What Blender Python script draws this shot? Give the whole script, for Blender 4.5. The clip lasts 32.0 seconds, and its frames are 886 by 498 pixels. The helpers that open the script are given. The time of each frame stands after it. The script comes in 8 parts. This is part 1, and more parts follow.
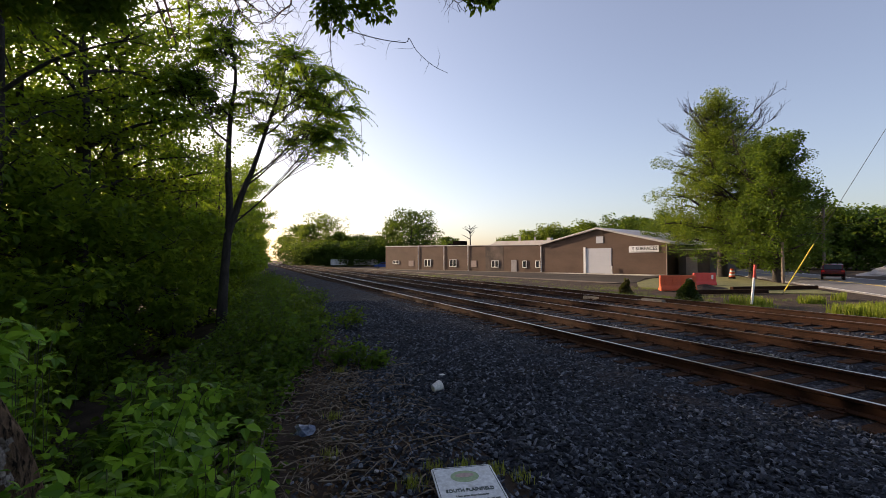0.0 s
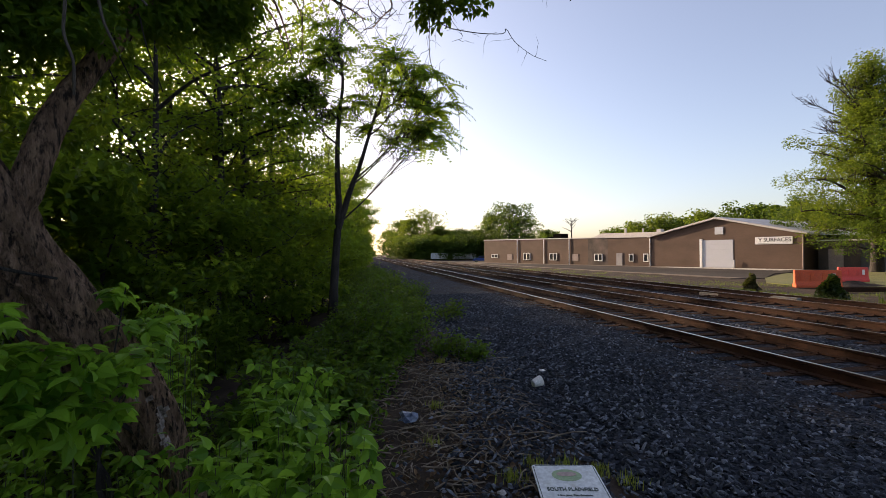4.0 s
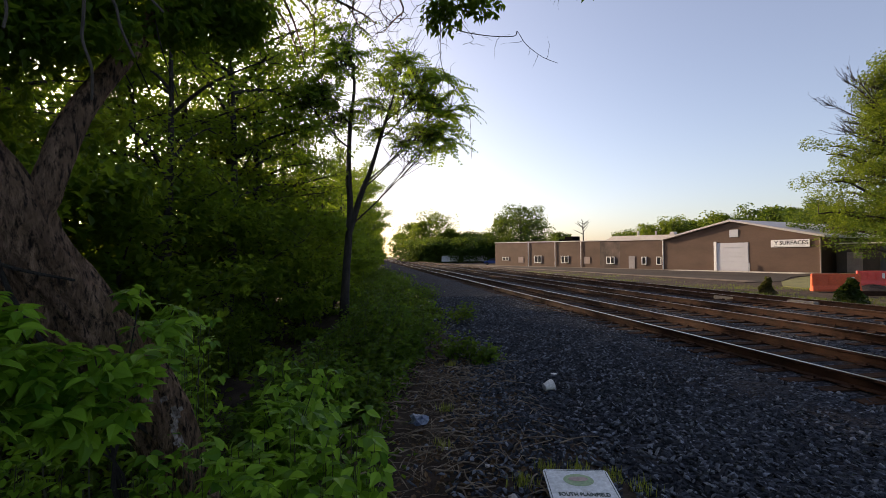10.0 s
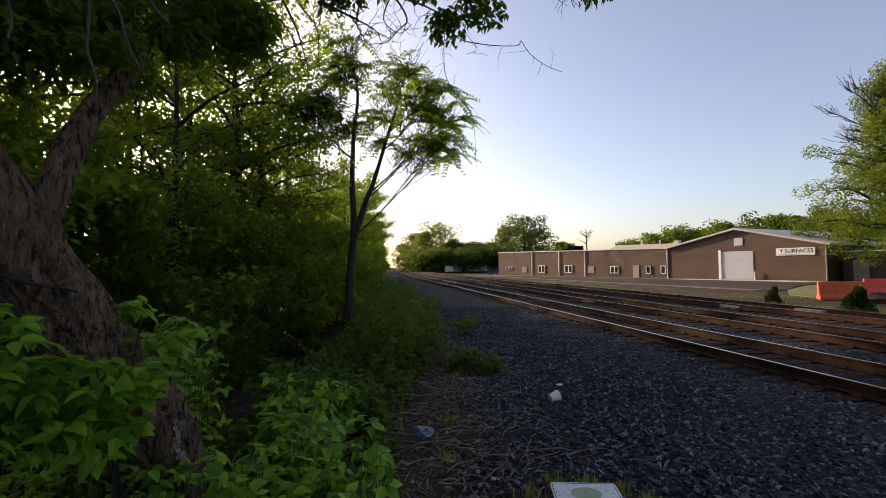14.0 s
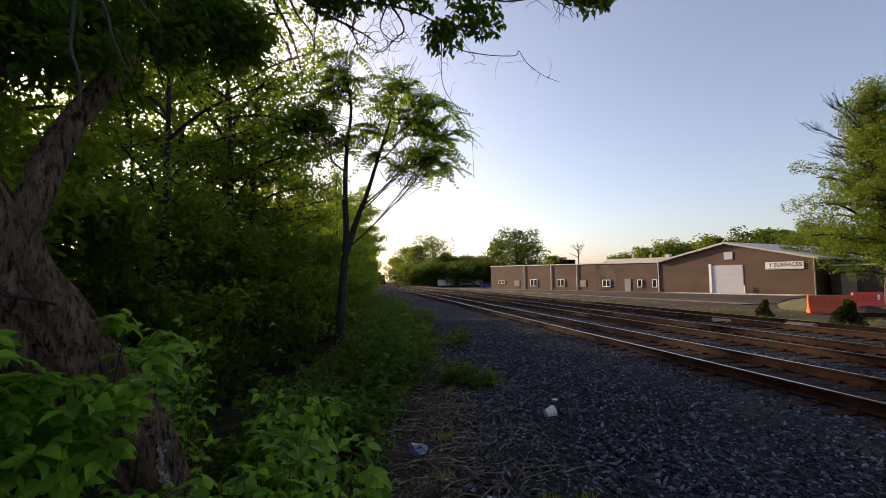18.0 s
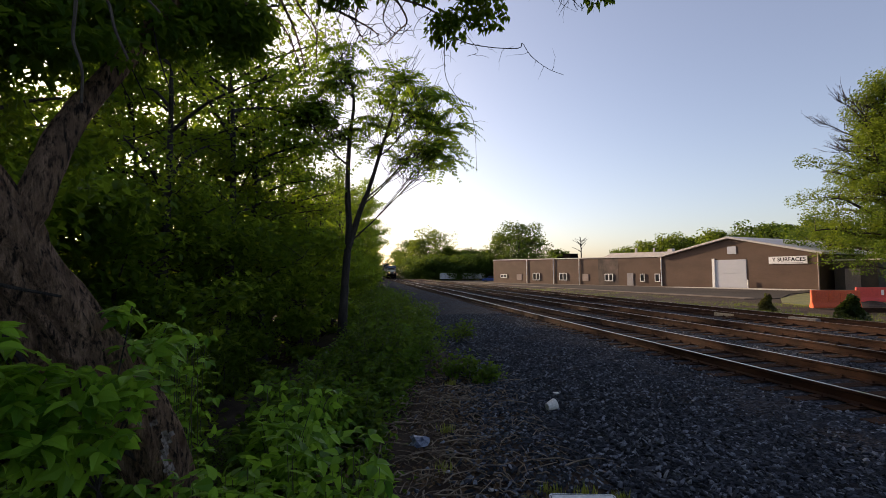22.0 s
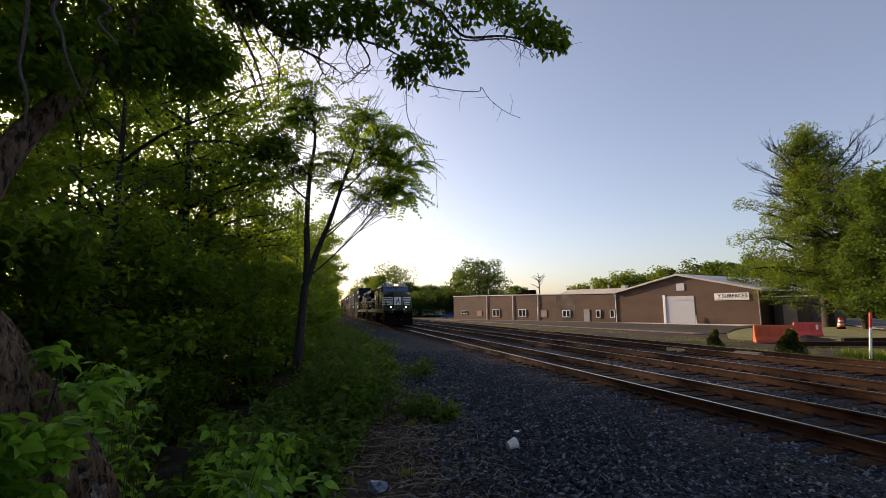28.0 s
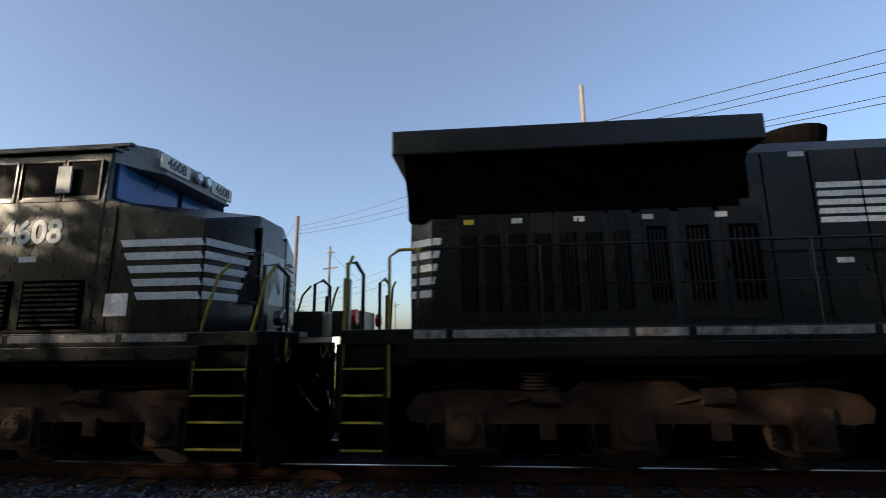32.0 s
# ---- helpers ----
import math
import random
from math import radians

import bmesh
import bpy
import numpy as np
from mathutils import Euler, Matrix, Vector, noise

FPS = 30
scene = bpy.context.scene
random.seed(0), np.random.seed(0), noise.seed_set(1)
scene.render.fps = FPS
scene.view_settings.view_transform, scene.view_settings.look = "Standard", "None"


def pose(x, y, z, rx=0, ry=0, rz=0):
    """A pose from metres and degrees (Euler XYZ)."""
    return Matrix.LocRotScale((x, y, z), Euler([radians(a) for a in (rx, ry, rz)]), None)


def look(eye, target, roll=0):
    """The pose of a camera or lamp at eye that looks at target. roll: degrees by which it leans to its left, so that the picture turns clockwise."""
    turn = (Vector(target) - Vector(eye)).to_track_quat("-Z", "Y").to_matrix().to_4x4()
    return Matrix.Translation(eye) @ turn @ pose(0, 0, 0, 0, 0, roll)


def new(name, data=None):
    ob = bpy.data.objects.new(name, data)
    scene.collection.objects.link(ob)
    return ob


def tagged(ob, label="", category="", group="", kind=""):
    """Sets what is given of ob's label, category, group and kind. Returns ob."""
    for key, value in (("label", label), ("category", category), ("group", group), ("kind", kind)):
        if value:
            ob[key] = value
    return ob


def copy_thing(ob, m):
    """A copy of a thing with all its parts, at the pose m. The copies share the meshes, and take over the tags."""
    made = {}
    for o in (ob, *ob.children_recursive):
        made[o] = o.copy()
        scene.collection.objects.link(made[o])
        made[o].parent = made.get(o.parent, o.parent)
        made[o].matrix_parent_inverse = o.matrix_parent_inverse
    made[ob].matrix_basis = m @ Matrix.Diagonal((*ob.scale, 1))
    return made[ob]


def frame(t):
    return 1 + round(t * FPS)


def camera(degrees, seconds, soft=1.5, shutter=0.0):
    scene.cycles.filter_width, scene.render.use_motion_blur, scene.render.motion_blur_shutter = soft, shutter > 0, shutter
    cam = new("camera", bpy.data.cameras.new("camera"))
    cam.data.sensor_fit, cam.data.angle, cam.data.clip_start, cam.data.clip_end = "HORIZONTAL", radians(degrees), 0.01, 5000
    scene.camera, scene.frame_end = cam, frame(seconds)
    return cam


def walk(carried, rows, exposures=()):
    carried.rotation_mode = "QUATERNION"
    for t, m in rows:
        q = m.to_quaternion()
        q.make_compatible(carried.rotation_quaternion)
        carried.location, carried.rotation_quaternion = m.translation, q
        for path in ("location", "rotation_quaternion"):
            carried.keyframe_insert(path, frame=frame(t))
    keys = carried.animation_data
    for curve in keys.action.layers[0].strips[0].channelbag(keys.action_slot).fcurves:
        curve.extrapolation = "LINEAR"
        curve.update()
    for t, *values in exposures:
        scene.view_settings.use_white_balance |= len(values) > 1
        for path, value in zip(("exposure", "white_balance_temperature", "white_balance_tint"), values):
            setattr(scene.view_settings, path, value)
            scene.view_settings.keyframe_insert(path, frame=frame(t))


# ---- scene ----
cam = camera(86.85, 32.0, soft=0.5, shutter=0.1)
EYE = (0.0, 0.0, 1.86)


def aim(yaw, pitch, roll, step=0.0):
    """Camera pose: yaw clockwise from +y, pitch upwards, roll; step: how far the holder has shifted forwards (0 to 1)."""
    return pose(EYE[0] - 0.02 * step, EYE[1] + 0.08 * step, EYE[2] - 0.01 * step, 90 + pitch, 0, -yaw) @ pose(0, 0, 0, 0, 0, roll)


walk(cam, [
    (0, aim(22.11, 1.20, -0.33)), (0.5, aim(17.96, 0.90, -0.50)), (1, aim(15.60, -0.29, -0.61)), (1.5, aim(13.75, -1.39, -0.62)),
    (2, aim(12.35, -1.42, -0.66)), (2.5, aim(11.05, -0.84, -0.59)), (3, aim(10.49, -0.50, -0.69)), (3.5, aim(10.38, 0.15, -0.62)),
    (5.5, aim(8.39, 0.79, -0.53)), (6, aim(7.91, 0.82, -0.50)), (6.5, aim(7.54, 0.92, -0.42)), (7, aim(7.24, 1.02, -0.38)),
    (7.5, aim(7.04, 1.10, -0.38)), (8, aim(6.46, 0.82, -0.36)), (8.5, aim(6.54, 0.62, -0.41)), (9, aim(6.88, 1.16, -0.49)),
    (9.5, aim(7.14, 1.21, -0.47)), (10, aim(8.76, 0.85, -0.47)), (10.5, aim(9.45, 1.05, -0.49)), (11, aim(8.62, 1.41, -0.58)),
    (11.5, aim(7.89, 1.71, -0.54)), (12, aim(7.65, 1.98, -0.56, 0.05)), (12.5, aim(7.64, 2.22, -0.63, 0.1)), (13, aim(7.56, 2.30, -0.59, 0.15)),
    (13.5, aim(7.58, 2.57, -0.66, 0.2)), (14, aim(8.37, 2.10, -0.78, 0.25)), (14.5, aim(9.78, 1.76, -0.77, 0.9)), (16.5, aim(10.01, 2.83, -0.80, 1)),
    (17, aim(9.68, 3.35, -0.81, 1)), (17.5, aim(9.48, 3.63, -0.80, 1)), (18, aim(9.33, 3.77, -0.78, 1)), (18.5, aim(9.31, 3.91, -0.77, 1)),
    (19, aim(9.34, 3.99, -0.75, 1)), (19.5, aim(9.34, 3.97, -0.70, 1)), (20, aim(9.48, 3.51, -0.69, 1)), (20.5, aim(9.11, 3.49, -0.65, 1)),
    (21, aim(8.75, 3.18, -0.58, 1)), (21.5, aim(8.69, 3.02, -0.55, 1)), (22, aim(9.02, 2.98, -0.57, 1)), (22.5, aim(9.47, 3.12, -0.55, 1)),
    (23, aim(9.80, 3.32, -0.54, 1)), (23.5, aim(10.09, 3.63, -0.51, 1)), (24, aim(10.41, 3.97, -0.58, 1)), (24.5, aim(10.43, 4.40, -0.55, 1)),
    (25, aim(10.56, 4.83, -0.58, 1)), (25.5, aim(10.84, 5.07, -0.59, 1)), (27.5, aim(13.41, 7.03, -0.66, 1)), (28, aim(13.92, 7.35, -0.68, 1)),
    (28.5, aim(14.55, 7.63, -0.70, 1)), (29, aim(15.43, 7.80, -0.73, 1)), (29.5, aim(16.81, 8.00, -0.81, 0.8)), (30, aim(20.13, 8.51, -0.91, 0.4)),
    (30.3, aim(23.14, 8.95, -1.24)), (30.5, aim(25.25, 9.16, -1.14)), (30.6, aim(26.37, 9.35, -1.10)), (30.8, aim(30.12, 9.90, -1.10)),
    (31, aim(34.51, 10.45, -1.20)), (31.2, aim(41.20, 10.95, -1.20)), (31.3, aim(46.10, 11.12, -1.20)), (31.4, aim(50.95, 11.15, -1.20)),
    (31.5, aim(56.20, 11.08, -1.20)), (31.7, aim(67.10, 10.88, -1.15)), (31.8, aim(72.70, 10.80, -1.00)), (32, aim(84.91, 10.61, -0.70)),
], exposures=((0, 0.58, 7550, 19), (2, 0.72, 7550, 19), (3.5, 0.78, 7550, 19), (6, 0.62, 7550, 19), (14, 0.6, 7550, 19), (28, 0.46, 7550, 19), (30.3, 0.46, 7250, 16), (31.2, 0.52, 7050, 14), (32, 0.6, 6500, 9)))

# ---- world and sun ----
SUN_AZ, SUN_EL = -30.9, 14.6
world = bpy.data.worlds.new("world")
scene.world = world
world.use_nodes = True
wn = world.node_tree.nodes
sky = wn.new("ShaderNodeTexSky")
sky.sky_type = "NISHITA"
sky.sun_disc = False
sky.sun_elevation, sky.sun_rotation = radians(SUN_EL), radians(SUN_AZ)
sky.altitude, sky.air_density, sky.dust_density, sky.ozone_density = 20, 0.85, 2.0, 2.6
wn["Background"].inputs["Strength"].default_value = 0.155
haze = wn.new("ShaderNodeMix")
haze.data_type, haze.blend_type = "RGBA", "ADD"
haze.inputs[0].default_value = 1.0
haze.inputs[7].default_value = (0.42, 0.38, 0.4, 1)
world.node_tree.links.new(sky.outputs[0], haze.inputs[6])
world.node_tree.links.new(haze.outputs[2], wn["Background"].inputs["Color"])
sun_dir = Vector((math.sin(radians(SUN_AZ)) * math.cos(radians(SUN_EL)), math.cos(radians(SUN_AZ)) * math.cos(radians(SUN_EL)), math.sin(radians(SUN_EL))))
sun = new("sun", bpy.data.lights.new("sun", "SUN"))
sun.data.energy, sun.data.angle, sun.data.color = 5.0, radians(0.6), (1.0, 0.82, 0.6)
ray_dir = Vector((math.sin(radians(SUN_AZ)) * math.cos(radians(15.6)), math.cos(radians(SUN_AZ)) * math.cos(radians(15.6)), math.sin(radians(15.6))))
sun.matrix_world = look(ray_dir * 100, (0, 0, 0))


# ---- materials ----
def nodes_of(name):
    m = bpy.data.materials.new(name)
    m.use_nodes = True
    n, l = m.node_tree.nodes, m.node_tree.links
    return m, n, l, n["Principled BSDF"]


def mix_color(n, l, fac, a, b, mode="MIX"):
    x = n.new("ShaderNodeMix")
    x.data_type, x.blend_type = "RGBA", mode
    for sock, v in ((x.inputs[0], fac), (x.inputs[6], a), (x.inputs[7], b)):
        if isinstance(v, (int, float)):
            sock.default_value = v
        elif isinstance(v, tuple):
            sock.default_value = (*v[:3], 1)
        else:
            l.new(v, sock)
    return x.outputs[2]


def noise_tex(n, l, vec, scale, detail=4, rough=0.6):
    x = n.new("ShaderNodeTexNoise")
    x.inputs["Scale"].default_value, x.inputs["Detail"].default_value, x.inputs["Roughness"].default_value = scale, detail, rough
    l.new(vec, x.inputs["Vector"])
    return x.outputs["Fac"]


def ramp(n, l, src, lo, hi):
    x = n.new("ShaderNodeMapRange")
    x.inputs["From Min"].default_value, x.inputs["From Max"].default_value = lo, hi
    l.new(src, x.inputs["Value"])
    return x.outputs["Result"]


def coords(n, l, spread=True, scale=(1, 1, 1)):
    tc = n.new("ShaderNodeTexCoord")
    mp = n.new("ShaderNodeMapping")
    mp.inputs["Scale"].default_value = scale
    l.new(tc.outputs["Object"], mp.inputs["Vector"])
    if spread:
        oi = n.new("ShaderNodeObjectInfo")
        mul = n.new("ShaderNodeMath")
        mul.operation = "MULTIPLY"
        mul.inputs[1].default_value = 37.0
        l.new(oi.outputs["Random"], mul.inputs[0])
        l.new(mul.outputs[0], mp.inputs["Location"])
    return mp.outputs["Vector"]


def mat(name, c1, c2, big=2.0, fine=40.0, rough=0.8, metal=0.0, bump=0.3, dist=0.01, stain=None, stain_at=(0.55, 0.7), scale=(1, 1, 1), vary=0.0, spec=0.5, grain=0.8):
    """Two-scale procedural surface: large blotches from c1 to c2, fine grain in tone and relief, optional stains."""
    m, n, l, b = nodes_of(name)
    v = coords(n, l, scale=scale)
    f1 = ramp(n, l, noise_tex(n, l, v, big), 0.3, 0.7)
    col = mix_color(n, l, f1, c1, c2)
    f2 = noise_tex(n, l, v, fine, 5, 0.65)
    dark = mix_color(n, l, ramp(n, l, f2, 0.25, 0.75), (0.55, 0.55, 0.55), (1.35, 1.35, 1.35))
    col = mix_color(n, l, grain, col, dark, "MULTIPLY")
    if stain:
        f3 = ramp(n, l, noise_tex(n, l, v, big * 2.3, 6, 0.7), *stain_at)
        col = mix_color(n, l, f3, col, stain)
    if vary:
        oi = n.new("ShaderNodeObjectInfo")
        x = n.new("ShaderNodeHueSaturation")
        x.inputs["Fac"].default_value = 1
        vr = n.new("ShaderNodeMapRange")
        vr.inputs["To Min"].default_value, vr.inputs["To Max"].default_value = 1 - vary, 1 + vary
        l.new(oi.outputs["Random"], vr.inputs["Value"])
        l.new(vr.outputs["Result"], x.inputs["Value"])
        l.new(col, x.inputs["Color"])
        col = x.outputs["Color"]
    l.new(col, b.inputs["Base Color"])
    b.inputs["Metallic"].default_value = metal
    b.inputs["Specular IOR Level"].default_value = spec
    rr = n.new("ShaderNodeMapRange")
    rr.inputs["To Min"].default_value, rr.inputs["To Max"].default_value = max(0.02, rough - 0.12), min(1, rough + 0.12)
    l.new(f2, rr.inputs["Value"])
    l.new(rr.outputs["Result"], b.inputs["Roughness"])
    if bump:
        bp = n.new("ShaderNodeBump")
        bp.inputs["Strength"].default_value, bp.inputs["Distance"].default_value = bump, dist
        l.new(f2, bp.inputs["Height"])
        l.new(bp.outputs["Normal"], b.inputs["Normal"])
    return m


def leaf_mat(name, c1, c2, trans=(0.42, 0.6, 0.055), amount=0.5, rough=0.5, through_mix=0.4):
    """Thin leaf: glossy front, light shining through; tone varies leaf by leaf."""
    m, n, l, b = nodes_of(name)
    g = n.new("ShaderNodeNewGeometry")
    col = mix_color(n, l, g.outputs["Random Per Island"], c1, c2)
    tc = n.new("ShaderNodeTexCoord")
    f = noise_tex(n, l, tc.outputs["Object"], 0.7, 3)
    col = mix_color(n, l, 0.7, col, mix_color(n, l, ramp(n, l, f, 0.3, 0.7), (0.7, 0.75, 0.7), (1.25, 1.2, 1.0)), "MULTIPLY")
    l.new(col, b.inputs["Base Color"])
    b.inputs["Roughness"].default_value = rough
    b.inputs["Specular IOR Level"].default_value = 0.15
    t = n.new("ShaderNodeBsdfTranslucent")
    l.new(mix_color(n, l, through_mix, col, trans), t.inputs["Color"])
    ms = n.new("ShaderNodeMixShader")
    ms.inputs[0].default_value = amount
    l.new(b.outputs[0], ms.inputs[1])
    l.new(t.outputs[0], ms.inputs[2])
    l.new(ms.outputs[0], n["Material Output"].inputs["Surface"])
    return m


def glow_mat(name, color, strength):
    m, n, l, b = nodes_of(name)
    b.inputs["Base Color"].default_value = (*color, 1)
    b.inputs["Emission Color"].default_value = (*color, 1)
    b.inputs["Emission Strength"].default_value = strength
    return m


def stone_mat():
    """Crushed stone whose tone differs from piece to piece."""
    m, n, l, p = nodes_of("ballast stone")
    g = n.new("ShaderNodeNewGeometry")
    cr = n.new("ShaderNodeValToRGB")
    cr.color_ramp.elements[0].color, cr.color_ramp.elements[1].color = (0.013, 0.016, 0.022, 1), (0.195, 0.215, 0.25, 1)
    mid = cr.color_ramp.elements.new(0.72)
    mid.color = (0.055, 0.064, 0.081, 1)
    l.new(g.outputs["Random Per Island"], cr.inputs[0])
    tc = n.new("ShaderNodeTexCoord")
    f = noise_tex(n, l, tc.outputs["Object"], 45, 4)
    l.new(mix_color(n, l, 0.8, cr.outputs[0], mix_color(n, l, ramp(n, l, f, 0.3, 0.7), (0.6, 0.6, 0.6), (1.3, 1.3, 1.3)), "MULTIPLY"), p.inputs["Base Color"])
    p.inputs["Roughness"].default_value, p.inputs["Specular IOR Level"].default_value = 0.85, 0.2
    return m


def ballast_mat():
    """Bed of crushed stone: each cell a stone of its own tone, with rusty drifts near the rails."""
    m, n, l, p = nodes_of("ballast")
    tc = n.new("ShaderNodeTexCoord")
    vo = n.new("ShaderNodeTexVoronoi")
    vo.inputs["Scale"].default_value = 19.0
    l.new(tc.outputs["Object"], vo.inputs["Vector"])
    sep = n.new("ShaderNodeSeparateColor")
    l.new(vo.outputs["Color"], sep.inputs[0])
    cr = n.new("ShaderNodeValToRGB")
    cr.color_ramp.elements[0].color, cr.color_ramp.elements[1].color = (0.007, 0.009, 0.012, 1), (0.078, 0.087, 0.105, 1)
    mid = cr.color_ramp.elements.new(0.7)
    mid.color = (0.026, 0.031, 0.041, 1)
    l.new(sep.outputs[0], cr.inputs[0])
    f = ramp(n, l, noise_tex(n, l, tc.outputs["Object"], 0.7, 5), 0.5, 0.72)
    col = mix_color(n, l, f, cr.outputs[0], mix_color(n, l, 0.75, cr.outputs[0], (0.03, 0.019, 0.013)))
    l.new(col, p.inputs["Base Color"])
    p.inputs["Roughness"].default_value, p.inputs["Specular IOR Level"].default_value = 0.9, 0.08
    bp = n.new("ShaderNodeBump")
    bp.inputs["Strength"].default_value, bp.inputs["Distance"].default_value = 1.0, 0.04
    bp.invert = True
    l.new(vo.outputs["Distance"], bp.inputs["Height"])
    l.new(bp.outputs["Normal"], p.inputs["Normal"])
    return m


M_SOIL = mat("soil", (0.034, 0.025, 0.02), (0.085, 0.063, 0.05), 1.5, 30, 0.95, bump=0.6, dist=0.03, stain=(0.02, 0.035, 0.01), spec=0.1)
M_BALLAST = ballast_mat()
M_STONE = stone_mat()
M_RAIL_SIDE = mat("rusty rail", (0.017, 0.0075, 0.004), (0.042, 0.017, 0.009), 3, 60, 0.85, 0.0, 0.4, 0.004, spec=0.15)
M_RAIL_TOP = mat("worn rail head", (0.5, 0.46, 0.43), (0.6, 0.56, 0.53), 2, 80, 0.3, 1.0, 0.05, 0.001)
M_RAIL_DULL = mat("dull worn rail head", (0.3, 0.24, 0.2), (0.4, 0.33, 0.28), 2, 80, 0.36, 1.0, 0.1, 0.001, stain=(0.09, 0.04, 0.02))
M_TIE = mat("weathered tie wood", (0.02, 0.012, 0.008), (0.055, 0.025, 0.013), 2, 40, 0.95, spec=0.1, bump=0.7, dist=0.01, scale=(1, 6, 6), vary=0.3)
M_ASPHALT = mat("asphalt", (0.034, 0.029, 0.025), (0.06, 0.052, 0.045), 0.15, 30, 0.95, bump=0.4, dist=0.01, stain=(0.075, 0.062, 0.048), spec=0.1)
M_CONCRETE = mat("concrete", (0.4, 0.38, 0.34), (0.55, 0.52, 0.47), 1.2, 30, 0.85, bump=0.3)
M_WHITE = mat("white paint", (0.75, 0.75, 0.74), (0.82, 0.82, 0.8), 1, 20, 0.55, bump=0.1)
M_ROOF = mat("grey roof sheet", (0.45, 0.42, 0.4), (0.55, 0.52, 0.5), 0.5, 10, 0.6, bump=0.2)
M_GLASS = mat("dark window glass", (0.02, 0.025, 0.03), (0.03, 0.035, 0.04), 1, 3, 0.12, bump=0.0)
M_BLACK = mat("black locomotive paint", (0.004, 0.004, 0.0048), (0.007, 0.007, 0.0075), 0.6, 25, 0.3, bump=0.03, dist=0.004, stain=(0.02, 0.0145, 0.0105), stain_at=(0.55, 0.85), scale=(1, 1, 0.45), spec=0.42)
M_DARK = mat("grimy dark steel", (0.005, 0.0042, 0.004), (0.011, 0.009, 0.008), 2, 30, 0.9, 0.0, 0.4, 0.006, spec=0.0)
M_BARK = mat("bark", (0.016, 0.013, 0.011), (0.05, 0.041, 0.035), 4, 22, 0.95, bump=1.0, dist=0.05, scale=(3, 3, 0.7))
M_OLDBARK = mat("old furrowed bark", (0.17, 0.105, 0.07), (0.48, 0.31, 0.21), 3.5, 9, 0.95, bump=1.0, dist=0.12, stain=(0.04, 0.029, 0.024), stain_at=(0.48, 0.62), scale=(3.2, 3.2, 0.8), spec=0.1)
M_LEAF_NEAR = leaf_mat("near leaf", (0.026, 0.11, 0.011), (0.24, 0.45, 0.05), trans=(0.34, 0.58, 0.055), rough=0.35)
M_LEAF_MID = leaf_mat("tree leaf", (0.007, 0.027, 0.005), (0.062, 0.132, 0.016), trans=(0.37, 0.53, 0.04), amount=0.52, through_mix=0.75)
# leaf of the near crown: canopy shade is put into its dark green
M_LEAF_SHADE = leaf_mat("shaded canopy leaf", (0.01, 0.036, 0.005), (0.055, 0.125, 0.015), trans=(0.38, 0.55, 0.04), amount=0.5, through_mix=0.6)
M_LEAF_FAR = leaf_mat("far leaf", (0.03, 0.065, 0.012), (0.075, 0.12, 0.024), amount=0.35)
M_ORANGE = mat("orange plastic", (0.6, 0.075, 0.014), (0.68, 0.1, 0.02), 1, 20, 0.5, bump=0.05)
M_RED = mat("red plastic", (0.62, 0.05, 0.04), (0.68, 0.07, 0.05), 1, 20, 0.5, bump=0.05)
M_YELLOW = mat("yellow paint", (0.65, 0.5, 0.03), (0.75, 0.6, 0.05), 3, 20, 0.5, bump=0.05)
M_GRASS = leaf_mat("grass blade", (0.05, 0.08, 0.018), (0.12, 0.13, 0.04), amount=0.4)


# ---- mesh helpers ----
def mesh_ob(name, verts, faces, material, parent=None, label="", smooth=False):
    me = bpy.data.meshes.new(name)
    me.from_pydata([tuple(v) for v in verts] if not isinstance(verts, np.ndarray) else verts.tolist(), [], faces if isinstance(faces, list) else faces.tolist())
    for m in material if isinstance(material, (list, tuple)) else [material]:
        me.materials.append(m)
    if smooth:
        me.polygons.foreach_set("use_smooth", [True] * len(me.polygons))
    me.update()
    ob = new(name, me)
    if parent is not None:
        ob.parent = parent
    if label:
        ob["label"] = label
    return ob


def part(name, bm, material, parent=None, label="", smooth=False):
    """Links a bmesh as one mesh object, under a thing or a part when given."""
    me = bpy.data.meshes.new(name)
    bm.to_mesh(me)
    bm.free()
    for m in material if isinstance(material, (list, tuple)) else [material]:
        me.materials.append(m)
    if smooth:
        me.polygons.foreach_set("use_smooth", [True] * len(me.polygons))
    ob = new(name, me)
    if parent is not None:
        ob.parent = parent
    if label:
        ob["label"] = label
    return ob


def empty(name, m=None, **tags):
    ob = new(name)
    ob.empty_display_size = 0.2
    if m is not None:
        ob.matrix_world = m
    return tagged(ob, **tags)


def box(bm, x0, x1, y0, y1, z0, z1, bevel=0.0, mi=0):
    r = bmesh.ops.create_cube(bm, size=1, matrix=Matrix.Translation(((x0 + x1) / 2, (y0 + y1) / 2, (z0 + z1) / 2)) @ Matrix.Diagonal((x1 - x0, y1 - y0, z1 - z0, 1)))
    vs = r["verts"]
    fs = {f for v in vs for f in v.link_faces}
    for f in fs:
        f.material_index = mi
    if bevel:
        bmesh.ops.bevel(bm, geom=list({e for v in vs for e in v.link_edges}), offset=bevel, segments=2, affect="EDGES", profile=0.6)
    return vs


def boxes(*bs, bevel=0.0):
    bm = bmesh.new()
    for b in bs:
        box(bm, *b, bevel=bevel)
    return bm


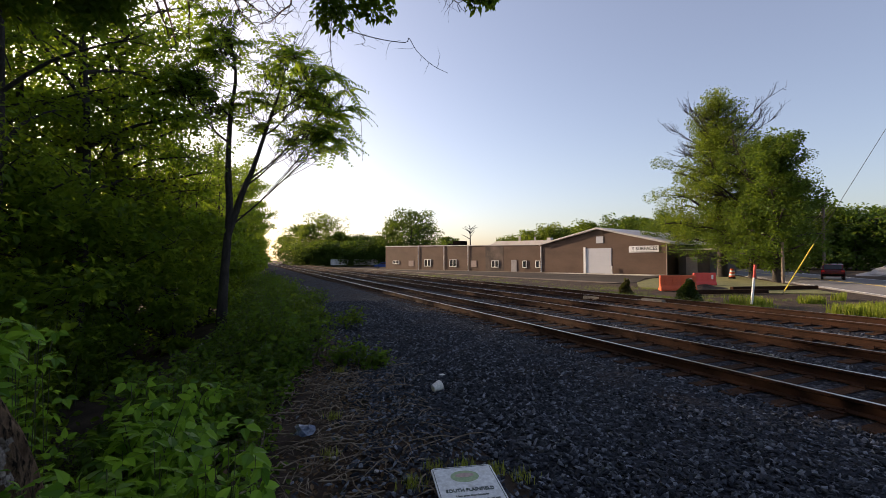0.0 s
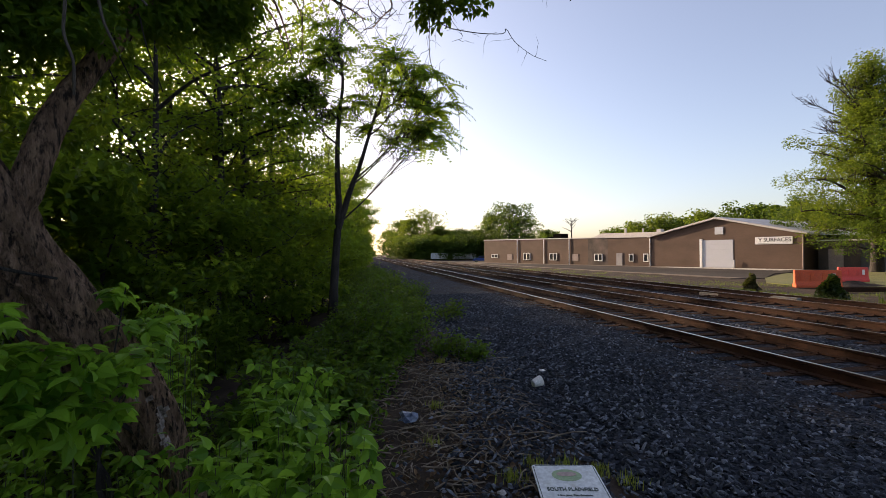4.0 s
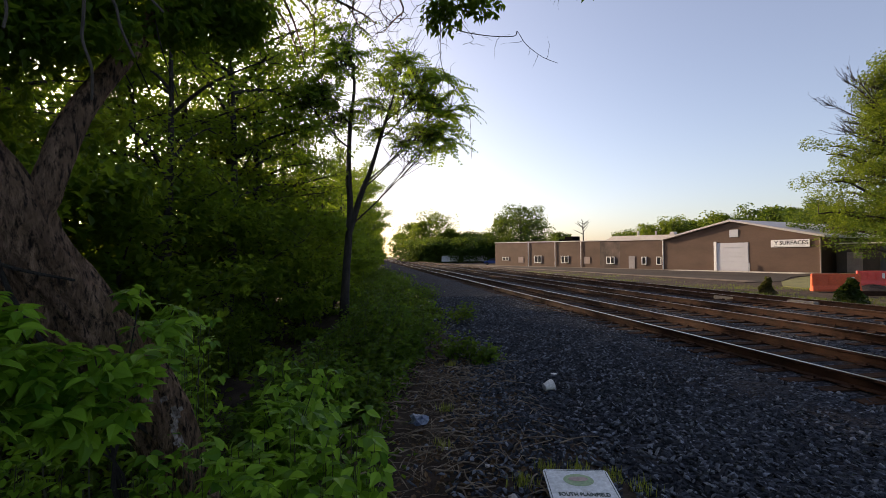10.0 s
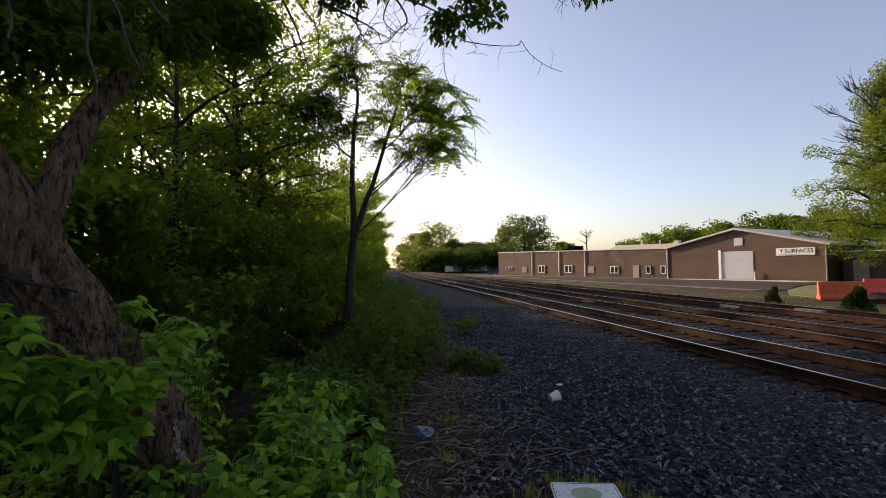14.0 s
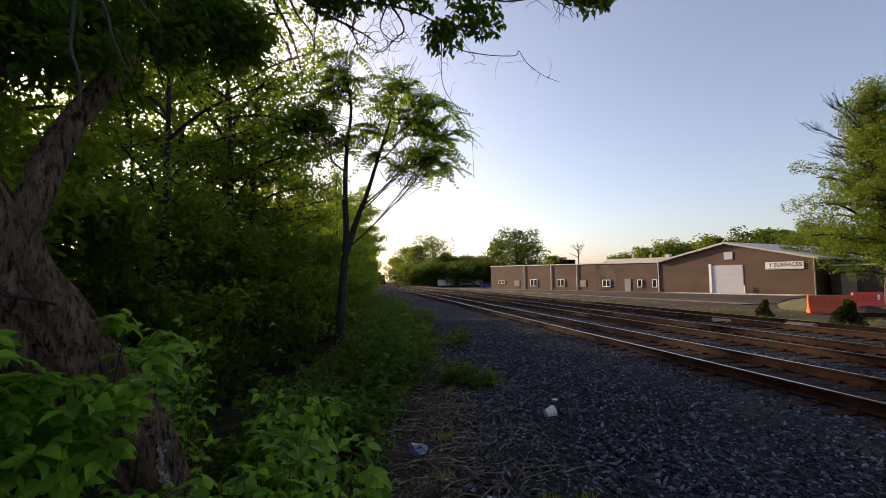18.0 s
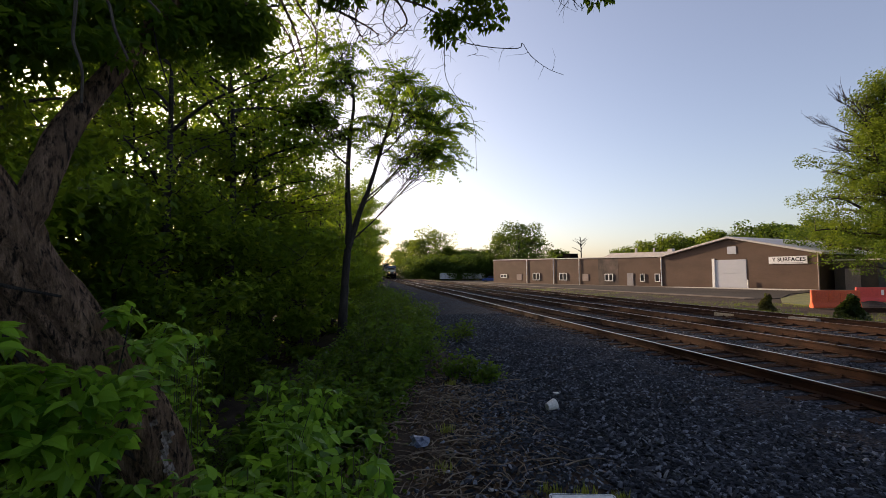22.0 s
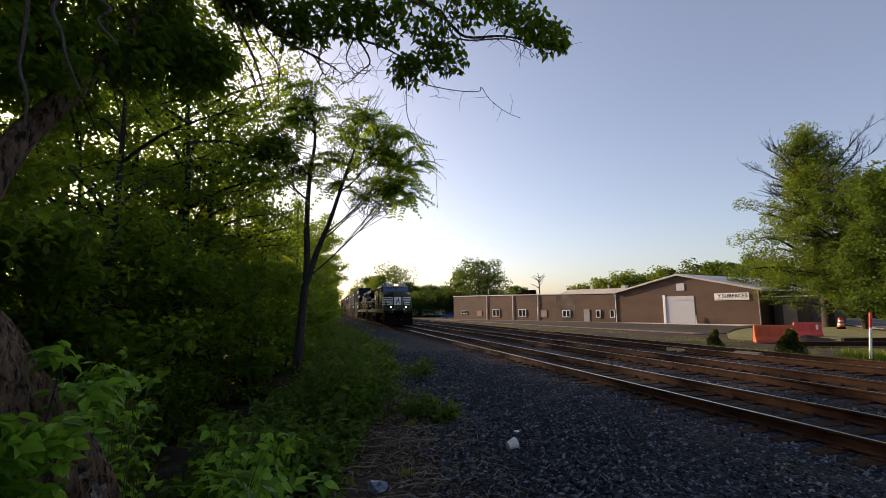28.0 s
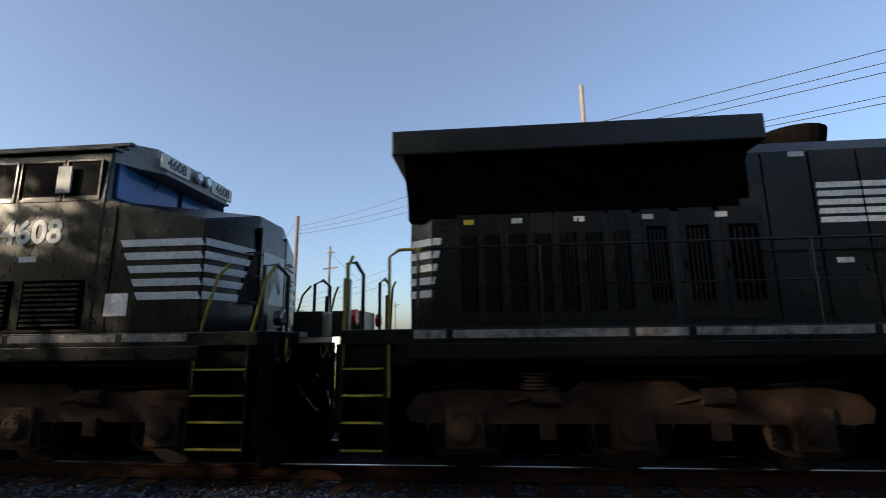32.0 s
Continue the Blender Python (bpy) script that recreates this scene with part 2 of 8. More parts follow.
def rod(bm, a, b, r0, r1=None, seg=8):
    a, b = Vector(a), Vector(b)
    d = b - a
    q = d.to_track_quat("Z", "Y").to_matrix().to_4x4()
    bmesh.ops.create_cone(bm, cap_ends=True, segments=seg, radius1=r0, radius2=r0 if r1 is None else r1, depth=d.length, matrix=Matrix.Translation((a + b) / 2) @ q)


def pipe(bm, pts, r, seg=6):
    vs, fs = tube(pts, [r] * len(pts), seg)
    vb = [bm.verts.new(v) for v in vs]
    for f in fs:
        bm.faces.new([vb[i] for i in f])
    bm.faces.new(vb[:seg][::-1])


def prism(bm, outline, y0, y1, axis="y", mi=0):
    """Extrudes a closed outline of (u, w) pairs from y0 to y1 along an axis: y: (x, z); x: (y, z); z: (x, y)."""
    def at(u, w, s):
        return (u, s, w) if axis == "y" else (s, u, w) if axis == "x" else (u, w, s)
    a = [bm.verts.new(at(u, w, y0)) for u, w in outline]
    b = [bm.verts.new(at(u, w, y1)) for u, w in outline]
    fs = [bm.faces.new(a), bm.faces.new(b[::-1])]
    for i in range(len(outline)):
        j = (i + 1) % len(outline)
        fs.append(bm.faces.new((a[i], b[i], b[j], a[j])))
    for f in fs:
        f.material_index = mi
    bmesh.ops.recalc_face_normals(bm, faces=fs)
    return fs


def tube(pts, radii, seg=8, rough=0.0, rng=None):
    """Verts and faces of a tapering tube through the points."""
    pts = [Vector(p) for p in pts]
    vs, fs = [], []
    up = Vector((0.31, 0.17, 0.93))
    for i, p in enumerate(pts):
        d = (pts[min(i + 1, len(pts) - 1)] - pts[max(i - 1, 0)]).normalized()
        s = d.cross(up if abs(d.dot(up)) < 0.95 else Vector((1, 0, 0))).normalized()
        t = d.cross(s)
        for k in range(seg):
            a = 2 * math.pi * k / seg
            r = radii[i] * (1 + (rng.uniform(-rough, rough) if rng else 0))
            vs.append(p + (s * math.cos(a) + t * math.sin(a)) * r)
        if i:
            o = (i - 1) * seg
            for k in range(seg):
                fs.append((o + k, o + (k + 1) % seg, o + seg + (k + 1) % seg, o + seg + k))
    vs.append(pts[-1])
    o = (len(pts) - 1) * seg
    for k in range(seg):
        fs.append((o + k, o + (k + 1) % seg, len(vs) - 1))
    return vs, fs


def merge(lists):
    vs, fs = [], []
    for v, f in lists:
        o = len(vs)
        vs += v
        fs += [tuple(i + o for i in q) for q in f]
    return vs, fs


LEAF_SHAPES = {
    "oval": ([(0, 0, 0), (0.3, 0.35, 0.07), (0.28, 0.7, 0.05), (0, 1, -0.1), (-0.28, 0.7, 0.05), (-0.3, 0.35, 0.07)], [(0, 1, 2, 3), (0, 3, 4, 5)]),
    "maple": ([(0, 0, 0), (0.42, 0.1, 0.04), (0.3, 0.35, 0.02), (0.5, 0.72, -0.06), (0.17, 0.66, 0.03), (0, 1, -0.12), (-0.17, 0.66, 0.03), (-0.5, 0.72, -0.06), (-0.3, 0.35, 0.02), (-0.42, 0.1, 0.04)],
              [(0, 1, 2, 4), (2, 3, 4), (0, 4, 5, 6), (0, 6, 8, 9), (6, 7, 8)]),
    "ovate": ([(0, 0, 0), (0.2, 0.16, 0.07), (0.29, 0.4, 0.09), (0.17, 0.74, 0.03), (0, 1.05, -0.14), (-0.17, 0.74, 0.03), (-0.29, 0.4, 0.09), (-0.2, 0.16, 0.07), (0, 0.4, 0.0), (0, 0.74, -0.04)], [(0, 1, 2, 8), (8, 2, 3, 9), (9, 3, 4), (0, 8, 6, 7), (8, 9, 5, 6), (9, 4, 5)]),
    "lance": ([(0, 0, 0), (0.13, 0.25, 0.03), (0.12, 0.6, 0.02), (0, 1, -0.12), (-0.12, 0.6, 0.02), (-0.13, 0.25, 0.03)], [(0, 1, 2, 3), (0, 3, 4, 5)]),
    "blade": ([(-0.04, 0, 0), (0.04, 0, 0), (0.03, 0.55, 0.1), (-0.03, 0.55, 0.1), (0, 1, 0.35)], [(0, 1, 2, 3), (3, 2, 4)]),
    "card": ([(-0.35, 0.1, 0), (0.3, 0, 0.05), (0.4, 0.8, -0.05), (-0.2, 1, 0.05)], [(0, 1, 2, 3)]),
}


def trifoliate():
    """Three pointed leaflets on one short stalk."""
    sv, sf = LEAF_SHAPES["ovate"]
    vs, fs = [], []
    for a, k, drop in ((0, 0.72, -0.05), (1.15, 0.62, -0.1), (-1.15, 0.62, -0.1)):
        o = len(vs)
        for x, y, z in sv:
            x, y = x * k * 1.15, y * k + 0.1
            vs.append((x * math.cos(a) + y * math.sin(a), 0.12 + y * math.cos(a) - x * math.sin(a), z * k + drop * y))
        fs += [tuple(i + o for i in f) for f in sf]
    return vs, fs


LEAF_SHAPES["tri"] = trifoliate()


def leaf_arrays(pos, size, shape="oval", rng=None, droop=0.3, upright=False):
    """Vertex array and face list for one leaf at each position, turned at random."""
    pos = np.asarray(pos, float)
    n = len(pos)
    sv, sf = LEAF_SHAPES[shape]
    sv = np.array(sv)
    yaw = rng.uniform(0, 2 * np.pi, n)
    if upright:
        pit = rng.uniform(0.9, 1.5, n)
        rol = rng.uniform(-0.3, 0.3, n)
    else:
        pit = rng.normal(-droop, 0.45, n)
        rol = rng.normal(0, 0.5, n)
    size = np.broadcast_to(size, n) * rng.uniform(0.7, 1.3, n)
    cy, sy, cp, sp, cr, sr = np.cos(yaw), np.sin(yaw), np.cos(pit), np.sin(pit), np.cos(rol), np.sin(rol)
    fwd = np.stack([cy * cp, sy * cp, sp], 1)
    side0 = np.stack([-sy, cy, 0 * cy], 1)
    up0 = np.cross(fwd, side0)
    side = side0 * cr[:, None] + up0 * sr[:, None]
    up = -side0 * sr[:, None] + up0 * cr[:, None]
    v = pos[:, None, :] + size[:, None, None] * (sv[None, :, 0:1] * side[:, None, :] + sv[None, :, 1:2] * fwd[:, None, :] + sv[None, :, 2:3] * up[:, None, :])
    k = len(sv)
    faces = []
    for f in sf:
        faces.append(np.array(f)[None, :] + np.arange(n)[:, None] * k)
    return v.reshape(-1, 3), [row for fa in faces for row in fa.tolist()]


def leaves_ob(name, pos, size, material, shape="oval", parent=None, seed=1, droop=0.3, upright=False, label=""):
    rng = np.random.default_rng(seed)
    v, f = leaf_arrays(pos, size, shape, rng, droop, upright)
    return mesh_ob(name, v, f, material, parent, label)


def clump_points(centre, radius, n, rng, flat=0.7):
    """Points in a ragged ball, denser towards its shell."""
    d = rng.normal(size=(n, 3))
    d /= np.linalg.norm(d, axis=1)[:, None]
    r = radius * rng.uniform(0.35, 1.05, n) ** 0.6
    return np.asarray(centre) + d * r[:, None] * np.array([1, 1, flat])


# ---- ground ----
def ground_z(x, y):
    """Height of the ground: track bed in the middle, a ditch under the trees, a lower yard beyond the tracks."""
    edge = 1.0 + min(max(y, 0), 60) * 0.02
    left = -0.07 - 1.1 * min(1, max(0, (edge - x) / 4.0)) ** 1.3
    right = -0.07 - 0.42 * min(1, max(0, (x - 17.5) / 5.0))
    return left if x < edge else right


def build_ground():
    xs = [-1500, -600, -200, -80, -40, -20, -12, -8, -6, -5, -4, -3.2, -2.4, -1.8, -1.2, -0.6, 0, 0.5, 1, 1.5, 2, 4, 8, 14, 17.5, 18.5, 19.5, 21, 22.5, 25, 30, 40, 60, 90, 150, 300, 700, 1500]
    ys = [-1500, -500, -150, -60, -30, -15, -8, -4, -2, 0, 1, 2, 3, 4, 5, 6, 7, 8, 9, 10, 12, 14, 16, 18, 21, 25, 30, 36, 44, 55, 70, 90, 120, 160, 220, 320, 500, 800, 1500]
    vs = [(x, y, ground_z(x, y) + (0.05 * noise.noise((x * 0.9, y * 0.9, 0)) if abs(x) < 20 and abs(y) < 60 and x < 1.5 else 0)) for y in ys for x in xs]
    nx = len(xs)
    fs = [(j * nx + i, j * nx + i + 1, (j + 1) * nx + i + 1, (j + 1) * nx + i) for j in range(len(ys) - 1) for i in range(nx - 1)]
    tagged(mesh_ob("ground", vs, fs, M_SOIL, smooth=True), "bare brown earth with weeds beside a railway", "ground", kind="structure")


build_ground()
TRACKS = (7.35, 10.97, 15.05)


def build_ballast():
    rng = random.Random(3)
    xs = [1.75, 2.1, 2.6, 3.2, 4.0, 4.8, 5.5, 6.0, 8.7, 9.2, 9.7, 12.3, 13.0, 13.7, 16.4, 17.0, 17.8]
    zs = [-0.12, -0.055, -0.04, -0.03, -0.025, -0.02, -0.01, -0.02, -0.02, -0.05, -0.02, -0.02, -0.06, -0.03, -0.03, -0.06, -0.16]
    ys = [-60, -30, -15] + [-8 + 0.8 * i for i in range(36)] + [22, 26, 31, 38, 48, 62, 80, 110, 150, 220, 320, 480, 700]
    vs = [(x + (rng.uniform(-0.3, 0.25) - 0.012 * min(abs(y), 8) + (0.45 * math.exp(-((y - 11) / 4) ** 2) if x < 3 else 0) if i < 2 else 0), y, z + rng.uniform(-0.012, 0.012)) for y in ys for i, (x, z) in enumerate(zip(xs, zs))]
    nx = len(xs)
    fs = [(j * nx + i, j * nx + i + 1, (j + 1) * nx + i + 1, (j + 1) * nx + i) for j in range(len(ys) - 1) for i in range(nx - 1)]
    tagged(mesh_ob("ballast_bed", vs, fs, M_BALLAST, smooth=True), "dark grey crushed stone ballast under three tracks", "ballast", kind="structure")


build_ballast()

RAIL = [(-0.07, 0), (0.07, 0), (0.07, 0.015), (0.012, 0.035), (0.01, 0.125), (0.036, 0.14), (0.036, 0.165), (0.028, 0.176), (-0.028, 0.176), (-0.036, 0.165), (-0.036, 0.14), (-0.01, 0.125), (-0.012, 0.035), (-0.07, 0.015)]


def build_track(xc, y0, y1, label, head):
    thing = empty("railway_track", Matrix.Translation((xc, 0, 0)), label=label, category="railway track", group="railway tracks", kind="structure")
    for side in (-1, 1):
        bm = bmesh.new()
        prism(bm, [(side * 0.7535 + u, w + 0.004) for u, w in RAIL], y0, y1)
        bm.faces.ensure_lookup_table()
        for f in bm.faces:
            if f.normal.z > 0.8 and f.calc_center_median().z > 0.175:
                f.material_index = 1
        part("rail", bm, [M_RAIL_SIDE, head], thing, "steel rail with a polished head")
    return thing


track_things = [build_track(x, -60, 600, s, h) for x, s, h in zip(TRACKS, ("main track with bright worn rails", "second track with rusty ties", "rusty siding track beside the yard"), (M_RAIL_TOP, M_RAIL_DULL, M_RAIL_DULL))]

def text_part(name, body, size, m, material, parent, label="", slant=0.0, bold=0.012):
    """A word in the built-in font as a flat raised mesh; it reads along local x, with y up."""
    cu = bpy.data.curves.new(name, "FONT")
    cu.body, cu.size, cu.extrude, cu.offset, cu.shear, cu.resolution_u = body, size, 0.003, bold, slant, 3
    cu.align_x, cu.align_y = "CENTER", "CENTER"
    tmp = bpy.data.objects.new(name, cu)
    scene.collection.objects.link(tmp)
    bpy.context.view_layer.update()
    me = bpy.data.meshes.new_from_object(tmp.evaluated_get(bpy.context.evaluated_depsgraph_get()))
    bpy.data.objects.remove(tmp)
    me.materials.clear()
    me.materials.append(material)
    ob = new(name, me)
    ob.parent = parent
    ob.matrix_basis = m
    if label:
        ob["label"] = label
    return ob


M_CHROME = mat("brushed window frame", (0.16, 0.16, 0.16), (0.28, 0.28, 0.28), 3, 60, 0.45, 0.9, 0.05)
M_REDLENS = mat("red marker lens", (0.5, 0.01, 0.01), (0.6, 0.02, 0.02), 3, 30, 0.2, bump=0.0)


def smooth_path(pts, steps=4):
    """Catmull-Rom points through a few given ones."""
    p = [Vector(q) for q in pts]
    p = [p[0] * 2 - p[1]] + p + [p[-1] * 2 - p[-2]]
    out = []
    for i in range(1, len(p) - 2):
        a, b, c, d = p[i - 1], p[i], p[i + 1], p[i + 2]
        for k in range(steps):
            t = k / steps
            out.append(0.5 * (2 * b + (c - a) * t + (2 * a - 5 * b + 4 * c - d) * t * t + (3 * b - a - 3 * c + d) * t ** 3))
    return out + [p[-2]]


# ---- yard, road ----
def flat_poly(name, pts, z, material, label, category, thick=0.12, kind="structure"):
    bm = bmesh.new()
    prism(bm, pts, z - thick, z, axis="z")
    return tagged(part(name, bm, material), label, category, kind=kind)


M_TAN = mat("pale sandy gravel", (0.13, 0.105, 0.085), (0.21, 0.17, 0.135), 0.5, 20, 0.95, bump=0.4, dist=0.01, stain=(0.09, 0.085, 0.04), spec=0.1)
M_LAWN = mat("sunlit lawn", (0.085, 0.098, 0.026), (0.17, 0.165, 0.05), 0.6, 30, 0.95, bump=0.6, dist=0.03, stain=(0.11, 0.09, 0.055))
M_ROAD = mat("grey road asphalt", (0.12, 0.12, 0.125), (0.17, 0.17, 0.17), 0.2, 30, 0.85, bump=0.3, dist=0.01)
M_DARKFAR = mat("old shed boards", (0.05, 0.04, 0.035), (0.09, 0.07, 0.06), 0.8, 10, 0.9)
yard = flat_poly("yard_pavement", [(22.5, 150), (24.2, 112), (25.2, 81.5), (27.2, 62.6), (28.2, 49), (29.2, 41), (29.8, 33.6), (33, 33.5), (40, 39.5), (52.8, 45.7), (30.6, 107.6), (44, 150)], -0.44, M_ASPHALT, "worn grey asphalt yard before the warehouse", "pavement")
flat_poly("concrete_apron", [(44.5, 62), (41.8, 61.3), (46.6, 45.2), (50.6, 46.2)], -0.425, M_CONCRETE, "pale concrete apron along the warehouse", "pavement")
flat_poly("lawn", [(33, 33.5), (28.5, 28.8), (27.6, 24.5), (31, 19.5), (33.6, 17.6), (42.8, 27), (58, 43), (53, 45.4), (40.5, 39)], -0.435, M_LAWN, "dry yellow-green grass by the barriers", "lawn")
RD, RN = Vector((0.68, 0.733, 0)), Vector((0.733, -0.68, 0))
R0 = Vector((34.4, 16.4, 0))
flat_poly("road", [tuple((R0 + RD * a + RN * b).to_2d()) for a, b in ((-70, 0), (260, 0), (260, 9.5), (-70, 9.5))], -0.425, M_ROAD, "grey asphalt road beyond the tracks", "road")
flat_poly("yard_edge", [(22.5, 149), (24.2, 112), (25.2, 81.5), (27.2, 62.6), (28.2, 49), (29.2, 41), (29.8, 33.8), (31.6, 34.2), (30.9, 41), (29.6, 49), (28.5, 62.6), (26.3, 81.5), (25.2, 112), (23.4, 149)], -0.428, M_TAN, "pale sandy gravel along the edge of the yard", "gravel", 0.02)
for b in (0.25, 9.1):
    flat_poly("edge_line", [tuple((R0 + RD * a + RN * c).to_2d()) for a, c in ((-60, b), (160, b), (160, b + 0.12), (-60, b + 0.12))], -0.418, M_WHITE, "white painted edge line of the road", "road marking", 0.004)
for b in (4.55, 4.8):
    flat_poly("centre_line", [tuple((R0 + RD * a + RN * c).to_2d()) for a, c in ((-60, b), (160, b), (160, b + 0.1), (-60, b + 0.1))], -0.418, M_YELLOW, "yellow painted centre line of the road", "road marking", 0.004)

# ---- warehouse ----
WU = Vector((-0.33, 0.944, 0)).normalized()
WN = Vector((0.944, 0.33, 0)).normalized()
W_POSE = Matrix.Translation((50.9, 46.3, -0.46)) @ Matrix((WU, WN, Vector((0, 0, 1)))).transposed().to_4x4()
M_SIDING = mat("brown ribbed wall", (0.082, 0.049, 0.034), (0.115, 0.071, 0.05), 0.35, 6, 0.9, bump=0.35, dist=0.02, stain=(0.1, 0.072, 0.06), stain_at=(0.6, 0.8), scale=(0.7, 1, 1.5), grain=0.35)
M_SOOT = mat("soot-stained wall", (0.035, 0.027, 0.023), (0.15, 0.105, 0.086), 0.35, 6, 0.9, bump=0.3)
M_DOORWHITE = mat("white sectional door", (0.43, 0.45, 0.49), (0.46, 0.48, 0.52), 0.5, 3, 0.6, bump=0.0, grain=0.08)
M_BOARD = mat("faded boarded opening", (0.26, 0.2, 0.18), (0.32, 0.26, 0.23), 1, 12, 0.9)
M_GREYDOOR = mat("grey door paint", (0.2, 0.19, 0.2), (0.26, 0.25, 0.26), 1, 12, 0.7)


def warehouse_window(parent, u0, u1, z0, z1, panes):
    """A white-framed window in the front wall (local x along the wall, y inwards)."""
    w = part("window", boxes((u0 + 0.08, u1 - 0.08, -0.03, 0.04, z0 + 0.08, z1 - 0.08)), M_GLASS, parent, "dark window with a thick white frame")
    f = [(u0, u0 + 0.1, -0.1, 0.02, z0, z1), (u1 - 0.1, u1, -0.1, 0.02, z0, z1), (u0 + 0.1, u1 - 0.1, -0.1, 0.02, z1 - 0.1, z1), (u0 + 0.1, u1 - 0.1, -0.1, 0.02, z0, z0 + 0.1)]
    part("window_frame", boxes(*f), M_WHITE, w)
    for k in range(1, panes):
        c = u0 + (u1 - u0) * k / panes
        part("mullion", boxes((c - 0.07, c + 0.07, -0.09, 0.02, z0 + 0.1, z1 - 0.1)), M_WHITE, w)
    return w


def build_warehouse():
    # local x runs along the front wall, y goes into the building
    th = empty("warehouse", W_POSE, label="long low brown warehouse with a gabled end hall", category="warehouse")
    bm = bmesh.new()
    prism(bm, [(0, 0), (20.35, 0), (20.35, 4.4), (10.1, 6.55), (0, 4.2)], 0, 26)
    part("hall_wall", bm, M_SIDING, th, "brown wall of the gabled hall")
    bm = bmesh.new()
    prism(bm, [(20.36, 0), (65.7, 0), (65.7, 5.25), (20.36, 4.5)], 0.05, 22)
    part("wing_wall", bm, M_SIDING, th, "brown wall of the low wing")
    bm = bmesh.new()
    for a, b in (((-0.5, 4.1), (10.1, 6.62)), ((10.1, 6.62), (20.6, 4.42))):
        prism(bm, [a, b, (b[0], b[1] + 0.24), (a[0], a[1] + 0.24)], -0.45, 26.4)
    part("hall_roof", bm, M_ROOF, th, "pale metal gable roof edge")
    part("wing_coping", boxes((20.7, 65.8, -0.08, 0.3, 0, 0.16)), M_ROOF, th).matrix_basis = Matrix.Translation((0, 0, 4.5 - 0.0165 * 20.36)) @ Matrix.Rotation(math.atan(0.0165), 4, "Y").inverted()
    bm = bmesh.new()
    prism(bm, [(20.4, 4.5), (36, 4.8), (37.5, 5.0), (35.5, 5.75), (20.4, 5.5)], 6, 20)
    part("rear_roof", bm, M_ROOF, th, "grey roof behind the wing parapet")
    for bx in ((23, 23.8, 6.2, 7, 5.4, 6.0), (30, 30.3, 6.2, 6.5, 5.5, 6.5), (27, 27.2, 7, 7.2, 5.5, 6.3)):
        part("roof_vent", boxes(bx), M_ROOF, th)
    part("roof_unit", boxes((43.0, 45.2, 3, 5, 4.9, 6.0), bevel=0.03), M_DARK, th, "dark rooftop unit")
    part("roof_unit", boxes((46.0, 46.8, 3, 4, 4.9, 5.5), bevel=0.03), M_DARK, th)
    d = part("overhead_door", boxes((7.95, 12.1, -0.03, 0.05, 0.02, 3.75)), M_DOORWHITE, th, "white sectional overhead door")
    for k in range(6):
        part("door_panel", boxes((8.0, 12.05, -0.06, -0.025, 0.05 + 0.62 * k, 0.63 + 0.62 * k), bevel=0.008), M_DOORWHITE, d)
    part("door_jamb", boxes((12.1, 12.45, -0.16, 0.05, 0, 3.95)), M_WHITE, th, "white door jamb")
    bm = bmesh.new()
    rod(bm, (7.75, -0.25, 0), (7.75, -0.25, 1.1), 0.07, seg=10)
    part("bollard", bm, M_WHITE, th)
    part("gable_vent", boxes((9.2, 10.35, -0.07, 0.03, 4.5, 5.5), bevel=0.02), M_DOORWHITE, th, "white gable vent box")
    sg = part("sign_board", boxes((1.1, 5.25, -0.1, -0.02, 3.05, 3.95), bevel=0.015), M_WHITE, th, "white sign board with dark letters")
    text_part("sign_letters", "Y SURFACES", 0.66, pose(3.05, -0.107, 3.56, 90, 0, 180) @ Matrix.Scale(-1, 4, (1, 0, 0)) @ Matrix.Scale(-1, 4, (1, 0, 0)), M_DARK, sg, bold=0.01)
    part("lettering_bar", boxes((1.5, 4.9, -0.108, -0.1, 3.13, 3.18)), M_GREYDOOR, sg)
    for u0, u1, z0, z1, n in ((20.75, 21.6, 0.7, 1.93, 1), (23.45, 24.3, 0.7, 1.93, 1), (29.8, 31.55, 0.7, 1.95, 2), (40.9, 42.95, 0.75, 2.15, 2), (48.8, 51.0, 0.72, 2.2, 2), (60.2, 62.6, 1.2, 1.95, 2)):
        warehouse_window(th, u0, u1, z0, z1, n)
    for u0, u1 in ((35.4, 36.9), (54.8, 56.6)):
        part("boarded_opening", boxes((u0, u1, -0.03, 0.03, 0.72, 1.95)), M_BOARD, th)
    part("side_door", boxes((25.65, 26.85, -0.04, 0.03, 0.02, 2.05)), M_GREYDOOR, th, "grey personnel door")
    part("soot_patch", boxes((28.7, 33.1, 0.035, 0.055, 0.05, 4.6)), M_SOOT, th, "dark soot stain on the wall")
    for u in (20.4, 37.6, 44.6, 53.0):
        bm = bmesh.new()
        rod(bm, (u, -0.08, 0), (u, -0.08, 4.45 + 0.0165 * (u - 20)), 0.075, seg=8)
        part("downspout", bm, M_WHITE, th, "white rain pipe")
    bm = bmesh.new()
    rod(bm, (0.05, -0.06, 0), (0.05, -0.06, 4.2), 0.09, seg=8)
    part("downspout", bm, M_BOARD, th)
    return th


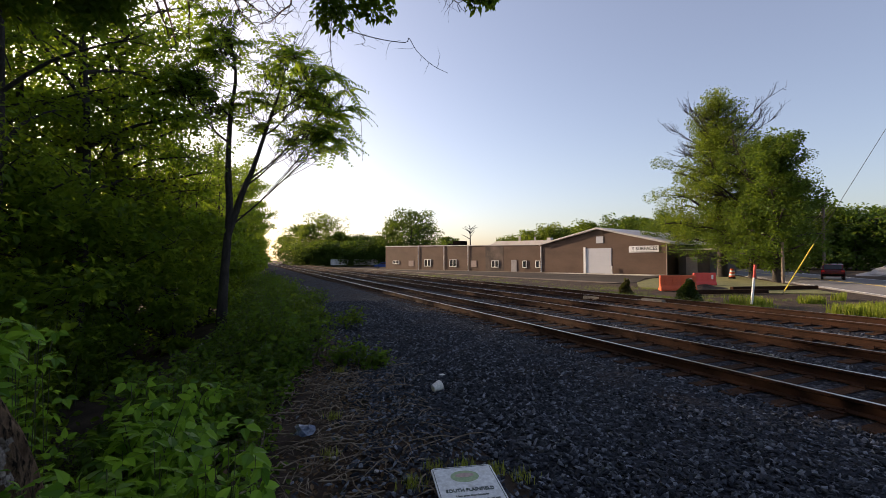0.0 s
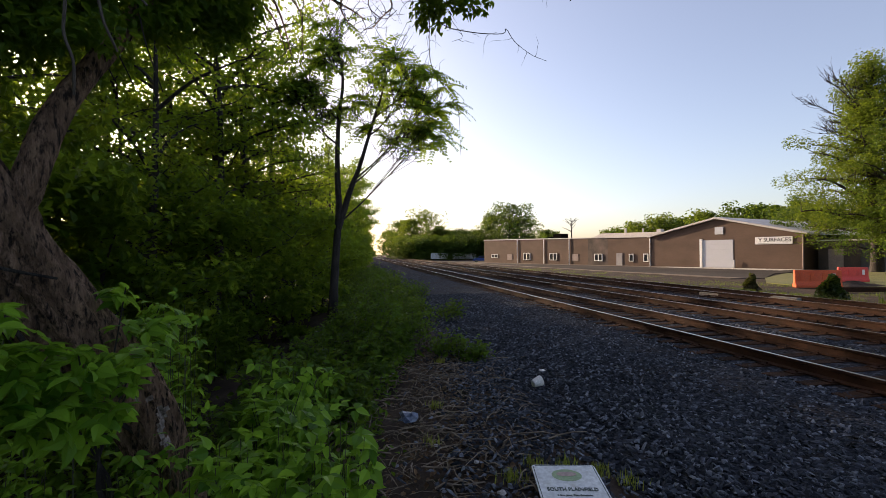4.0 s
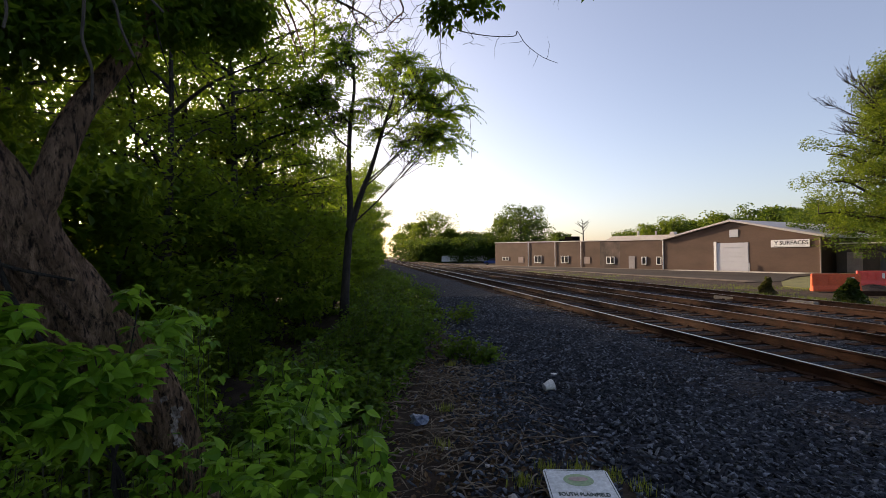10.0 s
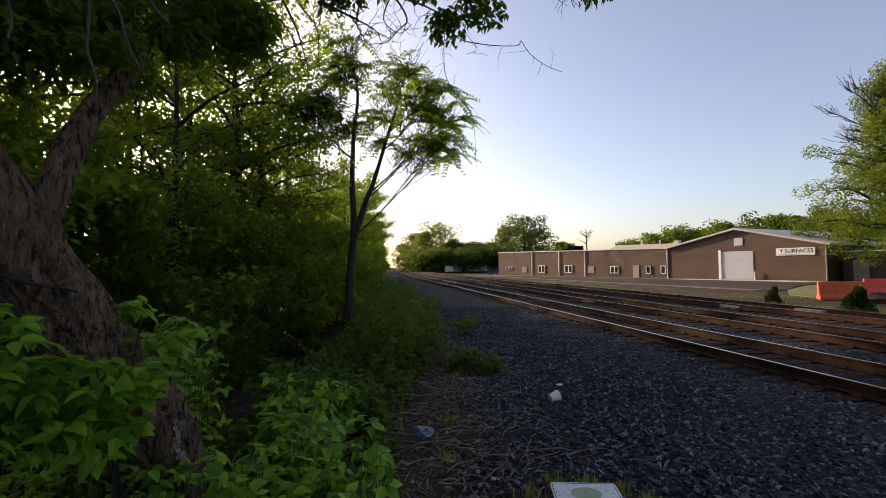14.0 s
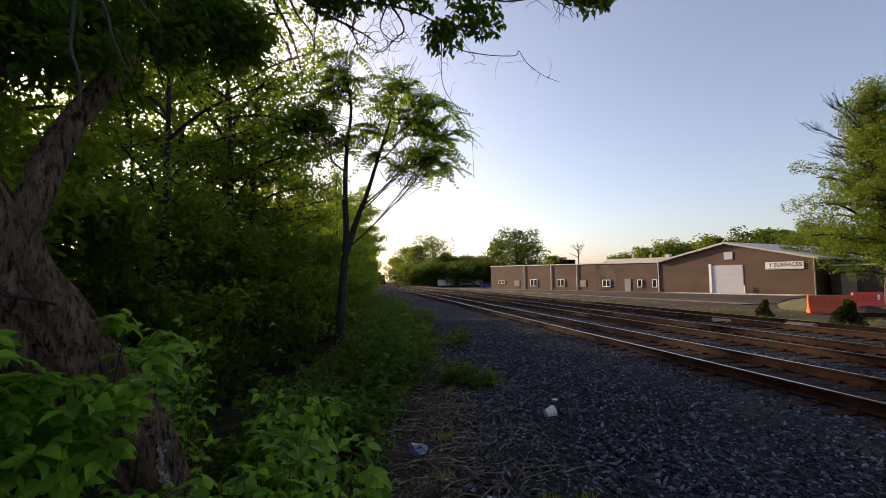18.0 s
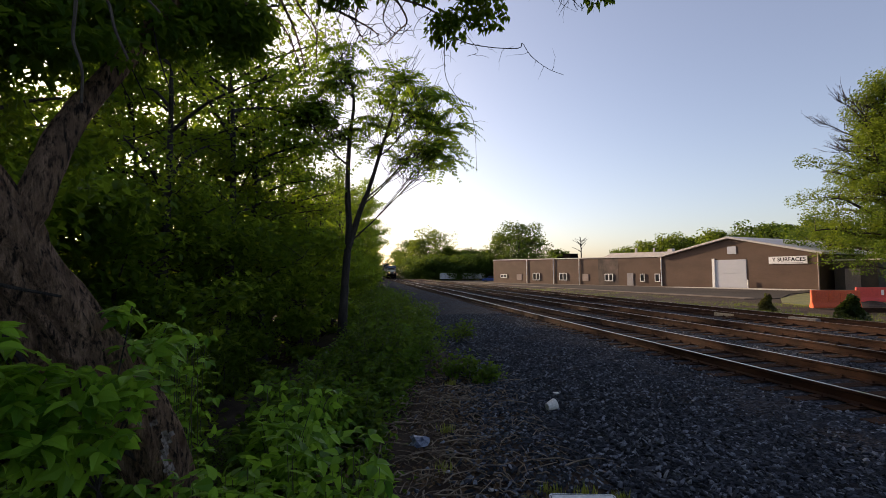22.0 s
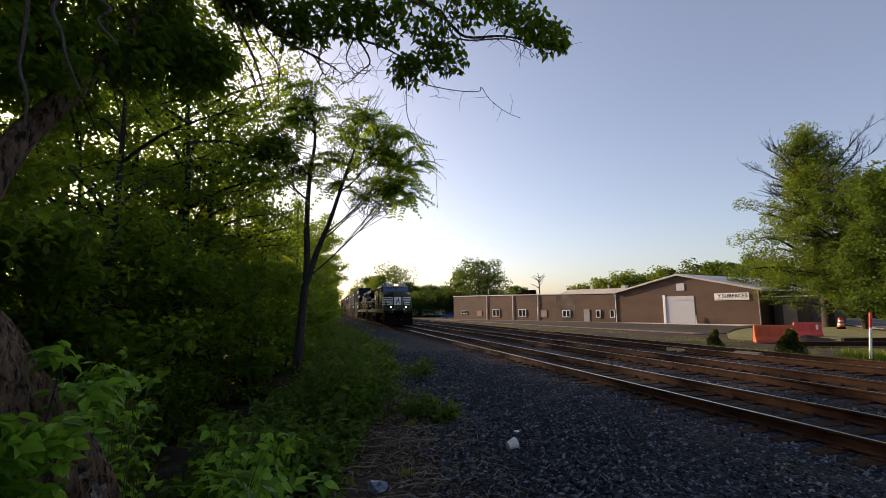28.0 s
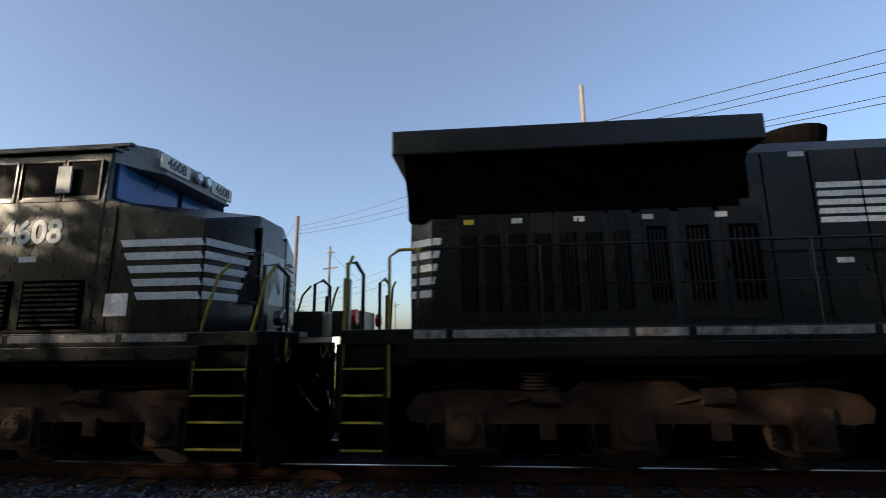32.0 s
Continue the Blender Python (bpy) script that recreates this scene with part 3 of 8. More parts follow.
build_warehouse()
flat_poly("wall_verge", [tuple((W_POSE @ Vector(q)).to_2d()) for q in ((-1.0, -0.6, 0), (66, -0.2, 0), (66, -3.4, 0), (40, -2.8, 0), (22, -3.2, 0), (10, -4.2, 0), (2, -3.6, 0))], -0.432, M_TAN, "strip of pale gravel and dry grass before the warehouse wall", "gravel", 0.05)
shed = empty("shed", W_POSE, label="dark lean-to shed beside the warehouse", category="shed")
part("wall", boxes((-4.5, -0.6, 2, 12, 0, 3.3)), M_DARKFAR, shed)
part("roof", boxes((-4.8, -0.55, 1.7, 12.2, 3.3, 3.45)), M_ROOF, shed)
part("door", boxes((-3.0, -1.6, 1.95, 2.02, 0, 2.4)), M_BOARD, shed)


# ---- barriers, posts, poles ----
def build_barrier(x, y, turn, length, height, material, label):
    th = empty("traffic_barrier", pose(x, y, -0.435, 0, 0, turn), label=label, category="barrier", group="traffic barriers")
    bm = bmesh.new()
    w = 0.28
    prism(bm, [(-w, 0), (w, 0), (w, 0.12), (w * 0.55, 0.35), (w * 0.4, height), (-w * 0.4, height), (-w * 0.55, 0.35), (-w, 0.12)], -length / 2, length / 2, axis="x")
    bmesh.ops.bevel(bm, geom=list(bm.edges), offset=0.025, segments=2, affect="EDGES")
    part("body", bm, material, th)
    for k in range(4):
        s = -length / 2 + length * (k + 0.5) / 4
        bm = bmesh.new()
        prism(bm, [(s - 0.09, 0.42), (s + 0.09, 0.42), (s + 0.07, height - 0.15), (s - 0.07, height - 0.15)], -w * 0.62, w * 0.62)
        part("rib", bm, material, th)
    part("label_patch", boxes((length * 0.28, length * 0.36, -w * 0.64, -w * 0.5, 0.5, 0.85)), M_WHITE, th)
    return th


turn = math.degrees(math.atan2(-1.0, 2.0))
build_barrier(27.3, 24.0, turn, 2.4, 1.05, M_ORANGE, "orange plastic traffic barrier standing on the grass")
build_barrier(34.5, 27.7, -28, 1.75, 1.02, M_RED, "red plastic traffic barrier with a white patch")


def build_stake():
    th = empty("marker_stake", pose(20.6, 14.2, -0.25, 3, 5, 0), label="white marker stake with an orange-red top beside the siding", category="stake")
    bm = bmesh.new()
    rod(bm, (0, 0, 0), (0, 0, 1.2), 0.05, seg=10)
    part("post", bm, M_WHITE, th)
    bm = bmesh.new()
    rod(bm, (0, 0, 1.2), (0, 0, 1.78), 0.052, seg=10)
    part("sleeve", bm, M_RED, th, "orange-red sleeve")


build_stake()
M_POLE = mat("weathered pole wood", (0.13, 0.1, 0.075), (0.22, 0.17, 0.13), 2, 25, 0.9, bump=0.5, dist=0.01, scale=(3, 3, 0.4))
M_PALEPOLE = mat("sunlit pale pole wood", (0.2, 0.17, 0.14), (0.3, 0.26, 0.22), 2, 25, 0.9, bump=0.5, dist=0.01, scale=(3, 3, 0.4))
M_WIRE = mat("black cable", (0.02, 0.02, 0.02), (0.03, 0.03, 0.03), 2, 20, 0.6, bump=0.0)
M_CERAMIC = mat("grey porcelain insulator", (0.3, 0.3, 0.3), (0.4, 0.4, 0.4), 4, 30, 0.3)


def build_pole(x, y, z, height, arms, turn, label, r=0.15, lean=(0, 0), material=None, can=False):
    th = empty("utility_pole", pose(x, y, z, lean[0], lean[1], turn), label=label, category="utility pole", group="utility poles")
    vs, fs = tube([(0, 0, -0.3), (0, 0, height * 0.5), (0, 0, height)], [r, r * 0.9, r * 0.75], 12)
    mesh_ob("shaft", vs, fs, material or M_POLE, th, smooth=True)
    for hz, w in arms:
        a = part("crossarm", boxes((-w / 2, w / 2, -0.06 - r, 0.06 - r, hz - 0.06, hz + 0.06)), M_POLE, th)
        for k in range(4):
            s = -w / 2 + 0.1 + (w - 0.2) * k / 3
            bm = bmesh.new()
            rod(bm, (s, -r, hz + 0.05), (s, -r, hz + 0.2), 0.045, 0.03, 8)
            part("insulator", bm, M_CERAMIC, a)
        bm = bmesh.new()
        rod(bm, (-w * 0.3, -r, hz), (0, -r, hz - 0.5), 0.02, seg=6)
        rod(bm, (w * 0.3, -r, hz), (0, -r, hz - 0.5), 0.02, seg=6)
        part("brace", bm, M_POLE, th)
    if can:
        bm = bmesh.new()
        rod(bm, (0.32, 0, height - 2.2), (0.32, 0, height - 1.3), 0.22, seg=14)
        part("transformer", bm, M_CERAMIC, th)
    return th


build_pole(30.6, 12.95, -0.45, 10.55, [], 30, "tall leaning wooden utility pole by the road", 0.16, (0, -4))
build_pole(59.5, 32.7, -0.45, 9.4, [(8.4, 2.2)], 40, "wooden utility pole with a crossarm", 0.18, (0, -3), can=True)
build_pole(43.5, 27.1, -0.45, 3.6, [], 0, "short grey post beside a tree trunk", 0.13)
build_pole(19.6, -4.5, -0.45, 13.2, [(10.7, 1.5)], 60, "pale sunlit utility pole with a low crossarm", 0.125, material=M_PALEPOLE)
build_pole(57.0, 19.5, -0.45, 13.8, [(13.0, 1.4), (11.0, 2.6)], 60, "distant utility pole with two crossarms", 0.16)
build_pole(98.0, 19.0, -0.45, 9.6, [(9.0, 2.2)], 70, "far utility pole with a crossarm", 0.15)


def build_wire(a, b, sag, name="overhead_wire", r=0.012, label="thin black overhead wire", group="overhead wires"):
    a, b = Vector(a), Vector(b)
    pts = [a.lerp(b, t) - Vector((0, 0, sag * 4 * t * (1 - t))) for t in [k / 14 for k in range(15)]]
    vs, fs = tube(pts, [r] * 15, 5)
    return tagged(mesh_ob(name, vs, fs, M_WIRE), label, "wire", group)


for k, (dz, dx) in enumerate(((0.0, -0.5), (0.0, 0.5), (-1.4, -1.0), (-1.4, 1.0), (-2.3, 0.0))):
    build_wire((19.6 + dx * 0.85, -4.5 - dx * 0.5, 10.6 + 0.6 * dz), (5.0 + dx, -37 - dx * 0.5, 12.6 + dz), 0.3, r=0.014)
    if k > 1:
        build_wire((19.6 + dx * 0.85, -4.5 - dx * 0.5, 12.0 + dz - 0.2), (30.4, 12.95, 9.9 - 0.25 * k), 0.5, r=0.012)
for k in range(3):
    build_wire((28.0, 6.0, 5.9 - 0.45 * k), (60, 31.9, 5.6 - 0.3 * k), 0.4, r=0.009)
    build_wire((60.0, 31.9, 8.0 - 0.4 * k), (105, 62, 8.4 - 0.4 * k), 0.8, r=0.025)
build_wire((57, 19.5, 12.5), (98, 19, 8.9), 0.8, r=0.02)
guy_a, guy_b = Vector((29.7, 18.6, -0.44)), Vector((30.35, 12.95, 9.7))
guy = tagged(mesh_ob("guy_wire", *tube([guy_a, guy_b], [0.014, 0.014], 5), M_WIRE), "steel guy wire with a yellow guard sleeve", "guy wire")
mesh_ob("guard_sleeve", *tube([guy_a.lerp(guy_b, 0.02), guy_a.lerp(guy_b, 0.3)], [0.03, 0.03], 8), M_YELLOW, guy, "yellow plastic guard")


# ---- traffic cone barrel, dirt, gravel pile ----
def build_barrel():
    th = empty("traffic_drum", pose(47.5, 34.8, -0.44, 5, -6, 0), label="orange and white striped traffic drum leaning by a tree", category="traffic drum")
    for i, m in enumerate((M_ORANGE, M_WHITE, M_ORANGE, M_WHITE, M_ORANGE)):
        bm = bmesh.new()
        r0, r1 = 0.29 - 0.02 * i, 0.27 - 0.02 * i
        rod(bm, (0, 0, 0.22 + 0.17 * i), (0, 0, 0.39 + 0.17 * i), r0, r1, 16)
        part("band", bm, m, th)
    bm = bmesh.new()
    rod(bm, (0, 0, 0), (0, 0, 0.22), 0.36, 0.29, 16)
    part("base", bm, M_DARK, th)


build_barrel()


def mound(name, x, y, z, rx, ry, h, material, label, category, seed):
    rr = random.Random(seed)
    vs, fs = [(x, y, z + h)], []
    rings, seg = 7, 20
    for i in range(1, rings + 1):
        t = i / rings
        for k in range(seg):
            a = 2 * math.pi * k / seg
            w = 1 + 0.12 * rr.uniform(-1, 1)
            vs.append((x + rx * t * w * math.cos(a), y + ry * t * w * math.sin(a), z + h * (1 - t) ** 1.2 * rr.uniform(0.8, 1.15) - (0.1 if i == rings else 0)))
    for k in range(seg):
        fs.append((0, 1 + k, 1 + (k + 1) % seg))
    for i in range(rings - 1):
        o = 1 + i * seg
        for k in range(seg):
            fs.append((o + k, o + seg + k, o + seg + (k + 1) % seg, o + (k + 1) % seg))
    return tagged(mesh_ob(name, vs, fs, material), label, category)


M_GRAVEL = mat("pale gravel", (0.28, 0.27, 0.26), (0.4, 0.38, 0.36), 1, 15, 0.95, bump=0.8, dist=0.05)
mound("gravel_pile", 71, 32.0, -0.45, 3.6, 3.0, 1.3, M_GRAVEL, "pale grey gravel pile beyond the road", "gravel pile", 1)
mound("dirt_heap", 30.5, 24.5, -0.45, 2.4, 1.0, 0.35, M_SOIL, "low heap of brown dirt on the grass", "dirt heap", 2)
for x0, y0, x1, y1 in ((24.6, 21.6, 30.2, 19.8), (30.5, 22.4, 37.0, 20.8)):
    bm = bmesh.new()
    a, b = Vector((x0, y0, -0.3)), Vector((x1, y1, -0.3))
    d = (b - a).normalized()
    m = Matrix.Translation((a + b) / 2) @ d.to_track_quat("X", "Z").to_matrix().to_4x4()
    box(bm, -(b - a).length / 2, (b - a).length / 2, -0.14, 0.14, -0.14, 0.12, 0.02)
    bm.transform(m)
    tagged(part("timber_beam", bm, M_TIE), "dark old timber beam lying in the grass", "timber", "timber beams")
M_BLOCK = mat("weathered concrete", (0.17, 0.15, 0.12), (0.28, 0.25, 0.2), 6, 25, 0.9, bump=0.4, stain=(0.06, 0.05, 0.04))
for x0, y0 in ((14.35, 17.2), (15.55, 14.9)):
    bm = bmesh.new()
    box(bm, -0.5, 0.5, -0.12, 0.12, 0, 0.16, 0.02)
    bm.transform(Matrix.Translation((x0, y0, -0.04)) @ Matrix.Rotation(radians(97), 4, "Z"))
    tagged(part("concrete_block", bm, M_BLOCK), "weathered pale concrete block lying on the siding", "concrete block", "concrete blocks")


# ---- road vehicle and far yard ----
M_CARRED = mat("dark red car paint", (0.1, 0.006, 0.009), (0.13, 0.009, 0.012), 1, 10, 0.22, bump=0.0)
M_TYRE = mat("black tyre rubber", (0.015, 0.015, 0.015), (0.025, 0.025, 0.025), 3, 40, 0.85)
M_CARBLUE = mat("blue car paint", (0.03, 0.08, 0.3), (0.04, 0.1, 0.36), 1, 10, 0.25, bump=0.0)


def build_car(material, label):
    """A hatchback-like car; its nose points along local +y."""
    th = empty("car", label=label, category="car")
    bm = bmesh.new()
    prism(bm, [(-2.2, 0.35), (2.15, 0.35), (2.22, 0.62), (2.1, 0.88), (1.15, 1.0), (-2.15, 1.02), (-2.26, 0.8)], -0.9, 0.9, axis="x")
    bmesh.ops.bevel(bm, geom=list(bm.edges), offset=0.06, segments=2, affect="EDGES")
    body = part("body", bm, material, th)
    bm = bmesh.new()
    prism(bm, [(-2.05, 1.0), (1.2, 0.98), (0.45, 1.5), (-1.2, 1.58), (-1.75, 1.5)], -0.78, 0.78, axis="x")
    bmesh.ops.bevel(bm, geom=list(bm.edges), offset=0.05, segments=2, affect="EDGES")
    part("cabin", bm, material, th)
    for side in (-1, 1):
        bm = bmesh.new()
        prism(bm, [(-1.75, 1.05), (0.95, 1.03), (0.4, 1.42), (-1.2, 1.48)], side * 0.775, side * 0.79, axis="x")
        part("side_glass", bm, M_GLASS, th)
        part("tail_lamp", boxes((side * 0.75 - 0.12, side * 0.75 + 0.12, -2.27, -2.2, 0.78, 0.95)), M_REDLENS, th)
    bm = bmesh.new()
    prism(bm, [(-2.07, 1.05), (-1.78, 1.46), (-1.74, 1.44), (-2.03, 1.03)], -0.66, 0.66, axis="x")
    part("rear_glass", bm, M_GLASS, th)
    part("bumper", boxes((-0.85, 0.85, -2.3, -2.18, 0.38, 0.58), bevel=0.03), M_DARK, th)
    for sx in (-0.82, 0.82):
        for sy in (-1.35, 1.35):
            bm = bmesh.new()
            rod(bm, (sx - 0.11, sy, 0.33), (sx + 0.11, sy, 0.33), 0.33, seg=20)
            w = part("wheel", bm, M_TYRE, th)
            bm = bmesh.new()
            rod(bm, (sx - 0.115, sy, 0.33), (sx + 0.115, sy, 0.33), 0.2, seg=14)
            part("rim", bm, M_CHROME, w)
    return th


red_car = build_car(M_CARRED, "dark red car driving away along the road")
blue_car = build_car(M_CARBLUE, "blue car parked at the far end of the warehouse")
blue_car.matrix_world = pose(30.3, 114.5, -0.45, 0, 0, 70)


def build_trailer(x, y, turn, length, label):
    th = empty("trailer", pose(x, y, -0.45, 0, 0, turn), label=label, category="trailer", group="trailers")
    part("body", boxes((-length / 2, length / 2, -1.2, 1.2, 0.5, 2.35), bevel=0.05), M_WHITE, th)
    for k in range(int(length / 1.2)):
        s = -length / 2 + 0.6 + 1.2 * k
        part("rib", boxes((s - 0.03, s + 0.03, -1.23, -1.2, 0.55, 2.3)), M_ROOF, th)
    for s in (-length / 3, length / 3):
        bm = bmesh.new()
        rod(bm, (s, -1.1, 0.45), (s, 1.1, 0.45), 0.45, seg=14)
        part("wheel", bm, M_TYRE, th)


def build_truck():
    th = empty("box_truck", pose(43.6, 14.0, -0.42, 0, 0, 137.2), label="white box truck on the road", category="truck")
    part("cargo_box", boxes((-1.2, 1.2, -6.2, 2.6, 1.0, 3.75), bevel=0.04), M_WHITE, th)
    part("cab", boxes((-1.1, 1.1, 2.8, 4.6, 0.7, 2.8), bevel=0.15), M_WHITE, th)
    part("chassis", boxes((-0.5, 0.5, -6.0, 4.4, 0.6, 0.98)), M_DARK, th)
    part("cab_glass", boxes((-1.12, 1.12, 3.4, 4.4, 1.9, 2.5), bevel=0.04), M_GLASS, th)
    for sx in (-1.0, 1.0):
        for sy in (-4.9, -3.8, 3.6):
            bm = bmesh.new()
            rod(bm, (sx - 0.14, sy, 0.5), (sx + 0.14, sy, 0.5), 0.5, seg=20)
            w = part("wheel", bm, M_TYRE, th)
            bm = bmesh.new()
            rod(bm, (sx - 0.15, sy, 0.5), (sx + 0.15, sy, 0.5), 0.27, seg=14)
            part("rim", bm, M_CHROME, w)
    part("rear_bumper", boxes((-1.1, 1.1, -6.3, -6.2, 0.55, 0.75)), M_DARK, th)


build_truck()
build_trailer(25.4, 150, -4, 5.5, "white trailer parked far down the yard")
build_trailer(33.5, 149, -4, 7.5, "pale weathered trailer parked far down the yard")


# ---- far trees ----
def build_far_tree(x, y, height, spread, seed, label, n=4500, lsize=0.5, low=0.12, material=None, bare=0, group="far trees", z=-0.45, clump=0.3, name="far_tree", top=1.0, rise=(0.1, 0.6), limbs=15, flat=0.65, open_top=0.0):
    rng = np.random.default_rng(seed)
    rr = random.Random(seed)
    th = empty(name, Matrix.Translation((x, y, z)), label=label, category="tree", group=group)
    r = height * 0.02
    path = [(rr.uniform(-0.02, 0.02) * height * t, rr.uniform(-0.02, 0.02) * height * t, -0.4 + t * height * 0.92) for t in (0, 0.12, 0.3, 0.5, 0.7, 0.85, 1)]
    vs, fs = tube(path, [r * 1.3, r, r * 0.9, r * 0.7, r * 0.45, r * 0.25, r * 0.08], 9, 0.08, rr)
    mesh_ob("trunk", vs, fs, M_BARK, th, smooth=True)
    lists, spots = [], []
    for i in range(limbs):
        t = low + (0.95 - low) * (i + rr.random()) / limbs
        q0 = Vector(path[min(6, int(t * 6))])
        p0 = Vector((q0.x, q0.y, t * height * 0.9))
        u = (t - low) / (1 - low)
        ln = spread * (0.45 + 0.6 * math.sin(math.pi * min(1, 0.25 + u * 0.72)) ** 0.8) * (1 - (1 - top) * u) * rr.uniform(0.75, 1.15)
        a = i * 2.4 + rr.uniform(-0.5, 0.5)
        d = Vector((math.cos(a), math.sin(a), rr.uniform(*rise) * (0.15 + 0.85 * u)))
        pts = smooth_path([p0, p0 + d * ln * 0.4, p0 + d * ln * 0.75 + Vector((0, 0, 0.05 * ln)), p0 + d * ln], 2)
        lists.append(tube(pts, [r * 0.4 * (1 - j / (len(pts) + 0.5)) + 0.01 for j in range(len(pts))], 5))
        for j in range(8):
            q = pts[1 + rr.randrange(len(pts) - 1)]
            e = q + Vector((rr.uniform(-1, 1), rr.uniform(-1, 1), rr.uniform(-0.4, 0.7))).normalized() * ln * rr.uniform(0.15, 0.5)
            lists.append(tube([q, q.lerp(e, 0.5), e], [r * 0.09, r * 0.06, r * 0.02], 4))
            spots.append(e)
    spots += [Vector((path[-1][0] + rr.uniform(-1, 1) * spread * 0.15, path[-1][1], height * rr.uniform(0.86, 0.98))) for _ in range(5)]
    for _ in range(bare):
        # leafless dead limbs that stick out of the crown
        p = Vector((0, 0, height * rr.uniform(0.38, 0.7)))
        a = rr.uniform(0, 6.28)
        d = Vector((math.cos(a), math.sin(a), rr.uniform(0.3, 1.0)))
        ln = spread * rr.uniform(0.42, 0.74)
        pts = smooth_path([p, p + d * ln * 0.5, p + d * ln * 0.8 + Vector((0, 0, 0.06 * ln)), p + d * ln * 1.05], 3)
        lists.append(tube(pts, [r * 0.14 * (1 - j / len(pts)) + 0.01 for j in range(len(pts))], 5))
        for j in range(15):
            k = rr.uniform(0.25, 0.98) * (len(pts) - 1)
            q = pts[int(k)].lerp(pts[int(k) + 1], k - int(k))
            f = (d.normalized() + Vector((rr.uniform(-0.8, 0.8), rr.uniform(-0.8, 0.8), rr.uniform(-0.3, 0.9)))).normalized()
            l2 = ln * rr.uniform(0.16, 0.4)
            bend = q + f * l2 * 0.5 + Vector((rr.uniform(-0.1, 0.1), rr.uniform(-0.1, 0.1), rr.uniform(-0.05, 0.1))) * l2
            e = q + f * l2 + Vector((0, 0, 0.12 * l2))
            lists.append(tube([q, bend, e], [0.032, 0.022, 0.008], 4))
            for w in range(5):
                h = q.lerp(bend, rr.random()) if w < 2 else bend.lerp(e, rr.random())
                g = (f + Vector((rr.uniform(-1, 1), rr.uniform(-1, 1), rr.uniform(-0.5, 0.9)))).normalized() * l2 * rr.uniform(0.2, 0.5)
                lists.append(tube([h, h + g * 0.5 + Vector((0, 0, 0.03)), h + g], [0.014, 0.011, 0.006], 3))
    mesh_ob("bough", *merge(lists), M_BARK, th)["kind"] = "stuff"
    per = max(6, n // len(spots))
    pos = np.concatenate([clump_points(e, spread * clump * rr.uniform(0.6, 1.15), int(per * rr.uniform(0.6, 1.4) * (1 + 0.4 * open_top - 1.3 * open_top * max(0, e.z / height - 0.3))), rng, flat) for e in spots])
    pos = pos[pos[:, 2] > height * low * 0.55]
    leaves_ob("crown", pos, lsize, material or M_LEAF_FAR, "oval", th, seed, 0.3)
    return th


M_LEAF_YEL = leaf_mat("yellow-green leaf", (0.035, 0.065, 0.008), (0.155, 0.19, 0.024), amount=0.42)
M_LEAF_DK = leaf_mat("deep green leaf", (0.02, 0.05, 0.01), (0.05, 0.095, 0.018), amount=0.35)
YT = "yard trees"
build_far_tree(51.2, 38.7, 23.5, 8.2, 301, "tall yellow-green tree by the road", 54000, 0.2, 0.16, M_LEAF_YEL, 15, YT, name="yard_tree", top=0.2, clump=0.16, rise=(0.3, 1.0), limbs=44, flat=0.85, open_top=0.95)
build_far_tree(49.5, 34.0, 15.6, 6.0, 302, "broad green tree by the road with dead limbs", 30000, 0.2, 0.08, None, 14, YT, name="yard_tree", top=0.5, clump=0.17, rise=(0.3, 1.1), limbs=34, flat=0.85, open_top=0.9)
build_far_tree(45.0, 28.6, 14.5, 3.6, 303, "dark green roadside tree with a bare top", 22000, 0.24, 0.1, M_LEAF_DK, 4, YT, name="yard_tree", top=0.6, clump=0.26, rise=(0.3, 1.1), limbs=24, flat=1.0)
build_far_tree(56.0, 35.0, 12.0, 4.0, 304, "dark green roadside tree", 13000, 0.26, 0.2, M_LEAF_DK, 0, YT, name="yard_tree")
build_far_tree(57.0, 50.5, 9.0, 3.8, 305, "green tree behind the barrier", 11000, 0.24, 0.06, M_LEAF_DK, 0, YT, name="yard_tree")


def far(az, dist, el_top, spread, seed, material=None, n=5200, lsize=0.62, **kw):
    x, y = dist * math.sin(radians(az)), dist * math.cos(radians(az))
    h = EYE[2] + dist * math.tan(radians(el_top)) + 0.45
    build_far_tree(x, y, h, spread, seed, "far green tree on the skyline", n, lsize, 0.06, material, clump=0.36, **kw)


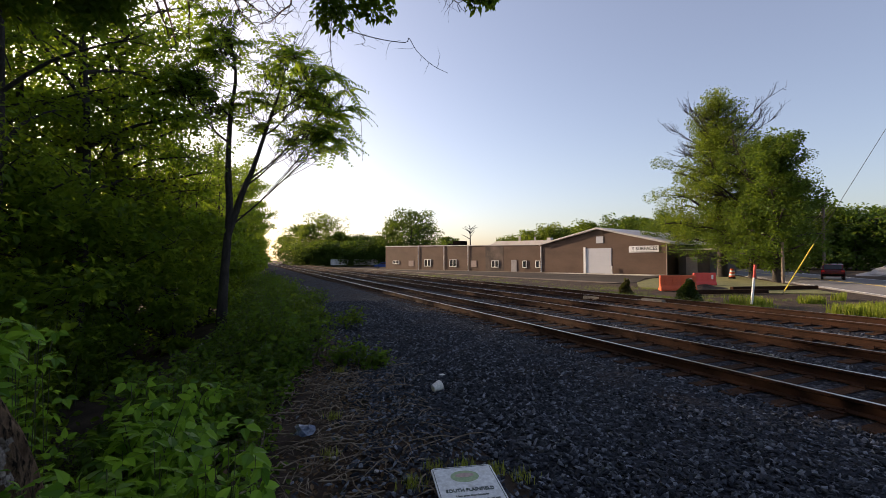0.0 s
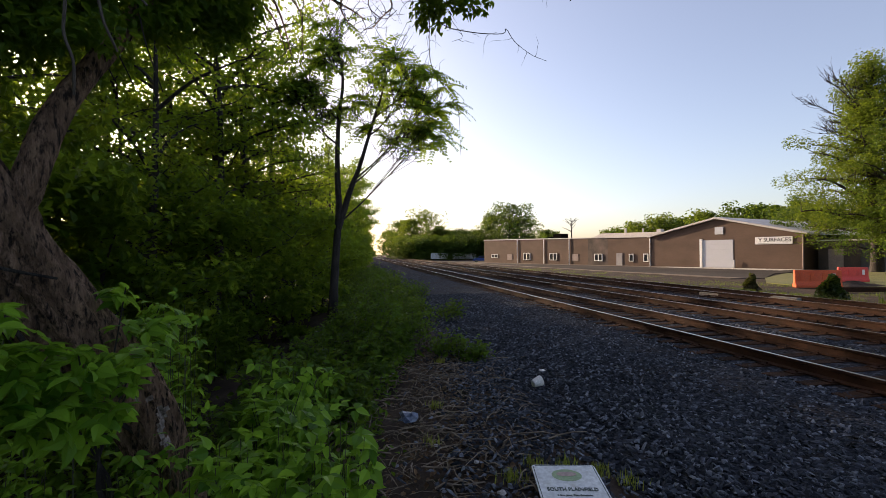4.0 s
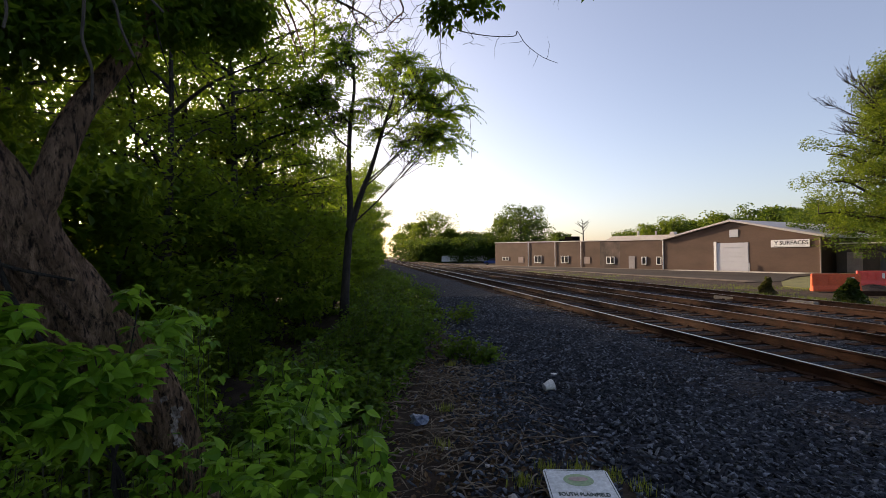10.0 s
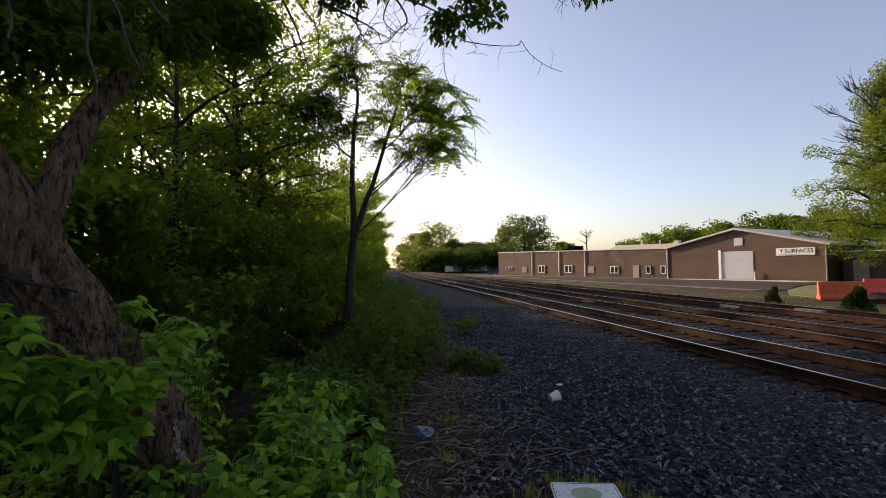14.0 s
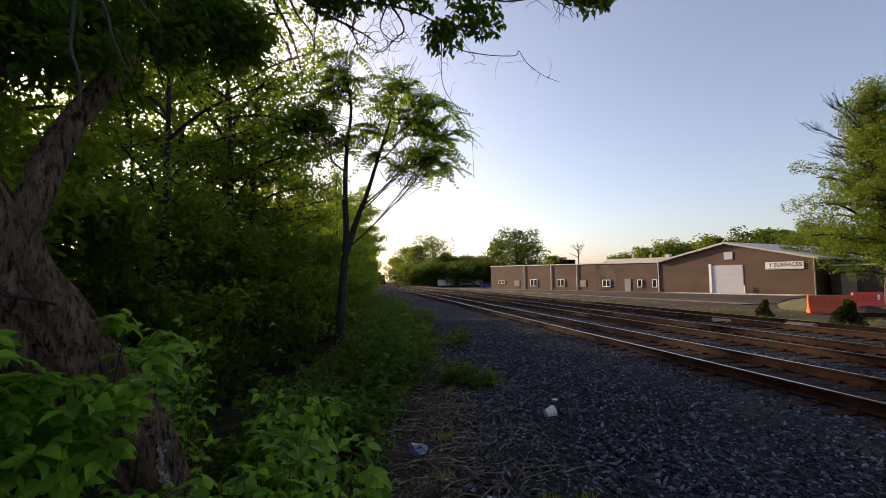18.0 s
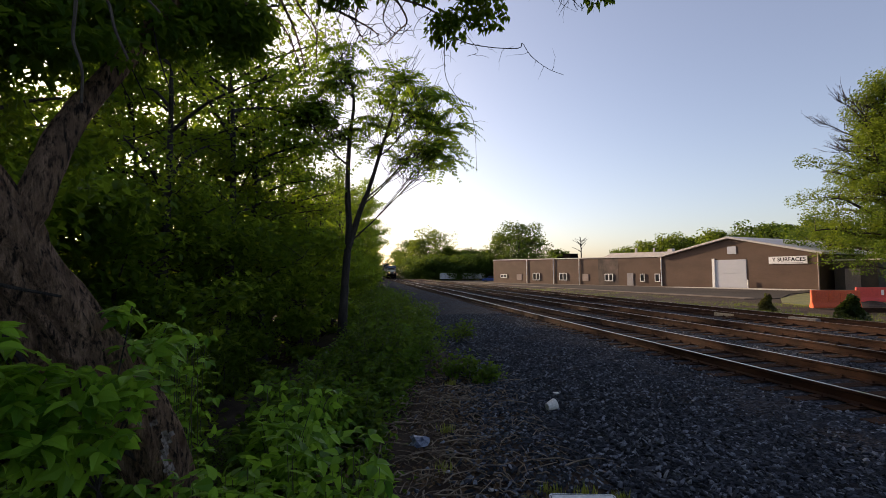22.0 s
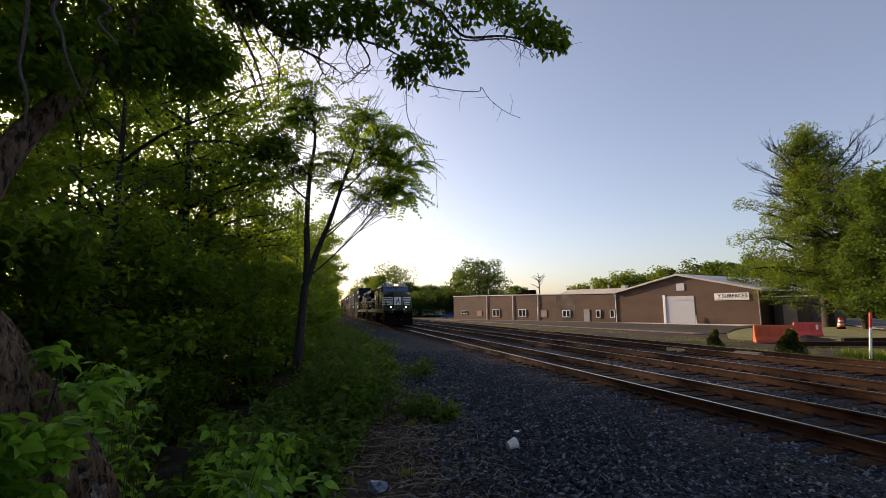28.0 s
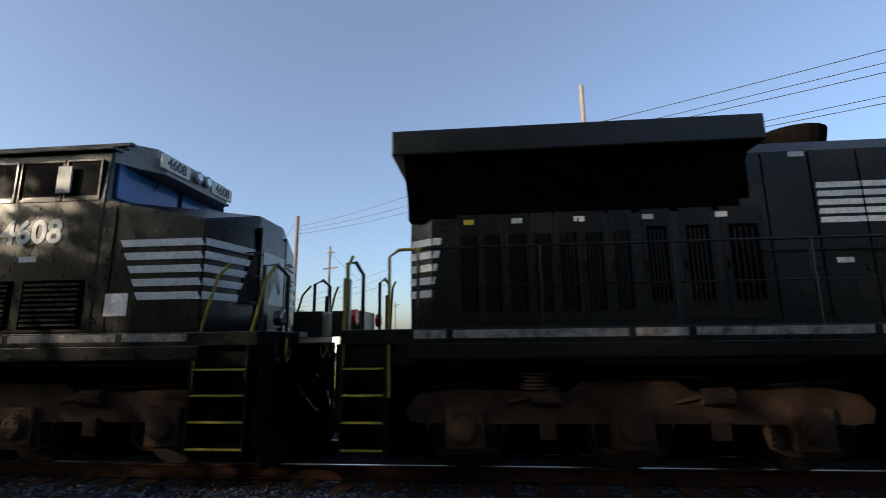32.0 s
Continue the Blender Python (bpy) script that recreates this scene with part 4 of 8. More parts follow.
fr2 = random.Random(9)
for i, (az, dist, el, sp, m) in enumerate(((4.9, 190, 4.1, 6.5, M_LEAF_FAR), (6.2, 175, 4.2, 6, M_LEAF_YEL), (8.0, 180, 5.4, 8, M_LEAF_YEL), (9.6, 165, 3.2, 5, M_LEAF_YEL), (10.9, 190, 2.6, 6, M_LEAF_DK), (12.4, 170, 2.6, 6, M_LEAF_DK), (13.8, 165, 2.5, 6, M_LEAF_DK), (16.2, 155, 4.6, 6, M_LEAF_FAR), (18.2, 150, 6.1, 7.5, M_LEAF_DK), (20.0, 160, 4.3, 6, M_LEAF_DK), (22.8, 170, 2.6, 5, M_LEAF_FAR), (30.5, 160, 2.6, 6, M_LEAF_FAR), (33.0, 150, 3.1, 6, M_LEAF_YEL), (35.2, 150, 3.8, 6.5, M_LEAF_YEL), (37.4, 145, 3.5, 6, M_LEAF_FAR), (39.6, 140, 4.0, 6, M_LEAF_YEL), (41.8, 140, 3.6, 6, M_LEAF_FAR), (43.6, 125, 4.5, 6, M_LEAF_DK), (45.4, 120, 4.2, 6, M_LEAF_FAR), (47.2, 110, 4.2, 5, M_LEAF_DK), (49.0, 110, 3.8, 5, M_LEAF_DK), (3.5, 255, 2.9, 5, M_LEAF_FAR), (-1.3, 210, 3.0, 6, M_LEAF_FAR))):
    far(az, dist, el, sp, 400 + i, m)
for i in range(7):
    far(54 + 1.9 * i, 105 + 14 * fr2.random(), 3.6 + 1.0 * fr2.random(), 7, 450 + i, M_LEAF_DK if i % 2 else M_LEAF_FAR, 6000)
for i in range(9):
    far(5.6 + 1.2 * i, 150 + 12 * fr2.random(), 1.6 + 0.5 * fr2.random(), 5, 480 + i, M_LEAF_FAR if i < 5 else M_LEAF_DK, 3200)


def build_bare_tree(x, y, h, seed):
    rr = random.Random(seed)
    th = empty("bare_tree", Matrix.Translation((x, y, -0.45)), label="thin leafless tree beyond the warehouse roof", category="tree")
    mesh_ob("trunk", *tube([(0, 0, 0), (0.1, 0, h * 0.5), (0, 0, h)], [0.35, 0.2, 0.05], 6), M_BARK, th)
    ls = []
    for i in range(16):
        z = h * rr.uniform(0.55, 0.95)
        e = Vector((rr.uniform(-1, 1) * 2.5, rr.uniform(-1, 1), z + rr.uniform(0.5, 2)))
        ls.append(tube([(0, 0, z), Vector((0, 0, z)).lerp(e, 0.5), e], [0.08, 0.06, 0.03], 4))
    mesh_ob("bough", *merge(ls), M_BARK, th)["kind"] = "stuff"


build_bare_tree(58, 122, 12, 3)
build_bare_tree(41, 190, 11, 4)


# ---- shrubs and grass across the tracks ----
def build_conifer(x, y, z, h, r, seed, label, material):
    rng = np.random.default_rng(seed)
    th = empty("yard_bush", Matrix.Translation((x, y, z)), label=label, category="bush", group="yard bushes")
    bm = bmesh.new()
    rod(bm, (0, 0, -0.1), (0, 0, h * 0.8), 0.04, 0.01, 6)
    part("stem", bm, M_BARK, th)
    t = rng.random(2600) ** 0.8
    a = rng.uniform(0, 6.28, 2600)
    rad = r * (1 - t * 0.85) * np.sqrt(rng.uniform(0.15, 1.15, 2600))
    pos = np.stack([rad * np.cos(a), rad * np.sin(a), h * t + 0.03], 1)
    leaves_ob("foliage", pos, 0.13, material, "oval", th, seed, -0.2)


build_conifer(19.7, 16.7, -0.28, 0.98, 0.62, 1, "dark green bushy conifer beside the siding", leaf_mat("conifer needle", (0.008, 0.022, 0.007), (0.022, 0.045, 0.013), amount=0.15))
build_conifer(20.7, 21.9, -0.36, 0.85, 0.42, 2, "small dark brownish shrub beside the yard", M_BROWNLEAF := leaf_mat("brownish leaf", (0.05, 0.04, 0.025), (0.09, 0.06, 0.035), amount=0.2))


def grass_patch(name, zone, n, size, seed, label, material=None, gap=-0.12):
    rr = random.Random(seed)
    pts = []
    while len(pts) < n:
        a, b = rr.random(), rr.random()
        x = zone[0] + (zone[1] - zone[0]) * a
        y = zone[2] + (zone[3] - zone[2]) * b
        if noise.noise((x * 0.35, y * 0.35, seed)) > gap:
            pts.append((x, y, ground_z(x, y)))
    tagged(leaves_ob(name, np.array(pts), size, material or M_GRASS, "blade", None, seed, upright=True), label, "grass", kind="stuff")


M_TALLGRASS = leaf_mat("tall yellow grass", (0.1, 0.13, 0.02), (0.24, 0.26, 0.05), amount=0.45)
grass_patch("tall_grass", (20.5, 31, 8.5, 15.5), 6500, 0.38, 5, "tall yellow-green grass beside the siding", M_TALLGRASS, 0.12)
grass_patch("verge_grass", (18.6, 28, 13, 29), 3500, 0.13, 6, "short rough grass along the siding", None, 0.05)
grass_patch("verge_grass", (18.4, 27, 28, 62), 2200, 0.14, 7, "sparse rough grass between the siding and the yard", None, 0.08)
grass_patch("verge_grass", (19, 30, -8, 9), 4000, 0.25, 8, "rough grass by the road", M_TALLGRASS)




# ---- near tree that leans over the ditch ----
def limb(pts, r0, r1, seg=8, steps=4, rough=0.06, rng=None):
    path = smooth_path(pts, steps)
    n = len(path) - 1
    return tube(path, [r0 + (r1 - r0) * (i / n) for i in range(n + 1)], seg, rough, rng)


def twigs_from(path, n, length, r, rng, hang=0.3, curl=0.5):
    """Thin bare shoots that spring from a branch."""
    out, tips = [], []
    for _ in range(n):
        i = rng.randrange(len(path))
        p = Vector(path[i])
        d = Vector((rng.uniform(-1, 1), rng.uniform(-1, 1), rng.uniform(-1, 1) - hang)).normalized()
        pts = [p]
        ln = length * rng.uniform(0.4, 1.1)
        for k in range(5):
            d = (d + Vector((rng.uniform(-1, 1), rng.uniform(-1, 1), rng.uniform(-1, 0.7))) * curl * 0.6).normalized()
            pts.append(pts[-1] + d * ln / 5)
        out.append(tube(pts, [r, r * 0.85, r * 0.7, r * 0.55, r * 0.4, r * 0.2], 4))
        tips.append(pts)
    return out, tips


NEAR = 0.42
CLOSE = Matrix.Translation(EYE) @ Matrix.Scale(NEAR, 4) @ Matrix.Translation(-Vector(EYE))


def close_ground(x, y):
    """Ground height under a point of the drawn plan of the near bank, which CLOSE brings to true size."""
    q = CLOSE @ Vector((x, y, 0))
    return EYE[2] + (ground_z(q.x, q.y) - EYE[2]) / NEAR


def build_near_tree():
    rr = random.Random(5)
    rng = np.random.default_rng(5)
    base = Vector((-1.88, 4.96, -0.85))
    th = empty("leaning_tree", Matrix.Translation(base), label="old leaning tree with rough bark and climbing vines", category="tree")

    def rel(lists):
        vs, fs = merge(lists)
        return [v - base for v in vs], fs

    trunk = [(-1.9, 5.1, close_ground(-1.9, 5.1) - 0.3), (-1.86, 5.05, -2.2), (-1.84, 5.0, -0.9), (-1.86, 4.88, -0.1), (-2.05, 4.68, 0.6), (-2.42, 4.27, 1.38), (-2.65, 3.92, 2.0), (-2.72, 3.78, 2.42), (-2.8, 3.68, 2.75), (-2.95, 3.64, 3.4), (-3.14, 3.72, 4.3), (-3.3, 3.9, 5.6), (-3.2, 4.1, 7.2), (-3.0, 4.2, 9.5), (-3.1, 4.0, 12.5)]
    path = smooth_path(trunk, 18)
    rad = []
    for i, p in enumerate(path):
        z = p.z
        r = 0.25 if z < 0 else 0.25 + 0.07 * min(1, z / 1.5) if z < 2.2 else max(0.11, 0.32 - 0.1 * (z - 2.2) - 0.08 * min(1, (z - 2.2) / 0.4))
        rad.append(r * (1.25 if z < -0.5 else 1))
    seg = 80
    vs, fs = tube(path, rad, seg)
    # deep furrows and plates that wander up the bark
    for i, p in enumerate(path):
        for k in range(seg):
            a = 2 * math.pi * k / seg
            d = vs[i * seg + k] - p
            c, q = math.cos(a), math.sin(a)
            w = noise.noise((c * 3.2, q * 3.2, p.z * 0.9)) * 0.12 + noise.noise((c * 8, q * 8, p.z * 1.6)) * 0.1 - 0.09 * max(0, 0.25 - abs(noise.noise((c * 13, q * 13, p.z * 2.4)))) * 4
            vs[i * seg + k] = p + d * (1 + w)
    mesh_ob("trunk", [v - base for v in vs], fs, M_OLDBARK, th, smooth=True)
    limbs = {
        "right": ([(-2.62, 3.9, 1.95), (-2.46, 3.96, 2.34), (-2.39, 4.05, 2.69), (-2.35, 4.14, 2.96), (-2.25, 4.29, 3.3), (-2.05, 4.56, 3.85), (-1.84, 4.76, 4.4), (-1.48, 5.09, 5.32), (-1.0, 5.3, 6.8)], 0.125, 0.06, 12),
        "left": ([(-2.95, 3.68, 3.3), (-2.79, 3.9, 3.65), (-2.63, 4.14, 4.1), (-2.3, 4.6, 5.2)], 0.09, 0.05, 8),
        "over": ([(-1.75, 4.76, 4.75), (-1.4, 4.96, 5.3), (-1.01, 5.2, 5.18), (-0.54, 5.37, 4.9), (0.0, 5.47, 5.05), (0.5, 5.5, 5.0), (0.86, 5.53, 4.87)], 0.034, 0.008, 6),
        "reach": ([(-1.5, 4.98, 5.45), (-0.8, 5.2, 6.0), (-0.07, 5.4, 6.1), (0.93, 5.52, 5.75), (1.35, 5.55, 5.5), (1.62, 5.57, 5.31), (2.1, 5.48, 5.33), (2.6, 5.36, 5.22), (2.85, 5.28, 5.15)], 0.036, 0.006, 6),
        "crook": ([(-1.4, 5.1, 5.4), (-1.09, 5.23, 5.2), (-0.77, 5.4, 5.01), (-0.45, 5.51, 4.87), (-0.09, 5.6, 4.75), (0.08, 5.64, 4.66)], 0.024, 0.006, 6),
        "hook": ([(-0.04, 5.38, 5.14), (-0.17, 5.52, 4.9), (-0.19, 5.6, 4.73), (-0.1, 5.67, 4.6)], 0.016, 0.006, 5),
        "bend": ([(0.22, 5.42, 5.06), (0.4, 5.54, 4.82), (0.3, 5.61, 4.71), (0.17, 5.68, 4.58)], 0.014, 0.005, 5),
        "sweep": ([(0.82, 5.3, 5.5), (1.21, 5.2, 5.36), (1.42, 5.24, 5.06), (2.01, 5.13, 5.07), (2.29, 5.11, 4.95)], 0.018, 0.005, 5),
        "side": ([(-1.75, 5.2, 4.8), (-1.25, 5.45, 4.77), (-0.99, 5.57, 4.63), (-0.83, 5.76, 4.27)], 0.02, 0.006, 5),
        "drop": ([(-1.3, 5.1, 5.3), (-1.1, 5.18, 5.0), (-0.87, 5.23, 4.55), (-0.78, 5.24, 4.3), (-0.71, 5.25, 4.0)], 0.022, 0.006, 5),
        "drop_two": ([(-0.95, 5.2, 5.15), (-0.8, 5.24, 4.75), (-0.62, 5.27, 4.5), (-0.6, 5.27, 4.12)], 0.016, 0.005, 5),
    }
    paths = {}
    for key, (pts, r0, r1, sides) in limbs.items():
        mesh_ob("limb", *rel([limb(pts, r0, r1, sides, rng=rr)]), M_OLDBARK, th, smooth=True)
        paths[key] = smooth_path(pts, 4)
    # bare vine shoots that hang from the overhanging branches
    tw = []
    for pts, r in (
        ([(0.86, 5.53, 4.87), (1.0, 5.53, 4.62), (1.37, 5.53, 4.55), (1.75, 5.53, 4.56), (1.8, 5.52, 4.62), (1.9, 5.5, 4.46), (2.1, 5.47, 4.3), (2.29, 5.44, 4.22)], 0.008),
        ([(0.86, 5.53, 4.87), (0.84, 5.53, 4.5), (0.86, 5.53, 4.13), (1.02, 5.5, 3.85), (1.17, 5.48, 3.62), (1.2, 5.47, 3.02)], 0.006),
        ([(0.2, 5.48, 5.05), (0.12, 5.47, 4.75), (0.3, 5.47, 4.6), (0.45, 5.48, 4.72)], 0.009),
        ([(1.35, 5.55, 5.5), (1.3, 5.55, 5.1), (1.1, 5.54, 4.75), (1.25, 5.53, 4.5), (1.12, 5.53, 4.42)], 0.006),
    ):
        tw.append(limb(pts, r, r * 0.4, 4))
        t2, _ = twigs_from(smooth_path(pts, 4), 9, 0.35, 0.003, rr, 0.2, 0.9)
        tw += t2
    for key, n in (("over", 40), ("reach", 34), ("drop", 8), ("drop_two", 6), ("crook", 30), ("hook", 14), ("bend", 14), ("sweep", 16), ("side", 12)):
        t2, _ = twigs_from(paths[key][5:], n, 0.5, 0.005, rr, 0.2, 0.8)
        tw += t2
    mesh_ob("vine_shoot", *rel(tw), M_BARK, th, "bare hanging vine shoots")["kind"] = "stuff"
    # foliage of the overhanging boughs
    outer = [(-0.3, 5.39, 5.05, 0.28, 150), (0.1, 5.5, 5.35, 0.34, 180), (-0.05, 5.5, 5.75, 0.42, 240), (0.86, 5.53, 4.83, 0.17, 80), (1.2, 5.56, 5.02, 0.22, 120), (0.57, 5.57, 5.5, 0.36, 180), (0.6, 5.5, 5.12, 0.16, 60), (1.9, 5.52, 5.95, 0.26, 130), (2.09, 5.5, 5.7, 0.22, 110), (2.37, 5.41, 5.5, 0.2, 110), (2.66, 5.36, 5.32, 0.17, 100), (2.82, 5.3, 5.2, 0.1, 50), (-0.56, 5.37, 5.6, 0.42, 260), (-0.5, 5.37, 5.05, 0.16, 60), (1.1, 5.5, 5.9, 0.32, 150), (1.5, 5.5, 6.0, 0.25, 90), (0.2, 5.4, 6.5, 0.6, 300), (1.0, 5.4, 6.6, 0.5, 200)]
    inner = [(-1.1, 5.1, 5.5, 0.45, 300), (-1.7, 4.9, 5.4, 0.5, 360), (-2.6, 4.4, 6.2, 0.8, 420), (-1.5, 5.0, 6.5, 0.7, 350), (-2.29, 4.67, 4.55, 0.36, 300), (-1.88, 4.95, 4.2, 0.26, 130), (-1.74, 5.0, 4.8, 0.36, 280), (-1.34, 5.13, 4.44, 0.34, 260), (-2.4, 4.7, 4.02, 0.34, 240), (-2.3, 4.9, 3.8, 0.2, 60)]
    rear = [(-2.6, 4.36, 4.3, 0.34, 240), (-1.46, 5.09, 4.1, 0.2, 60), (-1.02, 5.3, 5.18, 0.26, 160), (-2.9, 4.2, 3.9, 0.4, 240), (-3.2, 3.9, 4.6, 0.5, 300), (-2.75, 4.5, 4.9, 0.5, 320)]
    inner += [(-2.2, 3.9, 3.52, 0.2, 60), (-2.6, 3.7, 3.56, 0.24, 80), (-1.95, 4.05, 3.62, 0.2, 50), (-2.9, 3.5, 3.7, 0.3, 110)]
    clumps = outer + inner + rear
    hung = [(0.89, 5.62, 4.79), (1.34, 5.45, 4.93), (0.27, 5.43, 5.24), (-0.13, 5.31, 5.25), (-0.5, 5.32, 5.0), (-0.62, 5.17, 5.23), (1.85, 5.12, 5.59), (2.26, 5.11, 5.38), (2.56, 5.11, 5.16), (0.53, 5.26, 5.47), (1.06, 5.34, 5.23), (1.5, 5.21, 5.44)]
    clumps += [(*p, 0.27, 60) for p in hung]
    above = [(-2.71, 3.84, 3.68), (-2.46, 3.94, 3.83), (-2.3, 4.25, 3.89), (-2.04, 4.48, 4.08), (-1.79, 4.72, 4.05), (-1.63, 4.86, 4.35), (-2.65, 3.79, 3.5), (-1.37, 5.29, 4.34), (-2.72, 3.75, 3.84), (-1.46, 5.01, 4.38), (-3.3, 4.6, 4.3), (-3.0, 4.9, 4.8), (-3.6, 4.2, 4.0)]
    clumps += [(*p, 0.32, 140) for p in above]
    gleam = [(-2.84, 3.97, 3.33), (-2.79, 4.07, 3.14), (-2.7, 4.19, 2.95), (-2.37, 4.39, 2.91), (-2.26, 4.31, 3.38), (-2.82, 4.13, 2.88), (-2.62, 4.13, 3.3), (-2.92, 4.1, 2.69), (-2.45, 4.38, 2.76), (-2.83, 3.9, 3.52), (-2.24, 4.41, 3.12), (-2.55, 4.2, 3.5), (-3.0, 3.9, 3.1)]
    clumps += [(p[0] * 1.06, p[1] * 1.06, p[2] * 1.06 - 0.11, 0.24, 32) for p in gleam]
    pos = np.concatenate([clump_points(c[:3], c[3], int(c[4] * (1.35 if c in outer else 2.8)), rng, 0.8) for c in clumps])
    # a narrow gap between the boughs, cut along the sight line to the sun
    ga, gb = np.array((-2.3, 3.84, 3.03)), np.array((-3.2, 5.34, 3.48))
    gt = np.clip((pos - ga) @ (gb - ga) / ((gb - ga) @ (gb - ga)), 0, 1)[:, None]
    pos = pos[np.linalg.norm(pos - (ga + gt * (gb - ga)), axis=1) > 0.16]
    leaves_ob("crown", pos - np.array(base), 0.085, M_LEAF_SHADE, "ovate", th, 7, 0.55)
    # the crown goes on high overhead: unseen leaves added to shade the train
    high = np.concatenate([clump_points((-3.0 + 2.6 * math.sin(k * 2.4), 3.2 + 2.4 * math.cos(k * 2.4), 8.6 + 0.42 * k), 1.7, 420, rng, 0.8) for k in range(15)])
    leaves_ob("upper_crown", high - np.array(base), 0.24, M_LEAF_SHADE, "ovate", th, 17, 0.45)
    # vine leaves that clothe the foot of the trunk
    vine = []
    for p, r, n in (((-2.22, 3.21, 1.42), 0.2, 42), ((-2.08, 3.3, 1.22), 0.22, 52), ((-1.89, 3.52, 1.12), 0.22, 56), ((-1.73, 3.72, 1.07), 0.22, 56), ((-2.14, 3.14, 1.05), 0.24, 54), ((-1.98, 3.36, 0.87), 0.24, 60), ((-1.81, 3.57, 0.79), 0.22, 56), ((-2.2, 3.0, 1.29), 0.22, 44), ((-1.79, 4.24, 1.24), 0.16, 30), ((-1.94, 4.28, 1.53), 0.12, 16), ((-2.26, 3.18, 1.6), 0.14, 16), ((-1.77, 4.68, 1.33), 0.16, 26)):
        vine.append(clump_points(p, r, int(n * 0.6), rng, 0.8))
    leaves_ob("vine", np.concatenate(vine) - np.array(base), 0.185, M_LEAF_NEAR, "tri", th, 9, 0.4, label="broad three-lobed vine leaves on the trunk")
    stems = [limb([(-1.95, 4.55, 0.3), (-2.25, 4.05, 0.9), (-2.5, 3.72, 1.6), (-2.6, 3.6, 2.3), (-2.75, 3.5, 3.0)], 0.022, 0.012, 5), limb([(-3.1, 3.5, 2.05), (-2.75, 3.52, 1.95), (-2.45, 3.66, 1.8), (-2.2, 3.9, 1.7)], 0.02, 0.01, 5), limb([(-2.9, 3.4, 1.2), (-2.55, 3.55, 1.25), (-2.35, 3.75, 1.05)], 0.018, 0.008, 5)]
    for q in ((-2.15, 3.2, 1.5), (-1.85, 3.5, 1.2), (-1.65, 3.9, 1.0), (-2.2, 3.0, 1.0), (-1.75, 3.7, 0.7), (-1.78, 4.6, 1.4), (-1.92, 4.3, 1.6)):
        stems.append(limb([(-2.0, 4.3, -0.4), (-1.98, 4.0, 0.3), q], 0.012, 0.005, 5))
    for k in range(3):
        x = -2.2 + 0.2 * k
        stems.append(limb([(x, 4.3, 5.0), (x + rr.uniform(-0.1, 0.1), 4.35, 4.4), (x + rr.uniform(-0.1, 0.1), 4.4, 3.8), (x + rr.uniform(-0.15, 0.15), 4.5, 3.0 + 0.5 * rr.random())], 0.009, 0.005, 5))
    mesh_ob("vine_stem", *rel(stems), M_BARK, th)
    # pale twisted vines that hang before the fork
    for k in range(6):
        x, y, z, pts = -1.42 - 0.13 * k, 2.95 - 0.07 * k, 4.1, []
        for j in range(9):
            pts.append((x + rr.uniform(-0.07, 0.07) + 0.02 * j, y + rr.uniform(-0.06, 0.06), z - j * (0.1 + 0.035 * (k % 3))))
        mesh_ob("hanging_vine", *rel([limb(pts, 0.014, 0.007, 5)]), M_VINE, th, "pale twisted hanging vine")
    # a bare patch near the foot where the bark has come away
    out = Vector((0.78, -0.63, 0))
    keep = [f for f in fs if len(f) == 4 and all(0.12 < vs[i].z < 0.72 and (vs[i] - path[i // seg]).normalized().dot(out) > 0.955 + 0.16 * noise.noise(vs[i] * 9) + 0.4 * (vs[i].z - 0.42) ** 2 for i in f)]
    used_v = sorted({i for f in keep for i in f})
    back = {i: n for n, i in enumerate(used_v)}
    mesh_ob("bark_scar", [vs[i] + (vs[i] - path[i // seg]).normalized() * 0.005 - base for i in used_v], [tuple(back[i] for i in f) for f in keep], M_SCAR, th, "pale bare wood where bark is gone")
    th.matrix_world = CLOSE @ th.matrix_world
    return th


M_SCAR = mat("bare pale wood", (0.14, 0.11, 0.095), (0.34, 0.29, 0.26), 9, 30, 0.85, bump=0.6, stain=(0.07, 0.05, 0.04), stain_at=(0.5, 0.6))
M_VINE = mat("grey vine bark", (0.05, 0.04, 0.032), (0.1, 0.08, 0.065), 8, 40, 0.9, bump=0.4)
M_LEAF_TWIN = leaf_mat("feathery leaf", (0.03, 0.085, 0.012), (0.1, 0.19, 0.025), amount=0.58, through_mix=0.6)
M_STEM = mat("green stem", (0.035, 0.045, 0.016), (0.07, 0.07, 0.03), 4, 40, 0.7, bump=0.2)
M_DRY = mat("dry stalk", (0.09, 0.065, 0.045), (0.32, 0.25, 0.18), 6, 50, 0.9, bump=0.3, vary=0.2)
build_near_tree()
bm = bmesh.new()
bmesh.ops.create_uvsphere(bm, u_segments=24, v_segments=12, radius=36.0, matrix=Matrix.Translation(sun_dir * 2600))
tagged(part("backdrop_sun", bm, glow_mat("low sun", (1.0, 0.9, 0.72), 150.0)), "low bright sun behind the trees", "sun", kind="structure")


